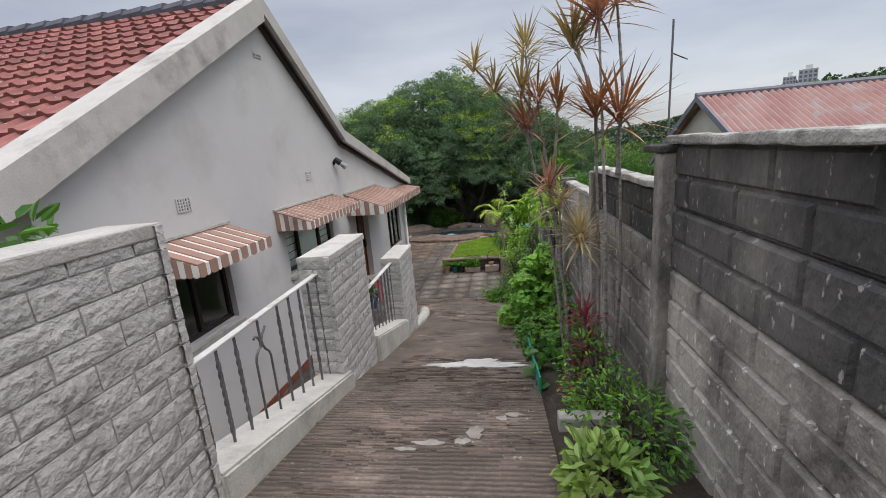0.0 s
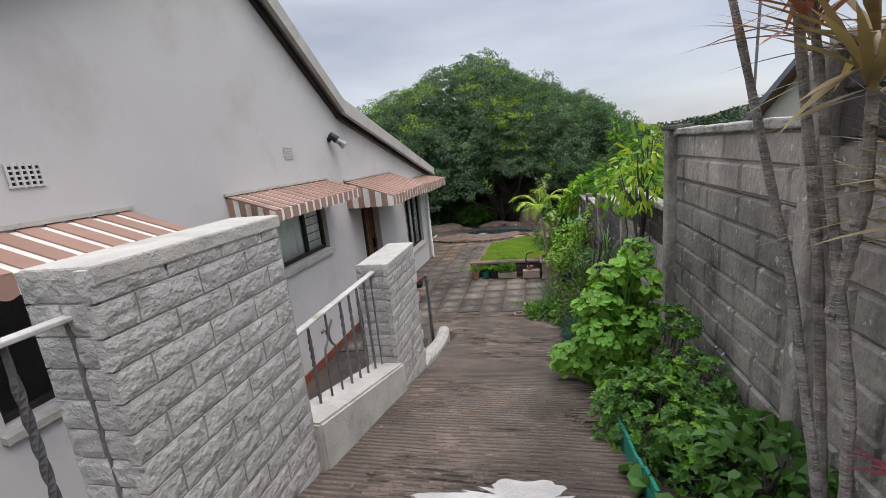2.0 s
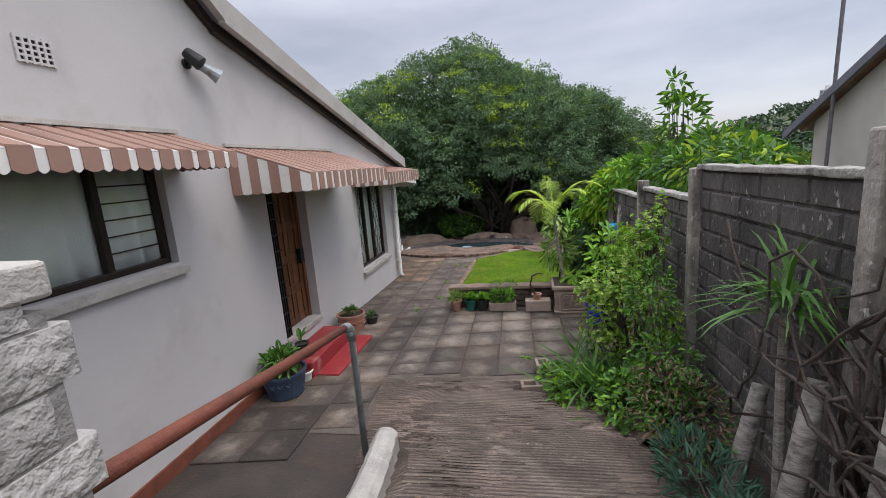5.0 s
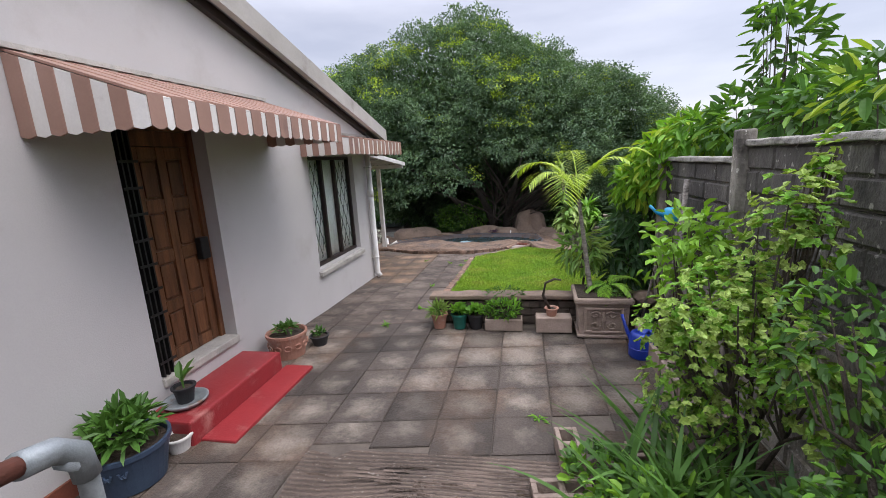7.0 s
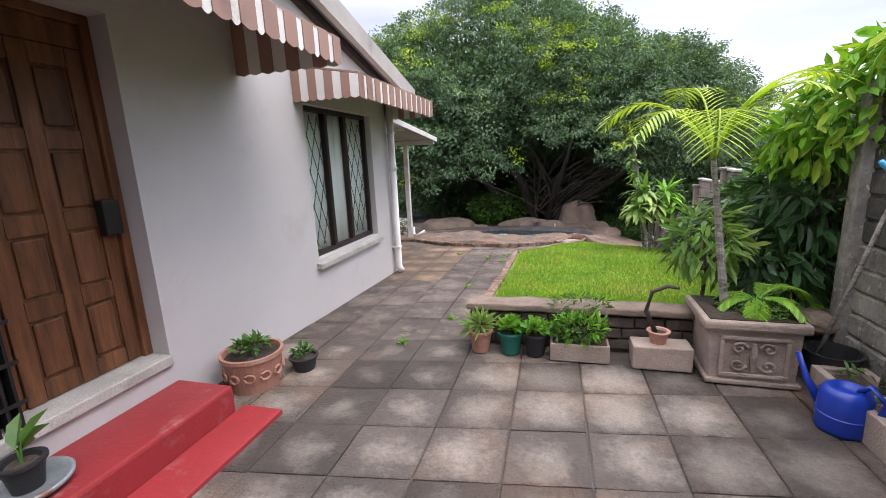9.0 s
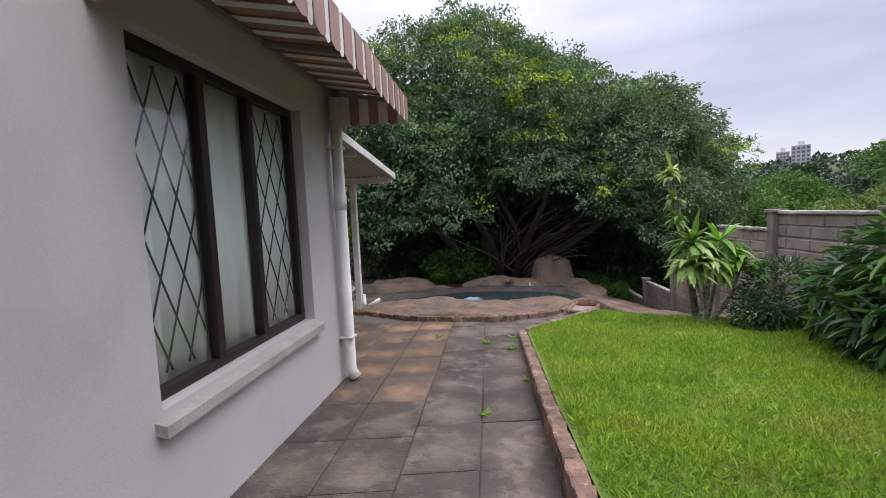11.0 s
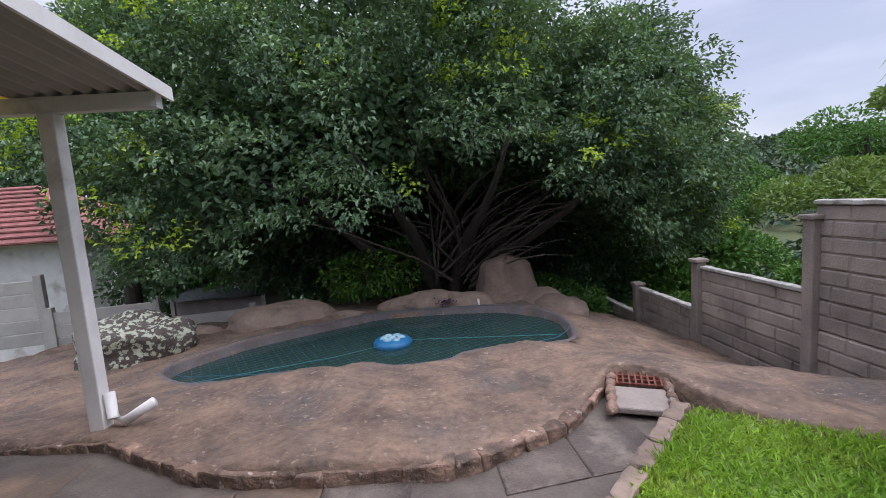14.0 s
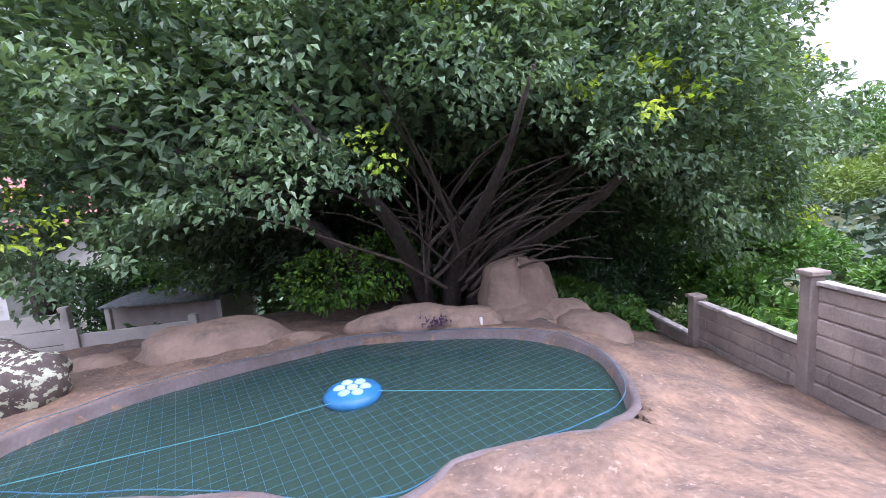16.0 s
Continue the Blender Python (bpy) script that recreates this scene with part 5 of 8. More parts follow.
for v in cop.verts:
    v.co += 0.015 * Vector(noise.noise_vector(v.co * 5))
part("coping", cop, surf("rough_coping", (0.22, 0.16, 0.12), (0.13, 0.10, 0.08), scale=5, bump=0.7, vary=0.15), rw, "rough reddish-brown mortar coping")

# ---- pool deck, pool and rocks ----
bm = bmesh.new()
dxs, dys = frange(-9.5, 2.4, 119), frange(17.6, 27.5, 99)


def front_edge(x):
    return lerp_table(x, [(-9.5, 20.6), (-7.06, 20.1), (-6.1, 19.75), (-5.3, 18.9), (-4.3, 18.75), (-3.5, 18.25), (-2.85, 18.1), (-2.05, 18.05), (-1.4, 18.35), (-0.8, 19.0), (-0.55, 18.9), (-0.3, 18.2), (0.1, 17.9), (2.4, 17.7)])


def deck_top(x, y):
    s = pool_side(x, y)
    z = deck_z(x, y) + 0.075 * noise.fractal(Vector((x * 0.9, y * 0.9, 2)), 1, 2, 4) + 0.018 * noise.noise(Vector((x * 5, y * 5, 7)))
    z += 0.04 * noise.noise(Vector((x * 2.3, y * 2.3, 11)))
    z += 0.10 * math.exp(-((x + 3.1) / 0.8) ** 2 - ((y - 19.7) / 0.4) ** 2) + 0.13 * math.exp(-((x + 1.15) / 0.5) ** 2 - ((y - 20.2) / 0.35) ** 2)
    low = max(0.0, min(1.0, 1 - s / 0.7)) * max(0.0, min(1.0, (y - 20.9) / 0.5))
    z += (-0.66 - z) * low * 0.85
    if s < 0.35:
        z += 0.04 * math.sin(max(0, min(1, s / 0.35)) * math.pi)
    if s < 0.04:
        z -= min(1.7, (0.04 - s) * 5.5)
    return z


deck_rows = []
for x in dxs:
    fe = front_edge(x)
    col_v = [bm.verts.new((x, fe - 0.012, pave_z(fe) - 0.06))]
    for k in range(116):
        y = fe + (27.5 - fe) * (k / 115) ** 1.15
        z = deck_top(x, y) - (0.02 if k == 0 else 0)
        col_v.append(bm.verts.new((x, y, z)))
    deck_rows.append(col_v)
for a, b in zip(deck_rows, deck_rows[1:]):
    for k in range(116):
        bm.faces.new((a[k], b[k], b[k + 1], a[k + 1]))
deck = structure(mesh_ob("pool_deck", bm, M_DECK, smooth=True), "rough brown sculpted rock-effect pool surround", "pool deck")
# painted rim round the water
bm = bmesh.new()
rim_rows = []
for x, y in SHORE:
    gx = (pool_side(x + 0.05, y) - pool_side(x - 0.05, y)) / 0.1
    gy = (pool_side(x, y + 0.05) - pool_side(x, y - 0.05)) / 0.1
    ln = math.hypot(gx, gy) or 1
    rim_rows.append([bm.verts.new((x + gx / ln * q, y + gy / ln * q, deck_top(x + gx / ln * q, y + gy / ln * q) + lift)) for q, lift in ((0.0, 0.0), (0.05, 0.016), (0.075, 0.018), (0.1, 0.014), (0.13, -0.01))])
for a, b in zip(rim_rows, rim_rows[1:] + rim_rows[:1]):
    for k in range(4):
        bm.faces.new((a[k], b[k], b[k + 1], a[k + 1]))
bmesh.ops.recalc_face_normals(bm, faces=bm.faces[:])
structure(mesh_ob("pool_rim", bm, surf("faded_rim_paint", (0.145, 0.125, 0.125), (0.10, 0.083, 0.08), scale=3, rough=0.75, bump=0.6, fine=30, vary=0.2, stain=(0.10, 0.08, 0.07), stain_amt=0.5, stain_scale=2), smooth=True), "faded lilac-grey painted rim round the pool", "pool rim")
# brick nosing at the paving edge
nose = thing("deck_nosing", "rough broken brick and mortar edge where deck meets paving", "edging", kind="structure")
pts = [Vector((x, front_edge(x))) for x in frange(-7.2, -0.85, 46)]
for i, (p, q) in enumerate(zip(pts, pts[1:])):
    c, d = (p + q) / 2, q - p
    bm = bmesh.new()
    hw = 0.045 + 0.02 * noise.noise(Vector((i * 1.7, 0, 3)))
    box(bm, (-d.length / 2 - 0.006, -hw, -0.1), (d.length / 2 + 0.006, hw, 0.012), 0.012)
    bmesh.ops.subdivide_edges(bm, edges=[e for e in bm.edges if e.calc_length() > 0.05], cuts=2, use_grid_fill=True)
    for v in bm.verts:
        v.co += 0.018 * Vector(noise.noise_vector(v.co * 11 + Vector((i * 3.3, 0, 0))))
    o = part("stone", bm, M_EDGE, nose)
    o.matrix_local = pose(c.x, c.y + 0.02, deck_z(c.x, c.y) - 0.04 + 0.016 * noise.noise(Vector((i * 0.9, 5, 0))), 0, 0, math.degrees(math.atan2(d.y, d.x)))

water = bpy.data.materials.new("pool_water")
water.use_nodes = True
n_, l_ = water.node_tree.nodes, water.node_tree.links
n_.clear()
wo = n_.new("ShaderNodeOutputMaterial")
wg = n_.new("ShaderNodeBsdfGlossy")
wg.inputs["Roughness"].default_value = 0.03
wtc = n_.new("ShaderNodeBsdfDiffuse")
wtc.inputs[0].default_value = (0.03, 0.06, 0.048, 1)
wtr = n_.new("ShaderNodeBsdfTransparent")
wtr.inputs[0].default_value = (0.30, 0.55, 0.52, 1)
w1, w2, wf = n_.new("ShaderNodeMixShader"), n_.new("ShaderNodeMixShader"), n_.new("ShaderNodeFresnel")
w1.inputs[0].default_value = 0.25
wf.inputs[0].default_value = 1.33
wnz, wb, wgeo = n_.new("ShaderNodeTexNoise"), n_.new("ShaderNodeBump"), n_.new("ShaderNodeNewGeometry")
wnz.inputs["Scale"].default_value, wnz.inputs["Detail"].default_value = 9, 3
wb.inputs["Strength"].default_value, wb.inputs["Distance"].default_value = 0.12, 0.02
l_.new(wgeo.outputs["Position"], wnz.inputs["Vector"])
l_.new(wnz.outputs[0], wb.inputs["Height"])
l_.new(wb.outputs[0], wg.inputs["Normal"])
l_.new(wb.outputs[0], wf.inputs["Normal"])
l_.new(wtc.outputs[0], w1.inputs[1])
l_.new(wtr.outputs[0], w1.inputs[2])
l_.new(wf.outputs[0], w2.inputs[0])
l_.new(w1.outputs[0], w2.inputs[1])
l_.new(wg.outputs[0], w2.inputs[2])
l_.new(w2.outputs[0], wo.inputs[0])
bm = bmesh.new()
bm.faces.new([bm.verts.new((x + (x + 2.7) * 0.03, y + (y - 21.9) * 0.05, WATER_Z)) for x, y in SHORE[::-1]])
bmesh.ops.triangulate(bm, faces=bm.faces[:])
structure(mesh_ob("water", bm, water), "still green-blue pool water", "water")

# blue safety net over the water
net_m = surf("blue_net", (0.02, 0.075, 0.15), (0.03, 0.11, 0.15), scale=3, rough=0.7, bump=0, vary=0.1)
net = thing("pool_net", "blue string safety net stretched over the pool", "pool net")
bm = bmesh.new()
NETZ = WATER_Z + 0.025


def net_span(p, d):
    """Stretches of the line p + s d that lie over the water."""
    inside, out = None, []
    for k in range(161):
        s = -4 + k * 0.05
        q = (p[0] + d[0] * s, p[1] + d[1] * s)
        if pool_side(*q) < -0.02:
            if inside is None:
                inside = q
            last = q
        elif inside is not None:
            out.append((inside, last))
            inside = None
    return out


for ang in (28, 118):
    d = (math.cos(math.radians(ang)), math.sin(math.radians(ang)))
    for k in range(-34, 35):
        c = (-2.7 - d[1] * k * 0.105, 21.9 + d[0] * k * 0.105)
        for a, b in net_span(c, d):
            ln = math.hypot(b[0] - a[0], b[1] - a[1])
            m = max(2, int(ln / 0.3))
            tube(bm, [(a[0] + (b[0] - a[0]) * i / m + 0.008 * noise.noise(Vector((i * 2.0, k, ang))), a[1] + (b[1] - a[1]) * i / m + 0.008 * noise.noise(Vector((k, i * 2.0, ang))), NETZ) for i in range(m + 1)], 0.0014, 3, cap=False)
o = part("mesh", bm, net_m, net, "fine blue mesh")
o["kind"] = "stuff"
part("border_rope", tube(bmesh.new(), [(x * 1.0 + 0.02, y + 0.02, deck_z(x, y) + 0.03 + 0.03 * noise.noise(Vector((x * 2, y * 2, 0)))) for x, y in SHORE + SHORE[:1]], 0.0045, 5, cap=False), net_m, net, "blue border rope lying on the rim")
part("centre_rope", tube(bmesh.new(), [(-5.1, 21.0, NETZ + 0.06), (-3.4, 21.6, NETZ + 0.02), (-2.45, 22.0, NETZ + 0.04), (-0.3, 21.5, NETZ + 0.08)], 0.0045, 5), surf("pale_rope", (0.06, 0.22, 0.24), (0.05, 0.18, 0.2), vary=0.05), net, "pale turquoise tension rope")
fl = thing("pool_float", "round light blue pool float under the net", "pool float", at=(-2.65, 22.05, WATER_Z))
part("ring", lathe(bmesh.new(), [(0.16, -0.03), (0.27, -0.02), (0.29, 0.03), (0.25, 0.08), (0.15, 0.10)], 24), surf("float_blue", (0.015, 0.10, 0.24), (0.025, 0.16, 0.32), scale=5, rough=0.4, bump=0.1, vary=0.1), fl, "glossy blue rim", smooth=True)
pale_float = surf("pale_float", (0.30, 0.44, 0.48), (0.20, 0.35, 0.43), scale=6, vary=0.08)
for k in range(7):
    a = 2 * math.pi * k / 6
    rc = 0.125 if k < 6 else 0.0
    part("cushion", lump(bmesh.new(), (rc * math.cos(a), rc * math.sin(a), 0.085), (0.062, 0.062, 0.04), rough=0.08, sub=3, seed=k), pale_float, fl, "pale blue padded cushion", smooth=True)

# shaped rocks behind the pool
def rock(name, label, lumps, material=M_ROCK, seed=0.0, rough=0.2):
    t = thing(name, label, "rock")
    for k, (at, rad) in enumerate(lumps):
        bm = bmesh.new()
        lump(bm, at, rad, rough=rough, freq=1.4, sub=4, seed=seed + k * 1.7)
        part("boulder", bm, material, t, smooth=True)
    return t


wf = thing("waterfall_rock", "tall brown sculpted waterfall rock behind the pool", "rock")
bm = bmesh.new()
rings = []
for k in range(25):
    f = k / 24
    zr = -1.35 + 1.47 * f
    rr = (0.72 - 0.30 * f ** 1.3) * (1 if f < 0.86 else max(0.05, 1 - ((f - 0.86) / 0.14) ** 2.2))
    ring = []
    for q in range(48):
        a = 2 * math.pi * q / 48
        ux, uy = math.cos(a), math.sin(a)
        # squarish plan, with a worn cleft down the front
        w = rr / (abs(ux) ** 3 + abs(uy) ** 3) ** (1 / 3) * (1 + 0.16 * noise.fractal(Vector((ux * 1.3, uy * 1.3, zr * 1.8)), 1, 2, 4))
        if uy < 0:
            w -= 0.2 * math.exp(-((ux * rr - 0.04 + 0.12 * (f - 0.5)) / 0.09) ** 2) * min(1, max(0, (f - 0.35) / 0.3))
        ring.append(bm.verts.new((-0.38 + ux * w, 24.62 + uy * w * 0.75, zr)))
    rings.append(ring)
for a, b in zip(rings, rings[1:]):
    for q in range(48):
        bm.faces.new((a[q], a[(q + 1) % 48], b[(q + 1) % 48], b[q]))
bm.faces.new(rings[-1])
part("boulder", bm, M_ROCK, wf, smooth=True)
for k, (at, rad) in enumerate((((-0.45, 24.1, -0.98), (0.62, 0.42, 0.42)), ((0.22, 24.15, -0.9), (0.42, 0.5, 0.42)), ((-0.5, 23.75, -0.92), (0.6, 0.3, 0.26)))):
    bm = bmesh.new()
    lump(bm, at, rad, rough=0.22, freq=1.5, sub=4, seed=2.3 + k)
    part("boulder", bm, M_ROCK, wf, smooth=True)
part("lime_streak", boxes(((-1.16, 23.58, -0.78), (-1.12, 23.62, -0.52)), bevel=0.015), M_WHITE, wf, "pale lime streak where water ran")
flw = thing("purple_flower", "small purple flower spray lying on the pool rock", "flower")
fr_ = np.random.default_rng(12)
leaves("petals", np.array((-1.76, 23.52, -0.5)) + fr_.normal(size=(60, 3)) * np.array((0.08, 0.05, 0.035)), rand_dirs(60, fr_), rand_dirs(60, fr_) + np.array((0, 0, 0.8)), 0.045, 0.03, leafy("purple_petal", (0.10, 0.035, 0.12), (0.06, 0.02, 0.08)), flw)
rock("pool_rock", "long low brown shaped rock on the pool rim", [((-2.1, 23.95, -0.7), (0.85, 0.4, 0.36)), ((-1.35, 23.9, -0.72), (0.6, 0.35, 0.3))], seed=4.1)
rock("pool_rock", "low shaped rock between pool and hedge", [((0.35, 23.6, -0.9), (0.55, 0.7, 0.3))], seed=5.3)
rock("pool_rock", "smooth brown mound of shaped rock by the shallow end", [((-4.75, 23.9, -0.75), (1.1, 0.6, 0.42)), ((-3.6, 23.8, -0.8), (0.5, 0.35, 0.22))], seed=6.1, rough=0.14)
rock("lichen_boulder", "dark boulder spotted with white lichen", [((-6.5, 22.45, -0.55), (0.78, 0.6, 0.6))], material=M_LICHEN, seed=8.7, rough=0.3)
rock("flat_rock", "small flat brown stone on the deck", [((-6.1, 23.5, -0.72), (0.4, 0.25, 0.18))], seed=9.9)

# drain channel with rusty grate
dr = thing("drain_grate", "rusty iron drain grate in a cement channel", "drain", at=(-0.66, 18.82, -0.055), rz=-24)
dr.scale = (0.62, 0.72, 0.8)
part("channel", boxes(((-0.3, -0.62, -0.1), (0.24, -0.17, -0.045)), bevel=0.015), M_FENCE2, dr, "pale smooth cement channel")
part("pit", boxes(((-0.28, -0.16, -0.2), (0.22, 0.2, -0.09))), M_GATE, dr)
for k in range(8):
    part("grate_bar", boxes(((-0.27 + 0.067 * k, -0.15, -0.055), (-0.25 + 0.067 * k, 0.19, -0.025))), M_RUST, dr)
for k in range(4):
    part("grate_bar", boxes(((-0.29, -0.13 + 0.095 * k, -0.05), (0.23, -0.115 + 0.095 * k, -0.03))), M_RUST, dr)
for s, nm in ((-1, "lip"), (1, "lip")):
    bm = bmesh.new()
    for i in range(6):
        lump(bm, (s * 0.3 - 0.03, -0.62 + i * 0.16, -0.05), (0.06, 0.1, 0.05), rough=0.3, sub=2, seed=i * 1.3 + s)
    part(nm, bm, M_EDGE, dr, "broken brick and mortar lip", smooth=True)

# ---- big tree ----
TR = np.random.default_rng(11)
tree = thing("tree", "huge dense spreading fig tree over the pool", "tree")
TC, TRAD = np.array((-2.2, 28.5, 1.9)), np.array((8.6, 6.4, 6.0))


def tree_noise(d):
    return 1 + 0.09 * noise.fractal(Vector(d) * 2.3, 1, 2, 3) + 0.05 * noise.noise(Vector(d) * 7)


def crown_floor(x):
    return lerp_table(x, [(-11, 0.1), (-6.5, 0.1), (-4.6, 0.35), (-3.4, 0.85), (-2, 1.2), (0.4, 1.2), (1.6, 0.5), (3.0, -0.4), (6, -0.5)])


CROWN_EDGE = [(-12, 3.1), (-9.4, 2.7), (-8.2, 1.7), (-7.3, -0.6), (8, -3.0)]


def crown_at(d, k):
    """A place in the crown: wider towards the house, lower towards the valley."""
    c = TC + d * TRAD * (np.array((1.27, 1, 1.03)) if d[0] < 0 else 1) * k
    c[2] = TC[2] + (c[2] - TC[2]) * (1 - 0.25 * max(0.0, min(1.0, (c[0] + 2.0) / 3.5)))
    return c


P, D, N, young = [], [], [], []
boughs = 0
while boughs < 640:
    d = rand_dirs(1, TR)[0]
    if d[2] < -0.5 or (d[1] > 0.35 and TR.random() < 0.75):
        continue
    c = crown_at(d, tree_noise(d) * (0.955 - abs(TR.normal()) * 0.07))
    if c[2] < crown_floor(c[0]) + 0.25:
        continue
    boughs += 1
    r = TR.uniform(0.4, 1.0)
    flush = TR.random() < (0.3 if c[0] < 0.5 else 0.12)
    lean = d * 0.55 + np.array((0, -0.1, 0.6))
    for _ in range(int(8 + 22 * r * r)):
        q = rand_dirs(1, TR)[0]
        if q @ lean < -0.12:
            continue
        p = c + q * r * np.array((1, 1, 0.7)) * TR.uniform(0.8, 1.0)
        if p[2] < crown_floor(p[0]) + 0.15 * TR.normal():
            continue
        m = int(TR.integers(22, 38))
        P.append(p + TR.normal(size=(m, 3)) * np.array((0.13, 0.13, 0.07)))
        D.append(q * 0.7 + d * 0.3 + TR.normal(size=(m, 3)) * 0.6 + np.array((0, 0, -0.4)))
        N.append(q * 0.5 + np.array((0, 0, 0.8)) + TR.normal(size=(m, 3)) * 0.4)
        young.append((TR.random(m) < 0.85) if (flush and q @ lean > 0.35 and TR.random() < 0.6) else np.zeros(m, bool))
P, D, N, young = np.concatenate(P), np.concatenate(D), np.concatenate(N), np.concatenate(young)
# inner foliage closes the crown
DI = rand_dirs(150000, TR)
PI = np.array([crown_at(d, k) for d, k in zip(DI, TR.uniform(0.35, 0.84, 150000))])
ok = PI[:, 2] > np.array([crown_floor(x) for x in PI[:, 0]]) + 0.25 + np.maximum(0, 26.5 - PI[:, 1]) * 0.25 - np.clip(PI[:, 1] - 27, 0, 1) * 2.2
n_in = int(ok.sum())
P, D, N = np.concatenate([P, PI[ok]]), np.concatenate([D, DI[ok] + TR.normal(size=(n_in, 3)) * 0.6]), np.concatenate([N, DI[ok] + np.array((0, 0, 0.5))])
young = np.concatenate([young, np.zeros(n_in, bool)])
inner = np.concatenate([np.zeros(len(P) - n_in), np.ones(n_in)])
# the crown stays clear of the lean-to side
high = np.array([lerp_table(x, CROWN_EDGE) for x in P[:, 0]]) < P[:, 2]
P, D, N, young, inner = P[high], D[high], N[high], young[high], inner[high]
crown = None
for sel, mm, lb in ((~young, M_TREE, "dense dark glossy leaves"), (young, M_YOUNG, "tufts of bright yellow-green young leaves")):
    k = int(sel.sum())
    o = leaves("crown" if crown is None else "young_growth", P[sel], D[sel], N[sel], TR.uniform(0.075, 0.13, k) * (1 + inner[sel] * 0.9), TR.uniform(0.048, 0.072, k) * (1 + inner[sel] * 1.1), mm, tree if crown is None else crown, lb)
    crown = crown or o
bm = bmesh.new()
base = Vector((-1.5, 25.9, -1.6))
for k in range(9):
    a = k * 0.7
    b0 = base + Vector((0.55 * math.cos(a), 0.35 * math.sin(a), 0))
    pts = [b0, b0 + Vector((0.15 * math.cos(a), 0.1, 0.9))]
    for s in range(1, 6):
        f = s / 5
        pts.append(b0 + Vector((math.cos(a) * f * 4.6 * (0.6 + 0.4 * math.sin(k * 2.1) ** 2), math.sin(a) * f * 2.6 - 0.6 * f, 0.9 + f * 3.2 + 0.25 * math.sin(k + s))))
    tube(bm, pts, [0.2, 0.17, 0.14, 0.11, 0.08, 0.05, 0.02], 8)
tube(bm, [Vector(p) for p in ((-8.75, 26.1, -2.2), (-8.75, 26.1, -0.1), (-8.62, 26.1, 0.45), (-8.4, 26.0, 1.0), (-8.0, 25.9, 1.9), (-7.4, 25.9, 2.8))], [0.2, 0.17, 0.15, 0.13, 0.09, 0.04], 8)
part("trunk", bm, M_BARK, tree, "grey-brown multi-stemmed trunk", smooth=True)
bm = bmesh.new()
for k in range(46):
    a0 = Vector((TR.uniform(-2.0, -0.6), TR.uniform(24.8, 26.2), TR.uniform(-0.6, 0.6)))
    rr_ = TR.uniform(1.2, 3.4)
    an = TR.uniform(0.1, 2.9) if k % 3 else TR.uniform(0.1, 0.8)
    a1 = a0 + Vector((math.cos(an) * rr_, TR.uniform(-2.2, -0.2), math.sin(an) * rr_ * 0.75 + 0.5))
    a1.x = min(a1.x, 0.9)
    mid = (a0 + a1) / 2 + Vector((0, 0, TR.uniform(0.0, 0.4)))
    tube(bm, [a0, a0.lerp(mid, 0.5) + Vector((0, 0, 0.1)), mid, mid.lerp(a1, 0.5) + Vector((0, 0, 0.06)), a1], [0.034, 0.027, 0.02, 0.013, 0.005], 5)
o = part("branch_tangle", bm, surf("pale_bark", (0.105, 0.085, 0.07), (0.055, 0.046, 0.04), scale=5, bump=0.5, vary=0.15), tree, "thin bare grey inner branches")
o["kind"] = "stuff"


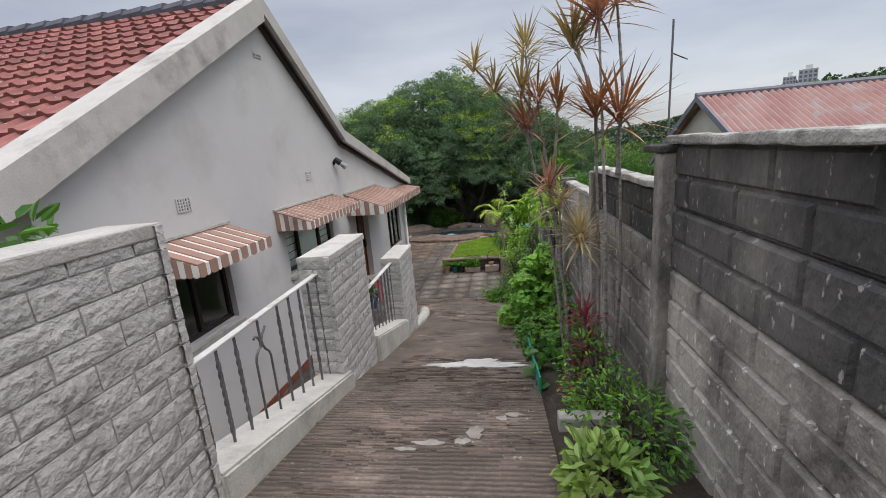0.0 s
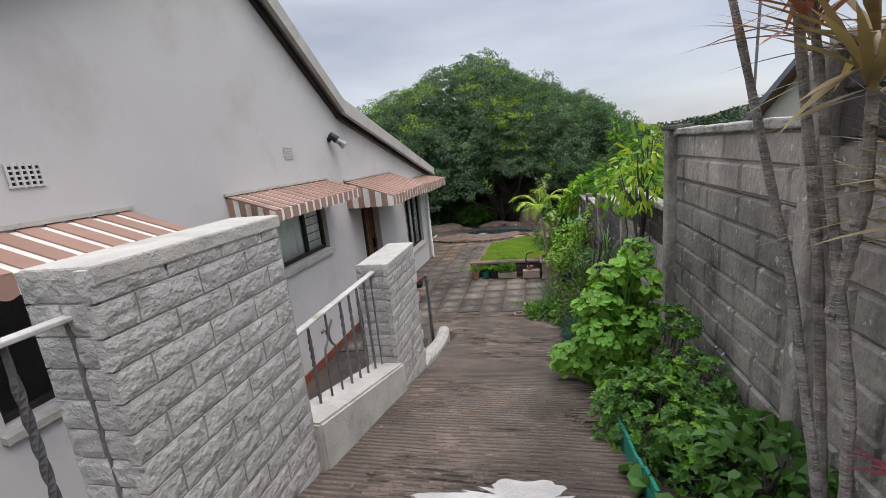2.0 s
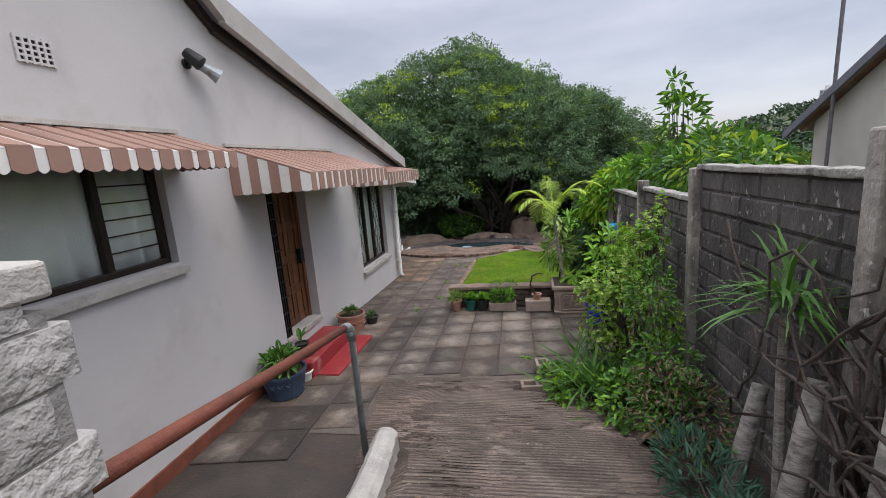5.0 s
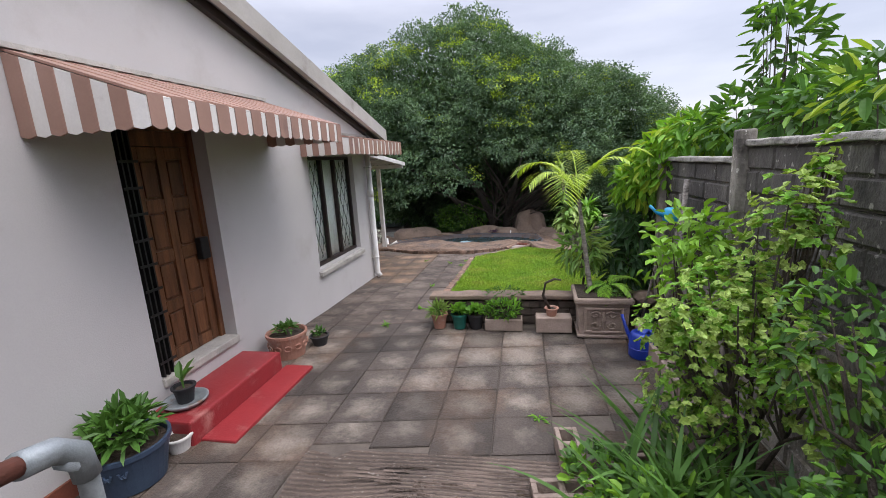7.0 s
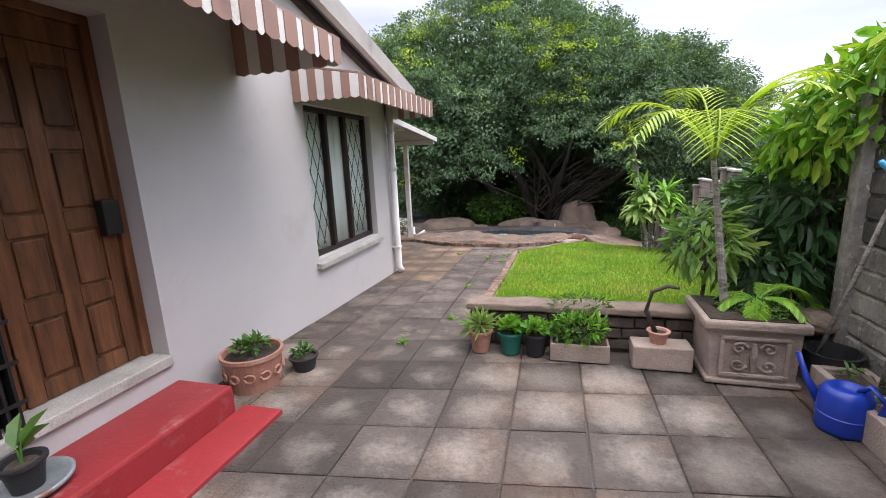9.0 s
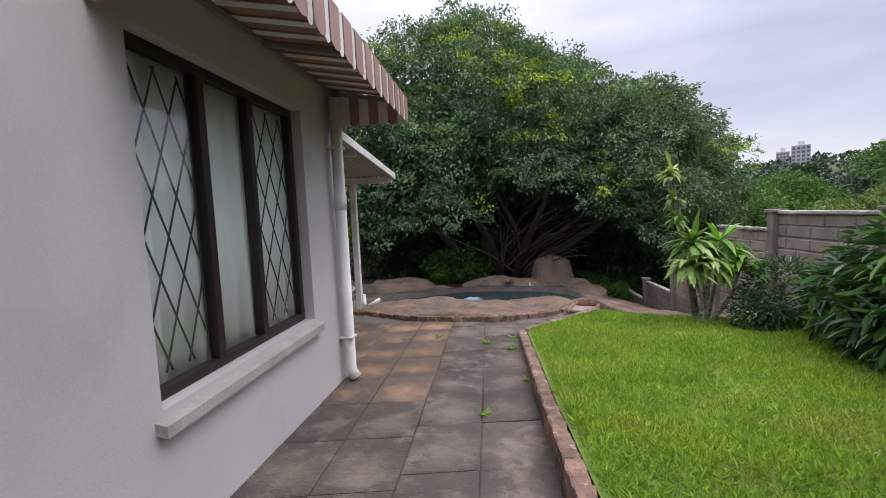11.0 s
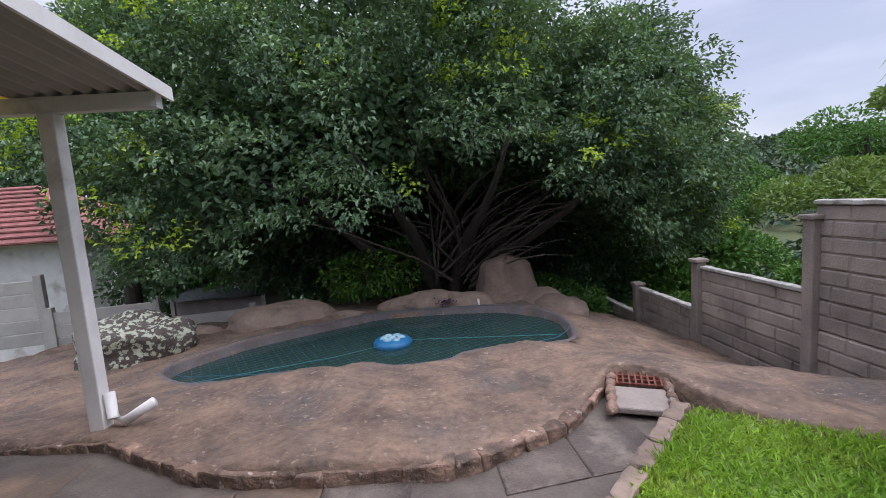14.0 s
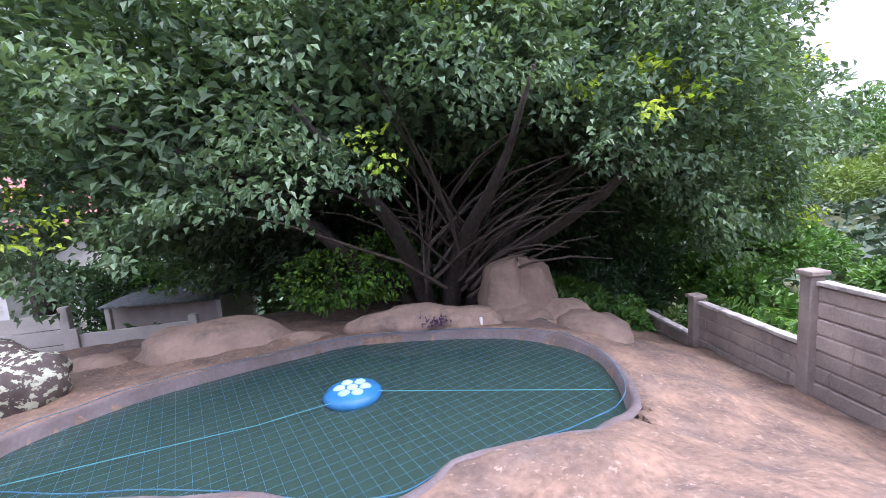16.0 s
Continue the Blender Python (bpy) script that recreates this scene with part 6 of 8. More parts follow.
# ---- plants ----
def bush(name, label, lumps, count, L, W, material, seed, droop=-0.1, twig=True, base=None, extra=None, extra_share=0.0, shell=0.35, category="shrub", spread=0.55, whorl=1):
    """A shrub: woody stems to each lump, and leaves, single or in whorls, through its outer shell."""
    rng_ = np.random.default_rng(seed)
    t = thing(name, label, category)
    vol = np.array([l[1][0] * l[1][1] + l[1][1] * l[1][2] + l[1][0] * l[1][2] for l in lumps])
    P, D, N = [], [], []
    for (c, r), v in zip(lumps, vol / vol.sum()):
        m = max(4, int(count * v))
        d = rand_dirs(m, rng_)
        k = (1 - shell * rng_.random(m) ** 1.5)[:, None] * (1 + 0.18 * np.array([noise.noise(Vector(q) * 3 + Vector((seed, 0, 0))) for q in d]))[:, None]
        P.append(np.array(c) + d * np.array(r) * k)
        D.append(d + rng_.normal(size=(m, 3)) * spread + np.array((0, 0, droop)))
        N.append(d * 0.5 + np.array((0, 0, 0.9)) + rng_.normal(size=(m, 3)) * 0.35)
    P, D, N = np.concatenate(P), np.concatenate(D), np.concatenate(N)
    pick = rng_.random(len(P)) < extra_share
    if whorl > 1:
        axis = unit(D * 0.6 + np.array((0, 0, 0.7)))
        side = unit(np.cross(axis, rng_.normal(size=axis.shape)))
        other = np.cross(axis, side)
        turn = [2 * math.pi * k / whorl for k in range(whorl)]
        D = np.concatenate([side * math.cos(a) + other * math.sin(a) + axis * 0.45 for a in turn])
        N = np.concatenate([axis] * whorl) + rng_.normal(size=D.shape) * 0.15
        P, pick = np.concatenate([P] * whorl), np.concatenate([pick] * whorl)
    fol = None
    for s, mm in ((~pick, material), (pick, extra)):
        k = int(s.sum())
        if k:
            o = leaves("foliage" if fol is None else "young_foliage", P[s], D[s], N[s], rng_.uniform(L[0], L[1], k), rng_.uniform(W[0], W[1], k), mm, t if fol is None else fol, oval=True)
            fol = fol or o
    if twig:
        bm = bmesh.new()
        b = Vector(base) if base else Vector((lumps[0][0][0], lumps[0][0][1], min(c[2] - r[2] for c, r in lumps)))
        for c, r in lumps:
            c = Vector(c)
            tube(bm, [b, b.lerp(c, 0.5) + Vector((0.04, 0.03, 0.02)), c], [0.018, 0.013, 0.006], 6)
            for k in range(7):
                q = c + Vector(rand_dirs(1, rng_)[0]) * 0.75 * min(r)
                tube(bm, [b.lerp(c, 0.6), b.lerp(q, 0.75), q], [0.009, 0.006, 0.003], 5)
        part("stem", bm, M_VINE, t)
    return t


def round_leaf_bush(name, label, lumps, count, size, material, seed):
    """A shrub of broad scalloped leaves."""
    rng_ = np.random.default_rng(seed)
    t = thing(name, label, "shrub")
    V, F = [], []
    K = 9
    vol = np.array([l[1][0] * l[1][1] + l[1][1] * l[1][2] for l in lumps])
    for (c, r), v in zip(lumps, vol / vol.sum()):
        for _ in range(int(count * v)):
            d = rand_dirs(1, rng_)[0]
            p = np.array(c) + d * np.array(r) * (1 - 0.25 * rng_.random() ** 2)
            nrm = unit((d * 0.75 + np.array((-0.1, -0.1, 0.75)) + rng_.normal(size=3) * 0.25)[None])[0]
            u = unit(np.cross(nrm, rng_.normal(size=3))[None])[0]
            w = np.cross(nrm, u)
            s = size * rng_.uniform(0.6, 1.15) / 2
            b0 = len(V)
            V.append((p - nrm * s * 0.18).tolist())
            for i in range(K * 2):
                a = 2 * math.pi * i / (K * 2) * 0.94 + 0.19
                q = s * (1.0 if i % 2 else 0.86) * (1 + 0.06 * rng_.normal())
                V.append((p + q * (math.cos(a) * u + math.sin(a) * w) + nrm * s * 0.12 * math.cos(3 * a)).tolist())
            for i in range(K * 2 - 1):
                F.append((b0, b0 + 1 + i, b0 + 2 + i))
    raw("foliage", V, F, material, t)
    bm = bmesh.new()
    base_ = Vector((lumps[0][0][0], lumps[0][0][1], min(c[2] - r[2] for c, r in lumps) - 0.1))
    for c, r in lumps:
        for k in range(6):
            q = Vector(c) + Vector(rand_dirs(1, rng_)[0]) * 0.8 * min(r)
            tube(bm, [base_, base_.lerp(q, 0.5) + Vector((0.03, 0, 0.05)), q], [0.016, 0.011, 0.005], 6)
    part("stem", bm, M_MID, t)
    return t


def rosette(name, heads, label, category, stem_r=0.025, blade=(0.42, 0.018), n=55, mats=(M_ORANGE,), seed=0, droop=0.7, bend=0.06):
    """Cane plant: bare ringed stems, each with a head of sword leaves."""
    rng_ = np.random.default_rng(seed)
    t = thing(name, label, category)
    for h, (foot, head, size, mi) in enumerate(heads):
        foot, head = Vector(foot), Vector(head)
        mid = foot.lerp(head, 0.5) + Vector((rng_.uniform(0.0, bend), rng_.uniform(-bend, bend * 0.5), 0))
        bm = bmesh.new()
        pts = [foot, foot.lerp(mid, 0.5), mid, mid.lerp(head, 0.6), head]
        fine_, rad = [], []
        for a, b in zip(pts, pts[1:]):
            for k in range(8):
                fine_.append(a.lerp(b, k / 8))
        fine_.append(head)
        for k in range(len(fine_)):
            f = k / (len(fine_) - 1)
            rad.append(stem_r * (1 - 0.45 * f) * (1.12 if k % 2 else 0.94))
        tube(bm, fine_, rad, 8)
        st = part("stem", bm, M_STEM, t)
        d = rand_dirs(n, rng_)
        d[:, 2] = np.abs(d[:, 2]) * 0.9 + rng_.uniform(-0.35, 0.4, n)
        P = np.array(head) + d * 0.02 + np.stack([np.zeros(n), np.zeros(n), rng_.uniform(-0.08, 0.05, n)], 1)
        blades("leaf_head", P, d, blade[0] * size * rng_.uniform(0.75, 1.1, n), blade[1], droop * rng_.uniform(0.3, 1.2, n), mats[mi], t)
    return t


def frond_palm(name, label, foot, crown_at, fronds, length, material, seed, trunk_r=0.05, rise=0.0):
    rng_ = np.random.default_rng(seed)
    t = thing(name, label, "palm")
    foot, top = Vector(foot), Vector(crown_at)
    if (top - foot).length > 0.15:
        bm = bmesh.new()
        pts = [foot.lerp(top, k / 14) for k in range(15)]
        tube(bm, pts, [trunk_r * (1 - 0.35 * k / 14) * (1.1 if k % 2 else 0.95) for k in range(15)], 10)
        part("trunk", bm, M_STEM, t)
    for k in range(fronds):
        a = 2 * math.pi * k / fronds + rng_.uniform(-0.3, 0.3)
        up = rng_.uniform(0.55, 1.3) + rise * rng_.random()
        d = Vector((math.cos(a), math.sin(a), up)).normalized()
        ln = length * rng_.uniform(0.8, 1.1)
        pts, p, dd = [], top.copy(), d.copy()
        for s in range(15):
            pts.append(p.copy())
            dd = (dd - Vector((0, 0, 0.09 + 0.012 * s))).normalized()
            p = p + dd * ln / 14
        bm = bmesh.new()
        tube(bm, pts, [0.012 * (1 - s / 16) for s in range(15)], 5)
        rib = part("frond", bm, material, t)
        P, D = [], []
        for s in range(2, 15):
            for f in (0, 0.5):
                i = min(s, 13)
                q = pts[i].lerp(pts[i + 1], f)
                tang = (pts[i + 1] - pts[i]).normalized()
                sd = tang.cross(Vector((0, 0, 1))).normalized()
                for sg in (-1, 1):
                    P.append(q)
                    D.append(tang * 0.75 + sd * sg * 0.9 + Vector((0, 0, 0.25)))
        m = len(P)
        fl_ = np.array([ln * 0.26 * (0.45 + math.sin(math.pi * min(1, (j // 4 + 1) / 13)) * 0.7) for j in range(m)])
        blades("frond_leaf", [tuple(q) for q in P], [tuple(q) for q in D], fl_, 0.022, 0.6, material, rib, segs=3)
    return t


# cane plants in the bed
CB = lambda x, y: (x, y, ramp_z(y) - 0.05)
DRAGON = (M_ORANGE, M_PINK, M_STRAW, M_RED)
LEAN, FORK = CB(0.46, 3.08), (0.26, 3.46, 3.86)
rosette("dragon_tree", [(LEAN, (0.22, 3.5, 4.0), 0.8, 1), (FORK, (0.2, 3.5, 4.24), 0.75, 2), (FORK, (0.0, 3.55, 4.29), 0.5, 2), (FORK, (-0.15, 3.6, 4.47), 0.45, 2), (FORK, (0.25, 3.6, 4.55), 0.6, 2)], "leaning branched dragon tree with straw and pink spiky heads", "dragon tree", stem_r=0.013, mats=DRAGON, seed=1, n=60, droop=0.45, bend=0.12)
rosette("dragon_tree", [(CB(0.5, 3.2), (0.36, 3.27, 3.55), 0.6, 1), ((0.43, 3.24, 2.9), (0.43, 3.2, 3.42), 0.6, 2), (CB(0.54, 3.3), (0.31, 3.4, 4.17), 0.62, 0), ((0.4, 3.36, 3.5), (0.45, 3.35, 4.12), 0.6, 0)], "slender dragon trees with small orange heads", "dragon tree", stem_r=0.014, mats=DRAGON, seed=6, n=55, droop=0.45)
rosette("dragon_tree", [(CB(0.66, 3.05), (0.65, 3.05, 4.03), 0.9, 0), (CB(0.76, 3.0), (0.79, 3.0, 3.98), 1.05, 0), ((0.66, 3.05, 3.7), (0.54, 3.2, 4.5), 0.7, 2), (CB(0.72, 3.0), (0.66, 3.0, 4.6), 0.85, 1), ((0.78, 3.0, 3.6), (0.8, 3.15, 4.75), 0.8, 0)], "group of tall dragon trees with rust-orange spiky crowns", "dragon tree", stem_r=0.0135, mats=DRAGON, seed=2, n=80, droop=0.35)
rosette("dragon_tree", [(CB(0.58, 3.12), (0.556, 3.12, 3.17), 0.72, 2)], "low dragon tree with a straw-coloured spiky head", "dragon tree", stem_r=0.014, mats=DRAGON, seed=3, n=110, droop=0.45)
rosette("red_cordyline", [(CB(0.62, 3.1), (0.58, 3.05, 2.56), 0.5, 3), (CB(0.6, 3.1), (0.615, 3.05, 2.38), 0.5, 3), (CB(0.56, 3.08), (0.56, 3.05, 2.2), 0.42, 3), (CB(0.47, 2.9), (0.47, 2.9, 2.06), 0.28, 3)], "dark red cordyline between the dragon tree stems", "cordyline", stem_r=0.013, mats=DRAGON, seed=4, n=46, droop=0.5)
# shrubs beside the ramp
bush("shrub", "low lime-green shrub with small leaves at the fence foot", [((0.62, 2.35, 2.25), (0.28, 0.35, 0.22)), ((0.55, 2.75, 2.3), (0.22, 0.25, 0.3)), ((0.68, 2.05, 2.35), (0.2, 0.3, 0.22))], 1500, (0.028, 0.05), (0.014, 0.022), M_MID, 21, extra=M_LIME, extra_share=0.35)
bush("shrub", "pale variegated leafy plant at the ramp edge", [((0.42, 1.75, 2.3), (0.18, 0.25, 0.16))], 380, (0.06, 0.1), (0.03, 0.05), M_VARIEG, 22)
bush("succulent", "clump of round grey-green succulent leaves at the ramp edge", [((0.38, 3.5, 1.9), (0.15, 0.3, 0.12)), ((0.36, 4.0, 1.78), (0.12, 0.25, 0.12))], 60, (0.1, 0.16), (0.09, 0.13), M_MID, 23, twig=False, category="succulent")
bush("shrub", "dense dark green jade shrub with fleshy leaves", [((0.42, 4.65, 1.72), (0.32, 0.38, 0.24)), ((0.6, 4.25, 1.76), (0.28, 0.32, 0.22)), ((0.68, 4.75, 1.85), (0.2, 0.3, 0.2)), ((0.7, 5.1, 2.1), (0.12, 0.18, 0.1))], 1100, (0.026, 0.042), (0.016, 0.026), M_MID, 24, extra=M_LIME, extra_share=0.3, droop=0.2, whorl=5)
bush("creeper", "broad-leaved green creeper on the soil under the fence", [((0.7, 3.95, 1.9), (0.2, 0.35, 0.18))], 300, (0.05, 0.085), (0.04, 0.065), M_MID, 25, category="creeper")
gb_ = random.Random(17)
clumps = [((0.3, 5.55, 1.7), (0.26, 0.28, 0.28)), ((0.36, 5.6, 2.05), (0.2, 0.22, 0.24))]
for k in range(17):
    f = k / 16
    a, w = k * 2.4, 0.40 * (1 - 0.72 * f)
    q = gb_.uniform(0.1, 0.17)
    clumps.append(((0.32 + w * math.cos(a) + 0.14 * f, 5.55 + w * math.sin(a), 1.42 + 0.95 * f + gb_.uniform(-0.06, 0.06)), (q, q, q * 0.9)))
round_leaf_bush("geranium", "bushy bright lime-green geranium with broad scalloped leaves", clumps, 1350, 0.092, M_LIME, 31)
# dry vine on the fence
vine = thing("dry_vine", "tangle of bare dark woody vine climbing the fence", "vine")
vr = np.random.default_rng(41)
for k in range(64):
    a = Vector((0.76, vr.uniform(6.1, 7.6), vr.uniform(0.95, 1.3)))
    pts = [a]
    d = Vector((vr.uniform(-0.15, 0.02), vr.uniform(-0.5, 0.5), 1)).normalized()
    for s in range(int(vr.integers(8, 15))):
        d = (d + Vector((vr.normal() * 0.16, vr.normal() * 0.7, vr.normal() * 0.5 - 0.03))).normalized()
        q = pts[-1] + d * 0.14
        q.x = min(max(q.x, 0.5), 0.83)
        q.z = min(q.z, 2.5)
        pts.append(q)
    part("stem", tube(bmesh.new(), pts, [0.012 * vr.uniform(0.5, 1.0) * (1 - 0.7 * s / len(pts)) + 0.003 for s in range(len(pts))], 6), M_VINE, vine, smooth=True)
bush("climber", "drooping yellow-green climber leaves over the fence top", [((0.72, 6.3, 2.95), (0.22, 0.3, 0.28)), ((0.68, 6.85, 2.8), (0.24, 0.35, 0.25)), ((0.8, 6.3, 3.2), (0.12, 0.12, 0.16))], 230, (0.08, 0.14), (0.032, 0.055), M_LIME, 42, droop=-0.8, extra=M_YOUNG, extra_share=0.45, base=(0.78, 6.5, 2.2), category="climber")
# lower bed
bush("groundcover", "low blue-green succulent groundcover at the ramp edge", [((0.3, 7.0, 0.98), (0.2, 0.5, 0.16)), ((0.32, 7.8, 0.8), (0.2, 0.5, 0.16))], 900, (0.07, 0.12), (0.014, 0.022), surf("blue_green_leaf", (0.07, 0.15, 0.10), (0.05, 0.11, 0.075), island=True, bump=0, trans=0.2), 51, droop=0.5, category="groundcover")
bush("shrub", "dry reddish-brown twiggy shrub in the bed", [((0.42, 8.5, 0.85), (0.32, 0.5, 0.25))], 1000, (0.03, 0.05), (0.014, 0.02), M_DRY, 52, extra=M_MID, extra_share=0.45)
for k, (yy, ln) in enumerate(((7.1, 0.75), (7.55, 0.7), (8.0, 0.55))):
    bm = bmesh.new()
    tube(bm, [(0.45, yy - 0.1, ramp_z(yy) - 0.05), (0.6, yy + 0.05, ramp_z(yy) + ln * 0.5), (0.74, yy + 0.2, ramp_z(yy) + ln)], [0.06, 0.05, 0.045], 10)
    tagged(mesh_ob("log", bm, M_STEM, smooth=True), "dry grey tree stump leaning against the fence", "log")
sp = thing("spider_plant", "tuft of dark strappy leaves growing high on the fence", "spider plant")
n_bl = 70
sr = np.random.default_rng(53)
blades("foliage", np.tile((0.72, 7.98, 1.78), (n_bl, 1)) + sr.normal(size=(n_bl, 3)) * 0.04, rand_dirs(n_bl, sr) * np.array((0.8, 0.8, 0.3)) + np.array((-0.15, 0, 0.55)), sr.uniform(0.3, 0.55, n_bl), 0.022, 1.2, M_MID, sp)
part("stem", tube(bmesh.new(), [(0.62, 7.75, ramp_z(7.7)), (0.7, 7.95, 1.4), (0.72, 7.98, 1.78)], [0.03, 0.025, 0.03], 8), M_STEM, sp)
bush("shrub", "leafy green shrub with lime tips beside the fence", [((0.5, 9.1, 0.85), (0.26, 0.3, 0.3)), ((0.5, 9.5, 1.35), (0.2, 0.25, 0.3))], 750, (0.04, 0.07), (0.02, 0.035), M_MID, 54, extra=M_LIME, extra_share=0.3)
bush("shrub", "open light-green shrub of small round leaves on dark twigs", [((0.62, 10.05, 1.75), (0.22, 0.25, 0.3)), ((0.35, 10.1, 1.25), (0.35, 0.4, 0.3)), ((0.62, 10.35, 1.3), (0.2, 0.3, 0.3)), ((0.15, 10.2, 1.15), (0.22, 0.25, 0.2)), ((0.62, 9.75, 1.05), (0.25, 0.35, 0.3)), ((0.3, 10.2, 0.75), (0.35, 0.35, 0.3)), ((0.75, 10.1, 2.05), (0.08, 0.1, 0.15))], 1750, (0.022, 0.038), (0.018, 0.029), M_PALE, 55, extra=M_LIME, extra_share=0.4, droop=0.1, base=(0.5, 10.1, 0.1), shell=0.85, whorl=5)
bush("citrus_bush", "young bush with glossy bright green oval leaves", [((0.5, 11.0, 1.55), (0.28, 0.3, 0.2)), ((0.35, 10.85, 1.35), (0.2, 0.2, 0.2)), ((0.65, 11.2, 1.3), (0.2, 0.3, 0.3))], 360, (0.07, 0.12), (0.035, 0.055), M_LIME, 56, droop=-0.15, base=(0.55, 11.0, 0.1), shell=0.7)
lily = thing("lily_clump", "clump of long arching green strap leaves", "lily")
n_bl = 150
P = np.stack([sr.normal(0.15, 0.18, n_bl), sr.normal(9.85, 0.22, n_bl), np.full(n_bl, 0.2)], 1)
blades("foliage", P, rand_dirs(n_bl, sr) * np.array((0.7, 0.7, 0.3)) + np.array((-0.12, 0, 1.0)), sr.uniform(0.45, 0.85, n_bl), 0.03, sr.uniform(0.5, 1.6, n_bl), M_MID, lily, segs=6)
bush("groundcover", "leafy green groundcover spilling over the bed edge", [((-0.05, 9.75, 0.3), (0.35, 0.35, 0.15)), ((0.3, 9.2, 0.5), (0.3, 0.4, 0.2)), ((-0.25, 10.1, 0.22), (0.22, 0.25, 0.12)), ((0.55, 9.3, 0.55), (0.3, 0.3, 0.25))], 1700, (0.05, 0.09), (0.03, 0.05), M_MID, 57, extra=M_LIME, extra_share=0.35, category="groundcover")
agv = thing("aloe", "blue-green spiky aloe rosette in the bed", "aloe")
blades("foliage", np.tile((0.45, 9.55, 0.45), (40, 1)), rand_dirs(40, sr) * np.array((1, 1, 0.4)) + np.array((0, 0, 0.5)), sr.uniform(0.2, 0.35, 40), 0.035, 0.3, M_DEEP, agv)
# behind and at the end of the fence
bush("mango_bush", "large leafy bush with drooping lime-green leaves at the fence end", [((1.0, 13.2, 1.95), (0.4, 0.45, 0.4)), ((0.75, 13.3, 1.75), (0.3, 0.35, 0.3)), ((1.15, 12.9, 2.25), (0.35, 0.4, 0.25))], 1100, (0.12, 0.2), (0.04, 0.06), M_LIME, 61, droop=-0.7, extra=M_YOUNG, extra_share=0.2, base=(1.05, 13.3, 0.2))
bush("dark_bush", "dark glossy long-leaved bush under the climber", [((0.85, 13.5, 1.2), (0.35, 0.4, 0.45)), ((0.7, 13.45, 0.75), (0.35, 0.35, 0.35)), ((1.2, 13.6, 1.3), (0.35, 0.4, 0.5))], 900, (0.16, 0.26), (0.04, 0.065), M_DEEP, 62, droop=-0.6)
bush("tall_shrub", "tall leafy shrub rising behind the fence", [((1.75, 12.5, 2.95), (0.25, 0.3, 0.45)), ((1.5, 12.3, 2.35), (0.45, 0.5, 0.3)), ((2.1, 11.9, 2.45), (0.5, 0.6, 0.35)), ((1.45, 11.4, 2.3), (0.35, 0.5, 0.25)), ((2.3, 12.8, 2.0), (0.6, 0.6, 0.8)), ((1.7, 12.6, 3.4), (0.14, 0.18, 0.25))], 1700, (0.12, 0.2), (0.04, 0.065), M_MID, 63, droop=-0.25, extra=M_LIME, extra_share=0.22, base=(1.8, 12.4, -1.5))
bush("tall_shrub", "leafy shrub with lime leaves showing over the fence", [((1.4, 9.9, 2.35), (0.3, 0.5, 0.25)), ((1.5, 10.7, 2.4), (0.35, 0.5, 0.3))], 420, (0.10, 0.17), (0.035, 0.06), M_MID, 64, droop=-0.3, extra=M_YOUNG, extra_share=0.3, base=(1.5, 10.4, -1.0))
bush("croton_bush", "big dark green long-leaved bush at the lawn edge", [((1.35, 15.6, 0.75), (0.5, 0.7, 0.55)), ((1.45, 15.1, 1.15), (0.4, 0.6, 0.45)), ((1.3, 16.2, 0.5), (0.4, 0.5, 0.4)), ((1.5, 14.4, 1.0), (0.4, 0.6, 0.7)), ((1.2, 15.6, 0.4), (0.4, 0.6, 0.35))], 2600, (0.16, 0.27), (0.04, 0.065), M_DEEP, 65, droop=-0.45, extra=M_MID, extra_share=0.3)
rosette("corn_plant", [((0.5, 17.7, -0.1), (0.17, 17.75, 1.86), 0.62, 0), ((0.45, 17.7, -0.1), (0.2, 17.75, 1.5), 0.5, 0), ((0.45, 17.7, -0.1), (0.24, 17.72, 1.25), 0.55, 0)], "tall dragon plant with small drooping yellow-edged tufts", "corn plant", stem_r=0.03, blade=(0.40, 0.05), mats=(M_VARIEG,), seed=71, n=34, droop=1.9)
rosette("corn_plant", [((0.5, 17.6, -0.1), (0.36, 17.55, 0.95), 1.0, 0), ((0.6, 17.7, -0.1), (0.72, 17.65, 0.92), 1.05, 1), ((0.45, 17.5, -0.1), (0.25, 17.4, 0.68), 0.9, 0), ((0.6, 17.6, -0.1), (0.9, 17.5, 0.66), 0.95, 1), ((0.5, 17.6, -0.1), (0.52, 17.45, 0.72), 0.9, 0)], "clump of variegated corn plants with broad drooping leaves", "corn plant", stem_r=0.03, blade=(0.42, 0.085), mats=(M_VARIEG, M_LIME), seed=72, n=50, droop=2.2)
bush("shrub", "dark rounded shrub beside the corn plants", [((1.25, 17.3, 0.35), (0.4, 0.45, 0.4)), ((0.95, 17.2, 0.15), (0.3, 0.3, 0.25))], 1800, (0.06, 0.1), (0.02, 0.03), M_DEEP, 73)

# ---- planted tub and pots ----
tub = thing("planter_tub", "square weathered stone planter with carved scroll panel", "planter", at=(-0.08, 12.56, 0.055), rz=-2)
body = bmesh.new()
prism(body, [(0.02, 0.0), (0.54, 0.0), (0.56, 0.4), (0.0, 0.4)], "y", 0.02, 0.54)
part("body", body, M_TUB, tub)
part("rim", boxes(((-0.04, -0.02, 0.4), (0.60, 0.58, 0.47)), bevel=0.02), M_TUB, tub, "moulded rim")
part("plinth", boxes(((-0.01, -0.01, 0), (0.57, 0.57, 0.035)), bevel=0.01), M_TUB, tub)
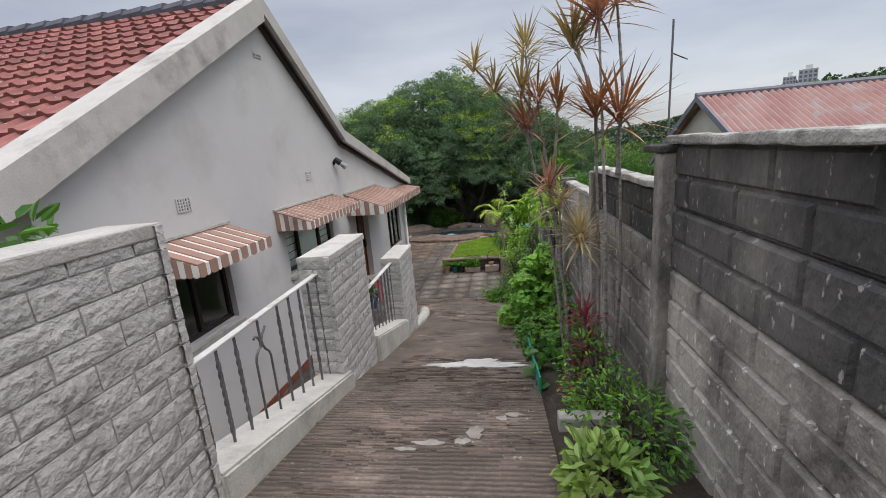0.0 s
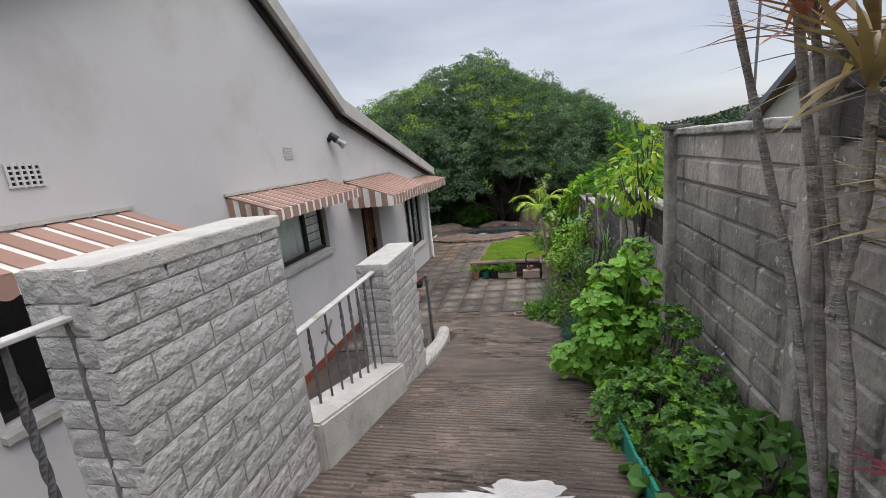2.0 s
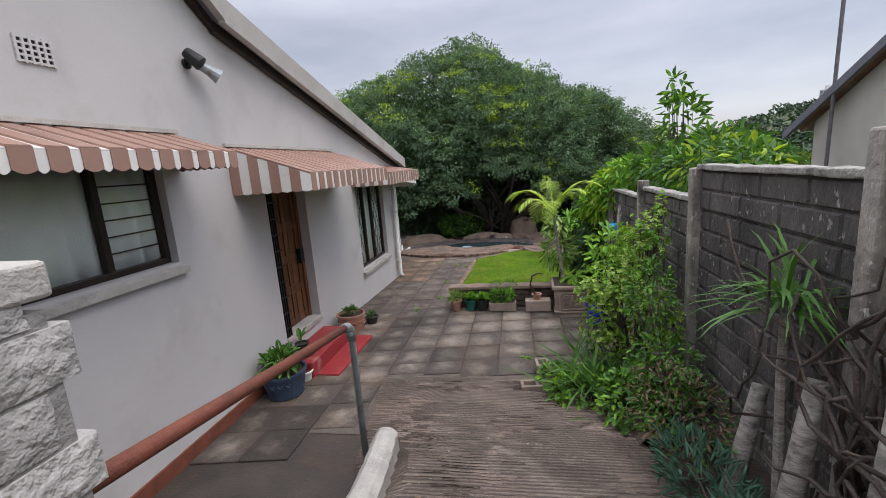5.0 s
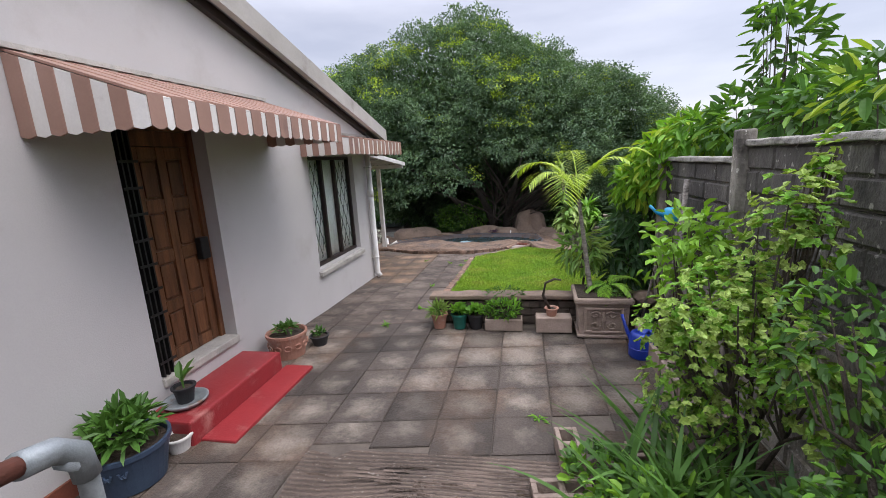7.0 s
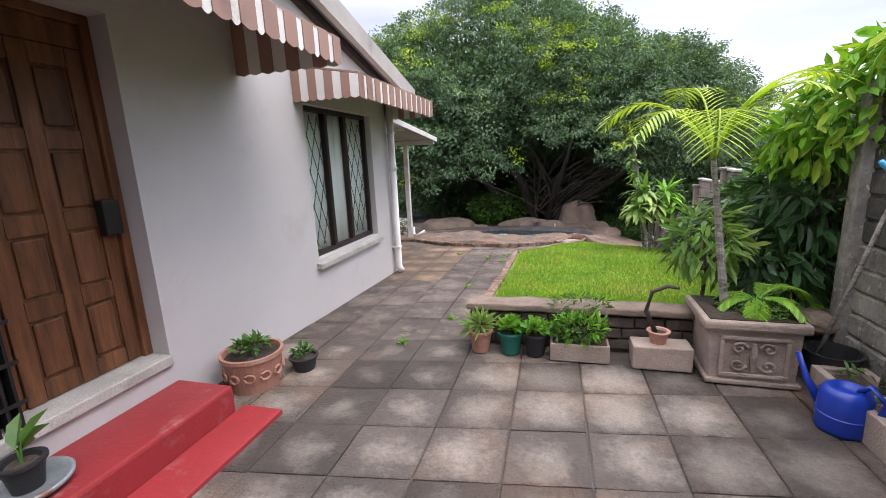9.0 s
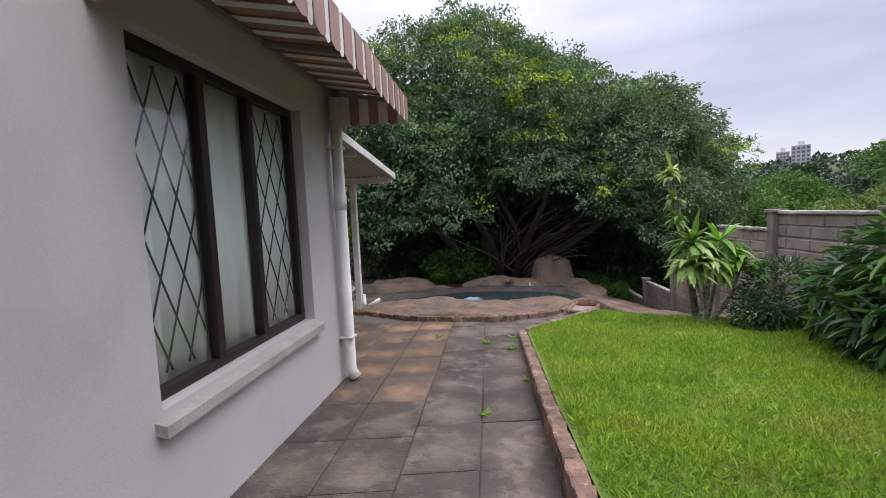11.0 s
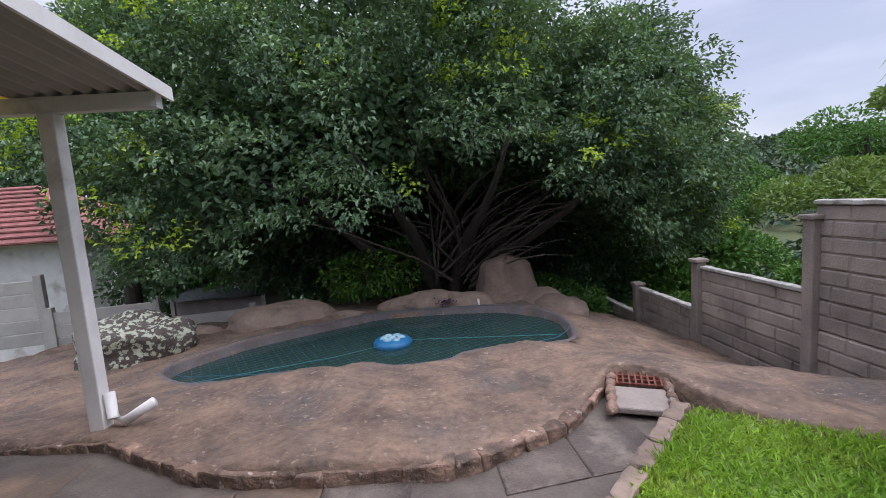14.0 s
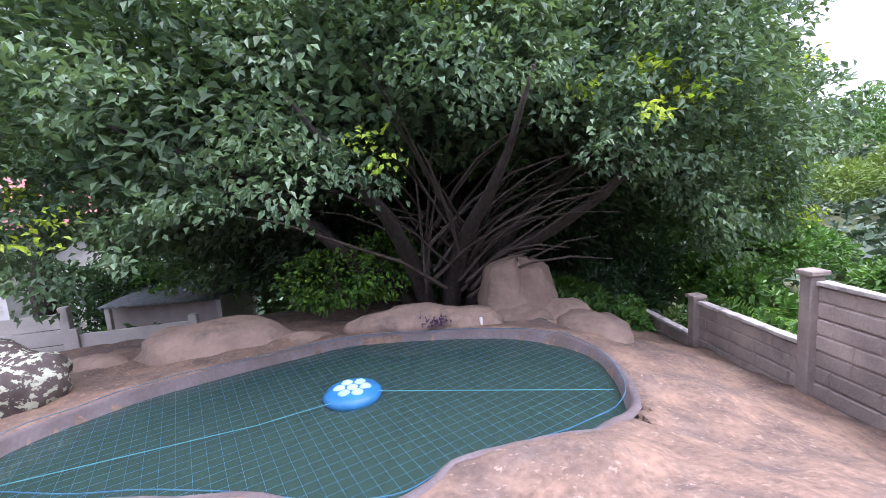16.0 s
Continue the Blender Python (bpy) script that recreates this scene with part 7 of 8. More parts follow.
part("panel_frame", boxes(((0.07, -0.002, 0.06), (0.49, 0.02, 0.085)), ((0.07, -0.002, 0.335), (0.49, 0.02, 0.36)), ((0.07, -0.002, 0.086), (0.095, 0.02, 0.334)), ((0.465, -0.002, 0.086), (0.49, 0.02, 0.334)), bevel=0.005), M_TUB, tub)
for sx, sz in ((0.19, 0.27), (0.37, 0.27), (0.19, 0.15), (0.37, 0.15)):
    s = 1 if sx < 0.28 else -1
    q = 1 if sz > 0.2 else -1
    pts = [(sx + s * 0.055 * (1 - k / 20) * math.cos(k * 0.45), 0.008, sz + q * 0.05 * (1 - k / 20) * math.sin(k * 0.45)) for k in range(18)]
    part("carved_scroll", tube(bmesh.new(), pts, 0.011, 6), M_TUB, tub, smooth=True)
part("carved_scroll", tube(bmesh.new(), [(0.28, 0.008, 0.1), (0.28, 0.004, 0.21), (0.28, 0.008, 0.31)], [0.012, 0.025, 0.012], 8), M_TUB, tub)
part("soil", boxes(((0.0, 0.02, 0.44), (0.56, 0.54, 0.478))), M_SOIL, tub)
frond_palm("palm", "young areca palm with arching yellow-green fronds in the tub", (0.1, 12.85, 0.5), (-0.03, 12.95, 1.62), 7, 1.05, M_YOUNG, 81, 0.03, rise=2.6)
frond_palm("palm", "low clump of young palm fronds in the tub", (0.3, 12.85, 0.5), (0.3, 12.85, 0.58), 6, 0.42, M_LIME, 82)
bush("herb_clump", "low dark green herb filling the planter", [((0.32, 12.75, 0.56), (0.18, 0.15, 0.06))], 700, (0.02, 0.035), (0.01, 0.016), M_MID, 83, twig=False, category="herb")
bush("shrub", "variegated leafy plant at the base of the palm", [((0.05, 13.25, 0.95), (0.25, 0.25, 0.25))], 180, (0.14, 0.22), (0.03, 0.05), M_VARIEG, 84, droop=-0.6, base=(0.05, 13.25, 0.35))


def pot(name, label, at, r, h, material, plant=None, seed=0, taper=0.72, rim=0.02):
    t = thing(name, label, "plant pot", at=at)
    part("bowl", lathe(bmesh.new(), [(r * taper, 0), (r * (taper + 1) / 2, h * 0.5), (r, h * 0.9), (r + rim * 0.5, h * 0.9), (r + rim * 0.5, h), (r - 0.012, h), (r - 0.02, h * 0.82)], 28), material, t, smooth=False)
    part("soil", lathe(bmesh.new(), [(r - 0.022, h * 0.8), (r - 0.022, h * 0.86)], 24), M_SOIL, t)
    if plant:
        rng_ = np.random.default_rng(seed)
        mm, n, L, W, up, cr = plant
        m = n
        d = rand_dirs(m, rng_)
        d[:, 2] = np.abs(d[:, 2])
        P = np.array((0, 0, h + up * 0.25)) + d * np.array((cr, cr, up)) * rng_.uniform(0.4, 1, (m, 1))
        o = leaves("foliage", P, d + rng_.normal(size=(m, 3)) * 0.5 + np.array((0, 0, 0.15)), np.tile((0, 0, 1.0), (m, 1)) + d * 0.4 + rng_.normal(size=(m, 3)) * 0.3, rng_.uniform(L * 0.7, L * 1.2, m), rng_.uniform(W * 0.8, W * 1.2, m), mm, t, oval=True)
        bm = bmesh.new()
        for k in range(8):
            q = P[rng_.integers(m)]
            tube(bm, [(0, 0, h * 0.85), (q[0] * 0.5, q[1] * 0.5, h + (q[2] - h) * 0.6), tuple(q)], [0.006, 0.005, 0.003], 5)
        part("stem", bm, M_MID, t)
    return t


tp = pot("terracotta_pot", "round terracotta bowl with relief scrolls and succulents", (-3.38, 11.95, 0.05), 0.22, 0.29, M_TERRA, (M_MID, 90, 0.07, 0.03, 0.07, 0.13), 91, taper=0.8)
for k in range(12):
    a = k * math.pi / 6
    pts = [(0.216 * math.cos(a + 0.17 * math.cos(j * 0.8)), 0.216 * math.sin(a + 0.17 * math.cos(j * 0.8)), 0.15 + 0.03 * math.sin(j * 0.8)) for j in range(9)]
    part("relief", tube(bmesh.new(), pts, 0.008, 5), M_TERRA, tp)
pot("black_pot", "small dark green plastic bowl with seedlings", (-3.14, 12.25, 0.05), 0.11, 0.12, M_BLACKP, (M_MID, 40, 0.06, 0.025, 0.06, 0.07), 92)
np_ = pot("blue_pot", "large blue-grey ceramic pot with leafy dark green plant", (-3.42, 9.92, 0.08), 0.26, 0.3, M_NAVY, (M_MID, 300, 0.115, 0.038, 0.2, 0.21), 93, taper=0.78)
for a in (-1.6, -1.25, -0.9):
    for s in (-1, 1):
        part("bow_relief", tube(bmesh.new(), [(0.25 * math.cos(a + s * 0.02 * j), 0.25 * math.sin(a + s * 0.02 * j), 0.19 - 0.02 * math.sin(j * 0.9)) for j in range(6)], 0.009, 5), M_NAVY, np_)
pot("white_pot", "small white fluted ceramic pot with a stone", (-3.35, 10.26, 0.06), 0.1, 0.13, M_WHITE, None, 94)
pot("black_pot", "small black nursery pot behind the white pot", (-3.55, 10.32, 0.06), 0.09, 0.13, M_BLACKP, (M_DEEP, 30, 0.06, 0.03, 0.05, 0.06), 95)
sau = thing("plant_saucer", "grey concrete saucer on the red step", "saucer", at=(-3.5, 10.55, 0.277))
part("dish", lathe(bmesh.new(), [(0.13, 0), (0.17, 0.03), (0.175, 0.05), (0.155, 0.05), (0.14, 0.02)], 28), M_GALV, sau, smooth=True)
pot("black_pot", "black nursery pot with a cactus pad in the saucer", (-3.5, 10.55, 0.3), 0.085, 0.14, M_BLACKP, (M_MID, 5, 0.15, 0.08, 0.08, 0.03), 96)
for k, (px, mm, pm, lab) in enumerate(((-1.76, M_TERRA, M_VARIEG, "terracotta pot with a striped spider plant"), (-1.5, M_GREENP, M_LIME, "green plastic pot with lime-green leaves"), (-1.29, M_BLACKP, M_LIME, "black pot with lime-green leaves"))):
    pot("flower_pot", lab + " by the low wall", (px, 12.83, 0.05), 0.1, 0.19, mm, (pm, 100, 0.07 if k else 0.13, 0.045 if k else 0.016, 0.09, 0.09), 97 + k)
tr_ = thing("trough_planter", "dark cement trough with small mixed plants", "planter", at=(-1.17, 12.72, 0.05))
part("trough", boxes(((0, 0, 0), (0.46, 0.18, 0.15)), bevel=0.01), M_TUB, tr_)
part("soil", boxes(((0.02, 0.02, 0.15), (0.44, 0.16, 0.156))), M_SOIL, tr_)
bush("trough_plants", "small mixed succulents and herbs in the trough", [((-0.94, 12.81, 0.3), (0.22, 0.09, 0.12))], 330, (0.04, 0.09), (0.015, 0.035), M_LIME, 101, extra=M_MID, extra_share=0.4, droop=0.4, category="succulent")
blk = thing("hollow_block", "hollow grey concrete block used as plant stand", "concrete block", at=(-0.55, 12.68, 0.05))
part("block", boxes(((0, 0, 0), (0.42, 0.2, 0.19)), bevel=0.012), M_TUB, blk)
pot("flower_pot", "small terracotta pot with a bent cactus stem", (-0.36, 12.78, 0.24), 0.075, 0.1, M_TERRA, None, 102)
cact = thing("cactus", "thin arched grey cactus stem in the small pot", "cactus")
part("stem", tube(bmesh.new(), [(-0.38, 12.78, 0.32), (-0.46, 12.76, 0.5), (-0.43, 12.74, 0.66), (-0.33, 12.73, 0.71), (-0.25, 12.72, 0.7)], [0.018, 0.018, 0.016, 0.014, 0.01], 8), M_VINE, cact, smooth=True)
bush("weeds", "small weeds growing along the low brick wall", [((-0.95, 13.0, 0.46), (0.25, 0.05, 0.06))], 120, (0.04, 0.08), (0.012, 0.02), M_MID, 103, twig=False, category="weed")

wc = thing("watering_can", "blue plastic watering can with curved handle", "watering can", at=(0.5, 12.12, 0.055), rz=20)
part("can_body", lathe(bmesh.new(), [(0.125, 0), (0.13, 0.02), (0.125, 0.22), (0.10, 0.26), (0.07, 0.27), (0.06, 0.24)], 28), M_BLUE, wc, smooth=True)
part("handle", tube(bmesh.new(), [(0.02, -0.05, 0.26), (0.0, -0.12, 0.33), (0.02, -0.19, 0.26), (0.0, -0.16, 0.12), (0.0, -0.125, 0.06)], 0.016, 8), M_BLUE, wc, smooth=True)
part("spout", tube(bmesh.new(), [(-0.02, 0.11, 0.08), (-0.05, 0.2, 0.22), (-0.07, 0.26, 0.37)], [0.03, 0.02, 0.016], 10), M_BLUE, wc, smooth=True)
part("band", lathe(bmesh.new(), [(0.128, 0.1), (0.133, 0.105), (0.128, 0.11)], 28), M_BLUE, wc)
can2 = thing("hanging_watering_can", "small turquoise watering can hung on a pole by the fence", "watering can", at=(0.78, 12.3, 1.42), rz=190)
part("can_body", lathe(bmesh.new(), [(0.07, 0), (0.085, 0.02), (0.08, 0.11), (0.05, 0.14), (0.03, 0.14)], 20), M_CYAN, can2, smooth=True)
part("spout", tube(bmesh.new(), [(0.06, 0, 0.05), (0.15, 0, 0.1), (0.22, 0, 0.17)], [0.022, 0.016, 0.014], 8), M_CYAN, can2, smooth=True)
part("handle", tube(bmesh.new(), [(-0.07, 0, 0.02), (-0.14, 0, 0.05), (-0.11, 0, 0.12), (-0.04, 0, 0.135)], 0.011, 8), M_CYAN, can2, smooth=True)
for k, (a, b, r) in enumerate((((0.72, 12.05, 0.06), (0.80, 12.0, 1.85), 0.024), ((0.62, 12.75, 0.06), (0.8, 12.45, 1.5), 0.014), ((0.76, 12.3, 0.06), (0.83, 12.22, 1.7), 0.016))):
    bm = bmesh.new()
    tube(bm, [a, Vector(a).lerp(Vector(b), 0.5) + Vector((0.01, 0.01, 0)), b], r, 8)
    tagged(mesh_ob("garden_stake", bm, M_STEM, smooth=True), "grey wooden stake leaning on the fence", "stake")
for k in range(4):
    y0 = 10.75 + k * 0.46
    bp_ = thing("block_planter", "mossy hollow concrete block planted along the fence", "concrete block", at=(0.53, y0, 0.05), group="concrete block planters along the fence")
    part("block", boxes(((0, 0, 0), (0.05, 0.42, 0.2)), ((0.26, 0, 0), (0.31, 0.42, 0.2)), ((0.051, 0, 0), (0.259, 0.05, 0.2)), ((0.051, 0.37, 0), (0.259, 0.42, 0.2)), bevel=0.008), M_TUB, bp_)
    part("soil", boxes(((0.05, 0.05, 0.0), (0.26, 0.37, 0.16))), M_SOIL, bp_)
bush("weeds", "sparse green seedlings in the block planters", [((0.68, 11.4, 0.26), (0.1, 0.4, 0.08)), ((0.68, 12.2, 0.26), (0.1, 0.25, 0.08))], 130, (0.04, 0.08), (0.015, 0.025), M_MID, 104, twig=False, category="weed")
for k, (x, y, rz) in enumerate(((-0.55, 10.2, 8), (-0.2, 10.55, 95), (0.1, 10.62, 12))):
    hb = thing("concrete_block", "hollow grey concrete block edging the bed", "concrete block", at=(x - 0.1, y - 0.3, 0.06), rz=rz, group="hollow blocks edging the bed")
    part("block", boxes(((0, 0, 0), (0.36, 0.035, 0.15)), ((0, 0.125, 0), (0.36, 0.16, 0.15)), ((0, 0.036, 0), (0.035, 0.124, 0.15)), ((0.16, 0.036, 0), (0.2, 0.124, 0.15)), ((0.325, 0.036, 0), (0.36, 0.124, 0.15)), bevel=0.006), M_TUB, hb)
bin_ = thing("black_tub", "black plastic tub beside the planter", "tub", at=(0.72, 12.68, 0.05))
part("tub_body", lathe(bmesh.new(), [(0.12, 0), (0.16, 0.24), (0.17, 0.25), (0.15, 0.25), (0.11, 0.03)], 20), M_BLACKP, bin_)
rock("garden_stone", "rounded pinkish stone beside the planter", [((0.72, 12.95, 0.4), (0.14, 0.12, 0.09))], seed=12.0)
bed2 = bmesh.new()
grid(bed2, frange(-0.45, 0.9, 8), frange(8.6, 10.7, 12), lambda x, y: max(ramp_z(y), 0.06) + 0.06 + 0.04 * noise.noise(Vector((x * 3, y * 3, 4))) - (0.3 if x < lerp_table(y, [(8.6, 0.2), (9.6, -0.15), (10.2, -0.4), (10.7, -0.2)]) else 0))
structure(mesh_ob("planting_bed", bed2, M_SOIL, smooth=True), "dark soil widening at the foot of the ramp", "flower bed")

# ---- beyond the fence ----
nb = thing("neighbour_house", "neighbour's house with rusty corrugated roof and pale gable", "house", at=(1.7, 3.95, 0.04))
NA, NL, NR = (5.2, 12.9, 4.62), (2.6, 12.9, 2.7), (7.8, 12.9, 2.8)
bm = bmesh.new()
prism(bm, [(12.95, -4), (12.95, 2.9), (9.9, 4.55), (6.9, 2.9), (6.9, -4)], "x", 4.35, 22)
part("wall", bm, M_NBWALL, nb)
bm = bmesh.new()
n = 480
for (ya, za), (yb, zb) in (((9.9, 4.66), (6.4, 2.75)), ((9.9, 4.66), (13.5, 2.75))):
    r0 = [bm.verts.new((4.1 + 18 * i / n, ya, za + 0.045 * math.sin(2 * math.pi * i / 5))) for i in range(n + 1)]
    r1 = [bm.verts.new((4.1 + 18 * i / n, yb, zb + 0.045 * math.sin(2 * math.pi * i / 5))) for i in range(n + 1)]
    for i in range(n):
        bm.faces.new((r0[i], r0[i + 1], r1[i + 1], r1[i]))
rf = part("roof", bm, M_SHEET, nb, "faded red corrugated sheets")
sm = rf.modifiers.new("thickness", "SOLIDIFY")
sm.thickness = 0.02
part("ridge_cap", tube(bmesh.new(), [(4.05, 9.9, 4.69), (22, 9.9, 4.69)], 0.09, 8), M_FLASH, nb, "grey ridge flashing")
bm = bmesh.new()
prism(bm, [(6.3, 2.73), (9.9, 4.7), (9.9, 4.52), (6.3, 2.55)], "x", 4.06, 4.12)
prism(bm, [(13.6, 2.73), (9.9, 4.7), (9.9, 4.52), (13.6, 2.55)], "x", 4.06, 4.12)
part("barge", bm, M_FLASH, nb, "dark grey barge boards")

# distant blocks of flats
for k, (ang, w, h) in enumerate(((30.6, 5, 10), (32.0, 7, 12))):
    r = 280
    bx, by = r * math.sin(math.radians(ang)), r * math.cos(math.radians(ang))
    bz = ground_z(bx, by)
    tw_ = thing("apartment_tower", "pale grey high-rise apartment block on the far hill", "apartment tower", at=(bx, by, bz - 2), rz=-ang, group="apartment towers on the hill")
    part("wall", boxes(((-w / 2, -4, 0), (w / 2, 4, h))), surf("tower_wall", (0.42, 0.43, 0.46), (0.37, 0.38, 0.41), scale=0.3, bump=0, vary=0.04), tw_)
    part("lift_house", boxes(((-w / 6, -2, h), (w / 5, 2, h + 2))), M_WHITE, tw_)
    for i in range(4):
        for j in range(6):
            part("window", boxes(((-w / 2 + w * (i + 0.2) / 4, -4.05, 1 + (h - 1) * j / 6), (-w / 2 + w * (i + 0.8) / 4, -4.004, 1 + (h - 1) * (j + 0.6) / 6))), M_FLASH, tw_)

# back fence, neighbour below, lean-to roof
bf = thing("fence", "cream painted precast fence behind the pool", "fence", kind="structure")


def plain_run(parent, a, b, ztop, rows_, material):
    d = Vector(b) - Vector(a)
    ln = d.length
    ang = math.degrees(math.atan2(d.y, d.x))
    for r in range(rows_):
        o = part("panel", boxes(((0.06, -0.02, 0), (ln - 0.06, 0.02, 0.26)), bevel=0.012), material, parent)
        o.matrix_local = pose(a[0], a[1], ztop - 0.27 * (r + 1), 0, 0, ang)
    for q in (a, b):
        o = part("post", boxes(((-0.07, -0.07, -1.6), (0.07, 0.07, 0.1)), bevel=0.012), material, parent)
        o.matrix_local = pose(q[0], q[1], ztop, 0, 0, ang)


plain_run(bf, (-13.6, 24.4), (-11.9, 24.7), 0.35, 5, M_FENCEW)
plain_run(bf, (-11.9, 24.7), (-9.9, 25.1), 0.3, 5, M_FENCEW)
plain_run(bf, (-9.8, 25.1), (-7.9, 25.45), -0.4, 4, M_FENCEW)
plain_run(bf, (-7.8, 25.45), (-6.0, 25.75), -0.78, 4, M_FENCEW)
nb2 = thing("neighbour_house", "white house with red tiled hip roof below the garden", "house")
part("wall", boxes(((-24, 30, -5), (-13, 37, 0.95))), M_WHITE, nb2)
bm = bmesh.new()
pv = [bm.verts.new(p) for p in ((-24.5, 29.4, 0.9), (-12.4, 29.4, 0.9), (-12.4, 37.6, 0.9), (-24.5, 37.6, 0.9), (-20.5, 33.5, 3.0), (-16.4, 33.5, 3.0))]
for f in ((0, 1, 5, 4), (1, 2, 5), (2, 3, 4, 5), (3, 0, 4), (3, 2, 1, 0)):
    bm.faces.new([pv[i] for i in f])
rf2 = part("roof", bm, M_TILE, nb2, "red tiled hip roof")
for r in range(12):
    f = r / 12
    ya, za = 29.4 + 4.1 * f, 0.93 + 2.1 * f
    part("tile_course", boxes(((-24.5 + 4 * f, ya, za), (-12.4 - 4 * f, ya + 0.06, za + 0.05))), M_TILE, rf2)
lean = thing("shed_roof", "weathered grey sheet roof of a low shed behind the fence", "shed", kind="")
part("roof_sheet", corrugated(27.6, 30.2, -9.0, -6.4, 0.12, 0.02, lambda y: -0.85 + 0.05 * (y - 27.6)), M_GALV, lean)
part("wall", boxes(((-9.0, 28.0, -3.2), (-6.6, 30.0, -0.95))), M_UNDER, lean)
for bx, by in ((-6.5, 27.7), (-8.9, 27.7)):
    part("post", boxes(((bx, by, -3.2), (bx + 0.1, by + 0.1, -0.86))), M_COPE, lean)


def far_tree(name, label, at, rad, count, material, seed, size=0.3, flat=1.0, trunk=True):
    rng_ = np.random.default_rng(seed)
    t = thing(name, label, "tree", group="trees behind the garden")
    nl = 14
    cs = [np.array(at) + rand_dirs(1, rng_)[0] * np.array((rad * 0.75, rad * 0.75, rad * 0.5 * flat)) for _ in range(nl)]
    P, D, N = [], [], []
    for c in cs:
        m = count // nl
        d = rand_dirs(m, rng_)
        r = rad * rng_.uniform(0.3, 0.5)
        P.append(c + d * r * np.array((1, 1, 0.7 * flat)) * rng_.uniform(0.7, 1.05, (m, 1)))
        D.append(d + rng_.normal(size=(m, 3)) * 0.6)
        N.append(d + np.array((0, 0, 0.6)))
    P, D, N = np.concatenate(P), np.concatenate(D), np.concatenate(N)
    leaves("crown", P, D, N, rng_.uniform(size * 0.6, size * 1.2, len(P)), rng_.uniform(size * 0.3, size * 0.6, len(P)), material, t)
    if trunk:
        g = ground_z(at[0], at[1])
        bm = bmesh.new()
        tube(bm, [(at[0], at[1], g - 0.5), (at[0] + 0.2, at[1], (g + at[2]) / 2), tuple(at)], [rad * 0.09, rad * 0.07, rad * 0.04], 8)
        for c in cs[:6]:
            tube(bm, [(at[0] + 0.2, at[1], (g + at[2]) / 2), tuple((np.array(at) + c) / 2), tuple(c)], [rad * 0.04, rad * 0.03, 0.02], 6)
        part("trunk", bm, M_BARK, t)
    return t


ft = np.random.default_rng(7)
# undergrowth right behind the pool and under the fig tree;
# deep-leaf clumps behind the trunk are added to block light and darken it
for k, (x, y, z, r, mm) in enumerate(((-8.5, 29.5, -1.3, 1.5, M_MID), (-4.6, 29.8, -0.9, 1.6, M_MID), (-2.6, 30.2, -1.2, 1.7, M_LIME), (-3.9, 27.4, -1.1, 0.7, M_MID), (-0.2, 29.6, -1.2, 1.6, M_DEEP), (1.6, 27.0, -1.3, 1.1, M_DEEP), (2.9, 28.6, -1.4, 1.5, M_DEEP), (0.9, 25.6, -1.1, 0.6, M_MID), (1.4, 25.0, -1.2, 0.45, M_MID), (4.5, 30.5, -1.4, 1.8, M_DEEP), (-10.2, 30, -1, 1.5, M_DEEP), (-6.5, 36.5, -0.8, 2.0, M_MID), (1.8, 36, -0.8, 2.0, M_MID), (-2.0, 36, -1.0, 2.2, M_LIME), (-2.6, 37.5, 0.2, 2.6, M_LIME), (-6.4, 38.5, 0.6, 2.8, M_LIME), (2.4, 38.5, 0.4, 2.6, M_LIME), (-10.5, 38, 0.8, 2.8, M_MID), (3.6, 25.2, -1.9, 0.9, M_MID), (3.1, 23.4, -1.9, 0.7, M_MID), (5.2, 27.2, -1.6, 1.2, M_MID), (-0.2, 32.5, 0.6, 2.2, M_DEEP), (2.6, 32.5, 0.4, 2.2, M_DEEP), (-7.6, 33, 0.4, 2.4, M_DEEP), (-9.3, 31, 0.6, 2.2, M_DEEP), (-0.9, 28.6, -0.4, 1.3, M_DEEP), (0.9, 28.4, -0.5, 1.3, M_DEEP), (-5.4, 30.6, 0.2, 1.6, M_DEEP))):
    far_tree("bush", "dense green undergrowth behind the pool rocks", (x, y, z), r, 2600, mm, 200 + k, size=0.16 if r < 1.2 else 0.22, trunk=False)
frond_palm("palm", "bushy bright green palm below the fence", (4.6, 25.6, -2.6), (4.6, 25.6, -2.0), 16, 1.9, M_LIME, 83)
frond_palm("palm", "bushy green palm beyond the low fence", (3.3, 27.0, -2.6), (3.3, 27.0, -2.2), 12, 1.6, M_LIME, 84)
for k, (x, y, z, r, mm, fl_) in enumerate(((13.5, 30, 0.6, 3.0, M_ACACIA, 0.6), (22, 31, 4.4, 4.2, M_ACACIA, 0.5), (9, 33, 0.6, 2.6, M_MID, 0.8), (6.6, 29, -0.9, 2.0, M_MID, 0.8), (11, 40, 1.0, 3.5, M_ACACIA, 0.7), (16, 42, 0.5, 4, M_MID, 0.8), (8.5, 25, -1.5, 1.8, M_MID, 0.8), (24, 38, 2.5, 4.5, M_MID, 0.8), (6.5, 38, 0.0, 3.0, M_DEEP, 0.8), (7, 20, -2.0, 2.0, M_MID, 0.9), (10, 22, -1.5, 2.5, M_MID, 0.8), (-14, 40, 2.5, 4.5, M_MID, 0.8), (-22, 42, 3.5, 5, M_DEEP, 0.8), (-10, 38, 0.5, 3, M_DEEP, 0.8), (-18.0, 40, 4.2, 2.2, M_MID, 0.8))):
    far_tree("tree", "leafy green garden tree beyond the fence", (x, y, z), r, 8500, mm, 300 + k, size=0.05 * r + 0.08, flat=fl_)

# woods on the far hills, one joined mass
P, D, N, S = [], [], [], []
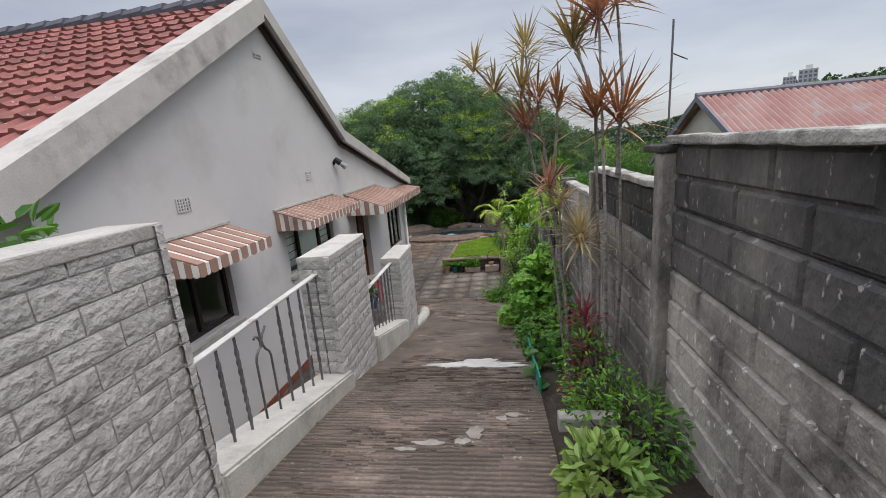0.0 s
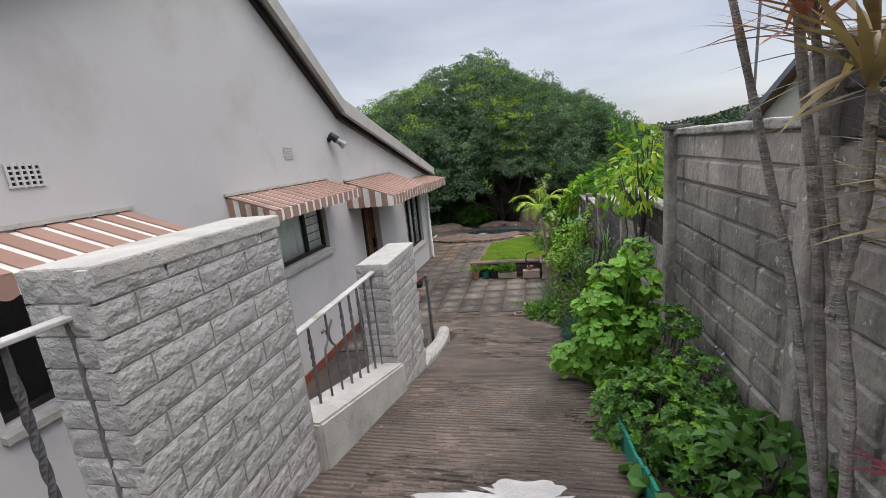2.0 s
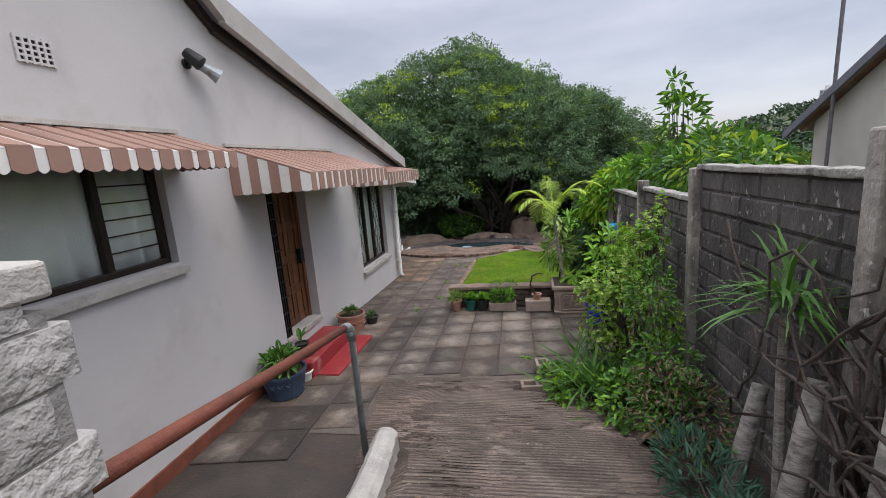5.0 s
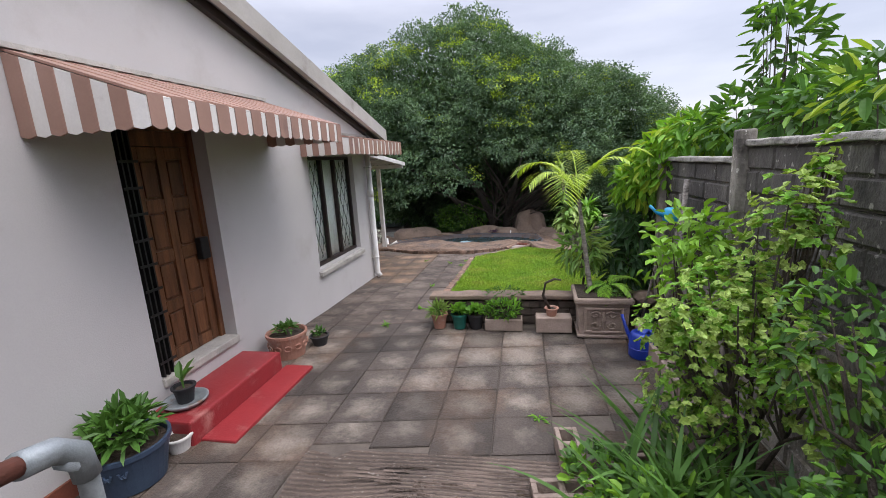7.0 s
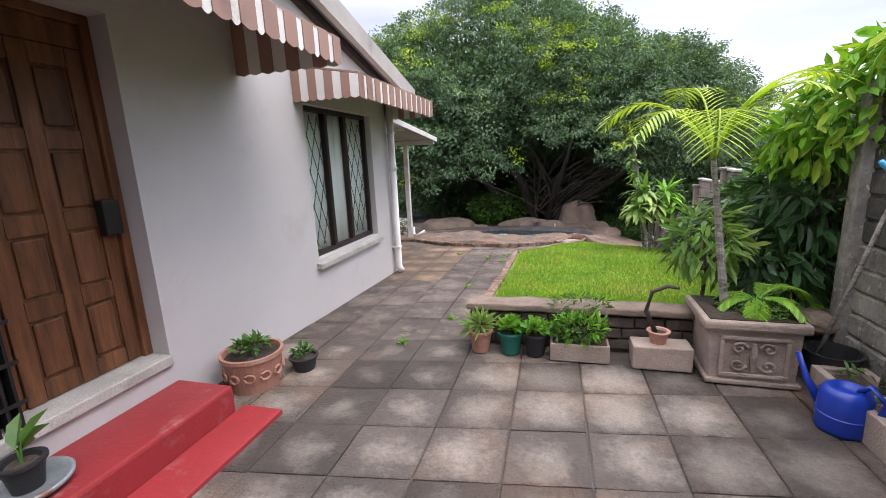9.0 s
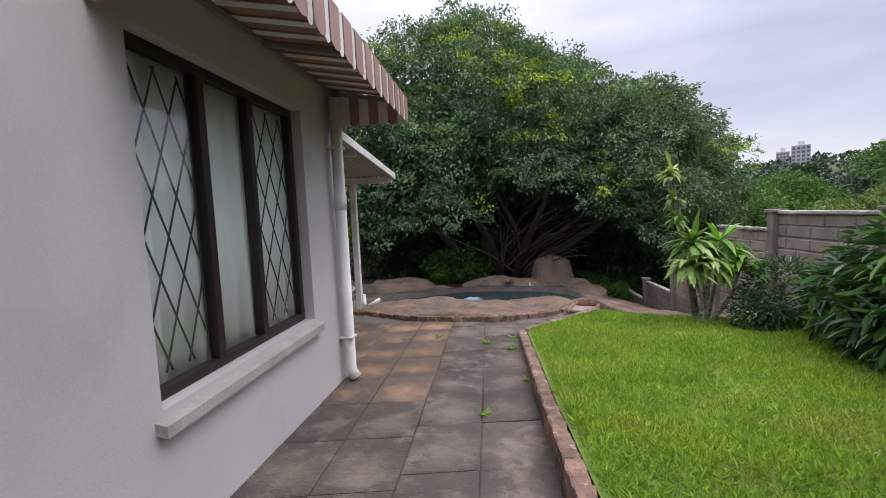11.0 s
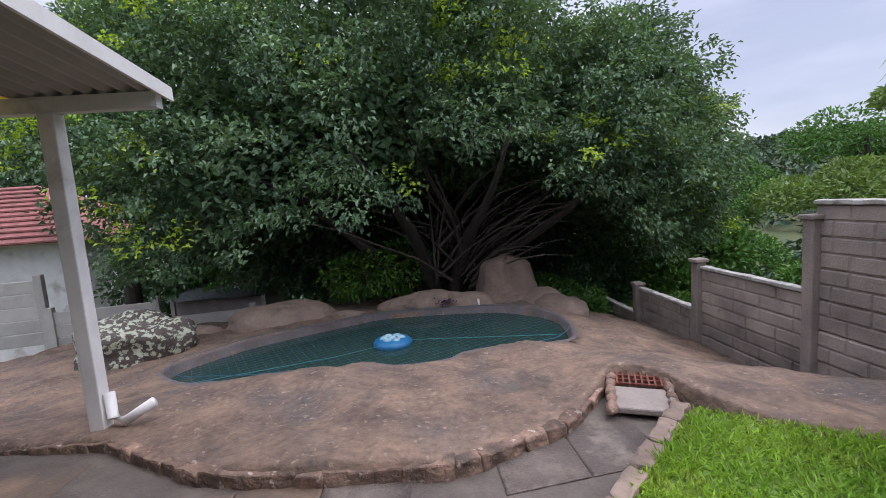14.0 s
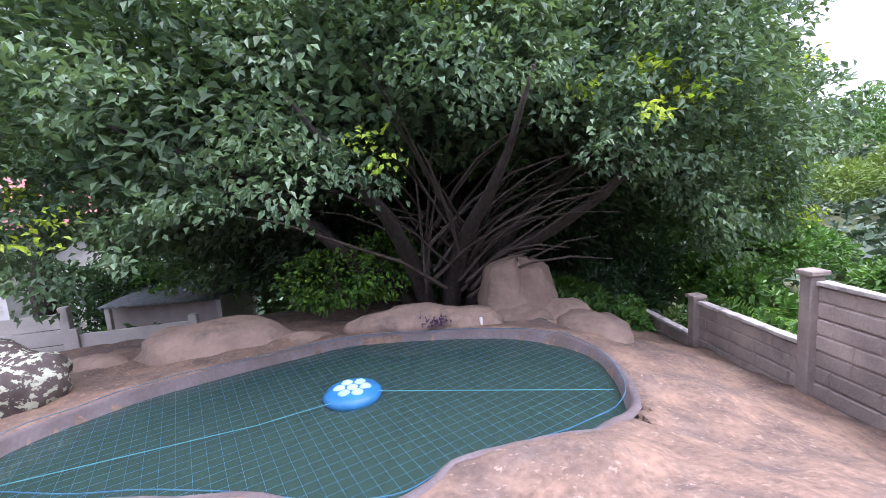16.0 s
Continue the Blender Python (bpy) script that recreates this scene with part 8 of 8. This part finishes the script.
for k in range(1500):
    r = ft.uniform(55, 330)
    a = math.radians(ft.uniform(-50, 62))
    x, y = r * math.sin(a), r * math.cos(a)
    g = ground_z(x, y)
    rad = ft.uniform(2.0, 4.5)
    m = 60
    d = rand_dirs(m, ft)
    d[:, 2] = np.abs(d[:, 2])
    P.append(np.array((x, y, g + rad * 0.1)) + d * rad * np.array((1, 1, 1.0)))
    D.append(d + ft.normal(size=(m, 3)) * 0.8)
    N.append(d + np.array((0, 0, 0.7)))
    S.append(np.full(m, rad * 0.5))
P, D, N, S = np.concatenate(P), np.concatenate(D), np.concatenate(N), np.concatenate(S)
tagged(leaves("far_woods", P, D, N, S * ft.uniform(0.6, 1.3, len(S)), S * 0.7, M_FAR), "hazy wooded hills in the distance", "woods", kind="stuff")
bush("rooftop_shrub", "leafy shrub with a white flower behind the block wall", [((-2.1, 1.3, 3.55), (0.35, 0.5, 0.22)), ((-2.0, 0.7, 3.5), (0.3, 0.4, 0.25))], 500, (0.08, 0.13), (0.03, 0.05), M_MID, 301, base=(-2.1, 1.2, 0.1))
blossom = thing("white_flower", "single white blossom on the shrub", "flower")
leaves("petals", np.tile((-1.72, 1.05, 3.79), (6, 1)), [(math.cos(k), math.sin(k), 0.3) for k in range(6)], np.tile((0.2, -0.4, 1.0), (6, 1)), 0.06, 0.045, M_WHITE, blossom)

# undergrowth behind the pool, lit from beyond the tree
bush("undergrowth", "bright green undergrowth behind the pool rocks", [((-3.4, 25.2, -0.15), (0.9, 0.5, 0.5)), ((-2.5, 25.5, 0.0), (0.6, 0.4, 0.6))], 1300, (0.08, 0.14), (0.04, 0.065), M_MID, 311, extra=M_LIME, extra_share=0.4, base=(-3.0, 25.4, -1.0))


# ---- grass ----
gr = np.random.default_rng(77)
n_try = 90000
gx, gy = gr.uniform(-1.76, 1.9, n_try), gr.uniform(13.18, 18.7, n_try)
keep = np.array([in_lawn(a, b) for a, b in zip(gx, gy)])
gx, gy = gx[keep], gy[keep]
gz = np.array([lawn_z(a, b) for a, b in zip(gx, gy)])
gd = gr.normal(size=(len(gx), 3)) * np.array((0.7, 0.7, 0.1)) + np.array((0, 0, 0.75))
tall = 1 + 0.5 * np.array([noise.noise(Vector((a * 1.5, b * 1.5, 9))) for a, b in zip(gx, gy)])
tagged(leaves("grass", np.stack([gx, gy, gz], 1), gd, gr.normal(size=(len(gx), 3)) * 0.5 + np.array((0, 0, 0.5)), gr.uniform(0.035, 0.075, len(gx)) * tall, 0.011, M_GRASS, fold=0.1), "short bright green grass blades", "grass", kind="stuff")
weed_spots = [(-2.29, 14.9), (-2.2, 13.6), (-2.5, 12.9), (-2.0, 16.6), (-2.3, 16.9), (-2.9, 17.2), (-1.9, 15.6), (-0.6, 10.9), (-1.95, 17.1)]
for wx, wy in weed_spots:
    m = 14
    d = rand_dirs(m, gr)
    d[:, 2] = np.abs(d[:, 2]) * 0.6
    tagged(leaves("weed", np.tile((wx, wy, pave_z(wy) + 0.002), (m, 1)) + gr.normal(size=(m, 3)) * np.array((0.015, 0.015, 0)), d, np.tile((0, 0, 1.0), (m, 1)), gr.uniform(0.04, 0.09, m), 0.02, M_LIME), "small green weed in a paving joint", "weed", group="weeds in the paving joints")
# fallen leaves and litter
litter = bmesh.new()
for k in range(60):
    y = gr.uniform(2.2, 9.5)
    x = gr.choice([gr.uniform(-1.3, 0.2), gr.uniform(0.05, 0.22), gr.uniform(-1.32, -1.2)])
    z = ramp_z(y) + 0.016
    a, s = gr.uniform(0, 6.28), gr.uniform(0.012, 0.03)
    litter.faces.new([litter.verts.new((x + s * c * math.cos(a) - s * d * 0.5 * math.sin(a), y + s * c * math.sin(a) + s * d * 0.5 * math.cos(a), z + 0.004 * abs(d))) for c, d in ((-1, 0), (0, 1), (1, 0), (0, -1))])
tagged(mesh_ob("leaf_litter", litter, M_DRY), "scattered dry brown leaves on the ramp", "leaf litter", kind="stuff")

# ---- paving slabs, each one a piece ----
PV = bpy.data.objects["pavement"]


def slab_mesh(w, l, seed, material, shear):
    bm = bmesh.new()
    g, t, e = 0.004, 0.035, 0.006
    nx = 4
    zt = lambda x, y: 0.004 * noise.noise(Vector((x * 4 + seed, y * 4, seed)))
    c = [(0 + g, 0 + g), (w - g, 0 + g), (w - g, l - g), (0 + g, l - g)]
    ring = []
    for (ax, ay), (bx, by) in zip(c, c[1:] + c[:1]):
        for k in range(nx):
            f = k / nx
            q = 0.004 * noise.noise(Vector((ax + (bx - ax) * f, ay + (by - ay) * f, seed)) * 9)
            ring.append((ax + (bx - ax) * f + q, ay + (by - ay) * f + q))
    cx, cy = w / 2, l / 2
    lo = [bm.verts.new((x, y, -t)) for x, y in ring]
    md = [bm.verts.new((x, y, -e)) for x, y in ring]
    hi = [bm.verts.new((x + (cx - x) * 0.04, y + (cy - y) * 0.04, zt(x, y))) for x, y in ring]
    mid = bm.verts.new((cx, cy, zt(cx, cy) - 0.002))
    n = len(ring)
    for i in range(n):
        j = (i + 1) % n
        bm.faces.new((lo[i], lo[j], md[j], md[i]))
        bm.faces.new((md[i], md[j], hi[j], hi[i]))
        bm.faces.new((hi[i], hi[j], mid))
    for v in bm.verts:
        v.co.y += shear * v.co.x
    me = bpy.data.meshes.new("slab")
    bm.to_mesh(me)
    bm.free()
    me.materials.append(material)
    return me


SLAB = {}
srng = random.Random(9)


def slab(x, y, w, l, material, zf, tilt=0.3, shear=0.0):
    key = (round(w, 2), round(l, 2), material.name, srng.randrange(3))
    if key not in SLAB:
        SLAB[key] = slab_mesh(w, l, (w * 31 + l * 17) % 7 + key[3] * 3.1, material, shear)
    o = new("slab", SLAB[key])
    o.parent = PV
    slope = math.degrees(math.atan2(zf(y + l) - zf(y), l))
    o.matrix_local = pose(x, y, zf(y) + srng.uniform(-0.003, 0.003), slope + srng.uniform(-tilt, tilt) * 0.5, srng.uniform(-tilt, tilt) * 0.5, 0)


# patio squares in columns; beyond the patio the slabs are longer
for c in range(-9, 3):
    x = -0.02 + 0.46 * c
    y = 9.506 + 0.14 * (x + 0.95) - (0.46 if c <= -7 else 0)
    x1 = x + 0.46
    while y < 18.6:
        ln = 0.46 if y < 12.9 else 0.6
        if x < -3.9:
            break
        on_lawn = x1 > -1.80 and y + 0.3 > 12.98
        on_ramp = y + 0.1 < 10.4 and x1 > -2.25
        in_bed = y + 0.2 < 10.75 and x > -0.5
        if y > 17.0 and y + 0.3 > min(front_edge(x + 0.1), front_edge(x + 0.36)):
            break
        if y > 16.9:
            on_lawn = x1 > -1.8 + (y - 17.0)
        if on_ramp and y + 0.46 > 10.55 and not in_bed:
            slab(x, 10.42, 0.46, y + 0.46 - 10.42, M_PAVER, pave_z, shear=0.14)
        if not (on_lawn or on_ramp or in_bed):
            sandy = (x < -3.2 and y > 14.6) or (y > 16.4 and x < -3.1)
            slab(max(x, -3.72), y, 0.46 - (max(x, -3.72) - x), ln, M_SLAB if sandy else M_PAVER if y < 12.6 else M_PATH, pave_z, shear=0.14)
        y += ln
# larger sandstone slabs by the patio roof
yy = 16.2
while yy < 18.3:
    xx = -6.9 + (0.2 if int(yy * 10) % 2 else 0)
    while xx < -3.8:
        w = 0.6
        if yy + 0.5 < front_edge(xx + 0.3):
            slab(xx, yy, w, 0.48, M_SLAB if xx > -5.6 else M_PATH, pave_z)
        xx += w
    yy += 0.48
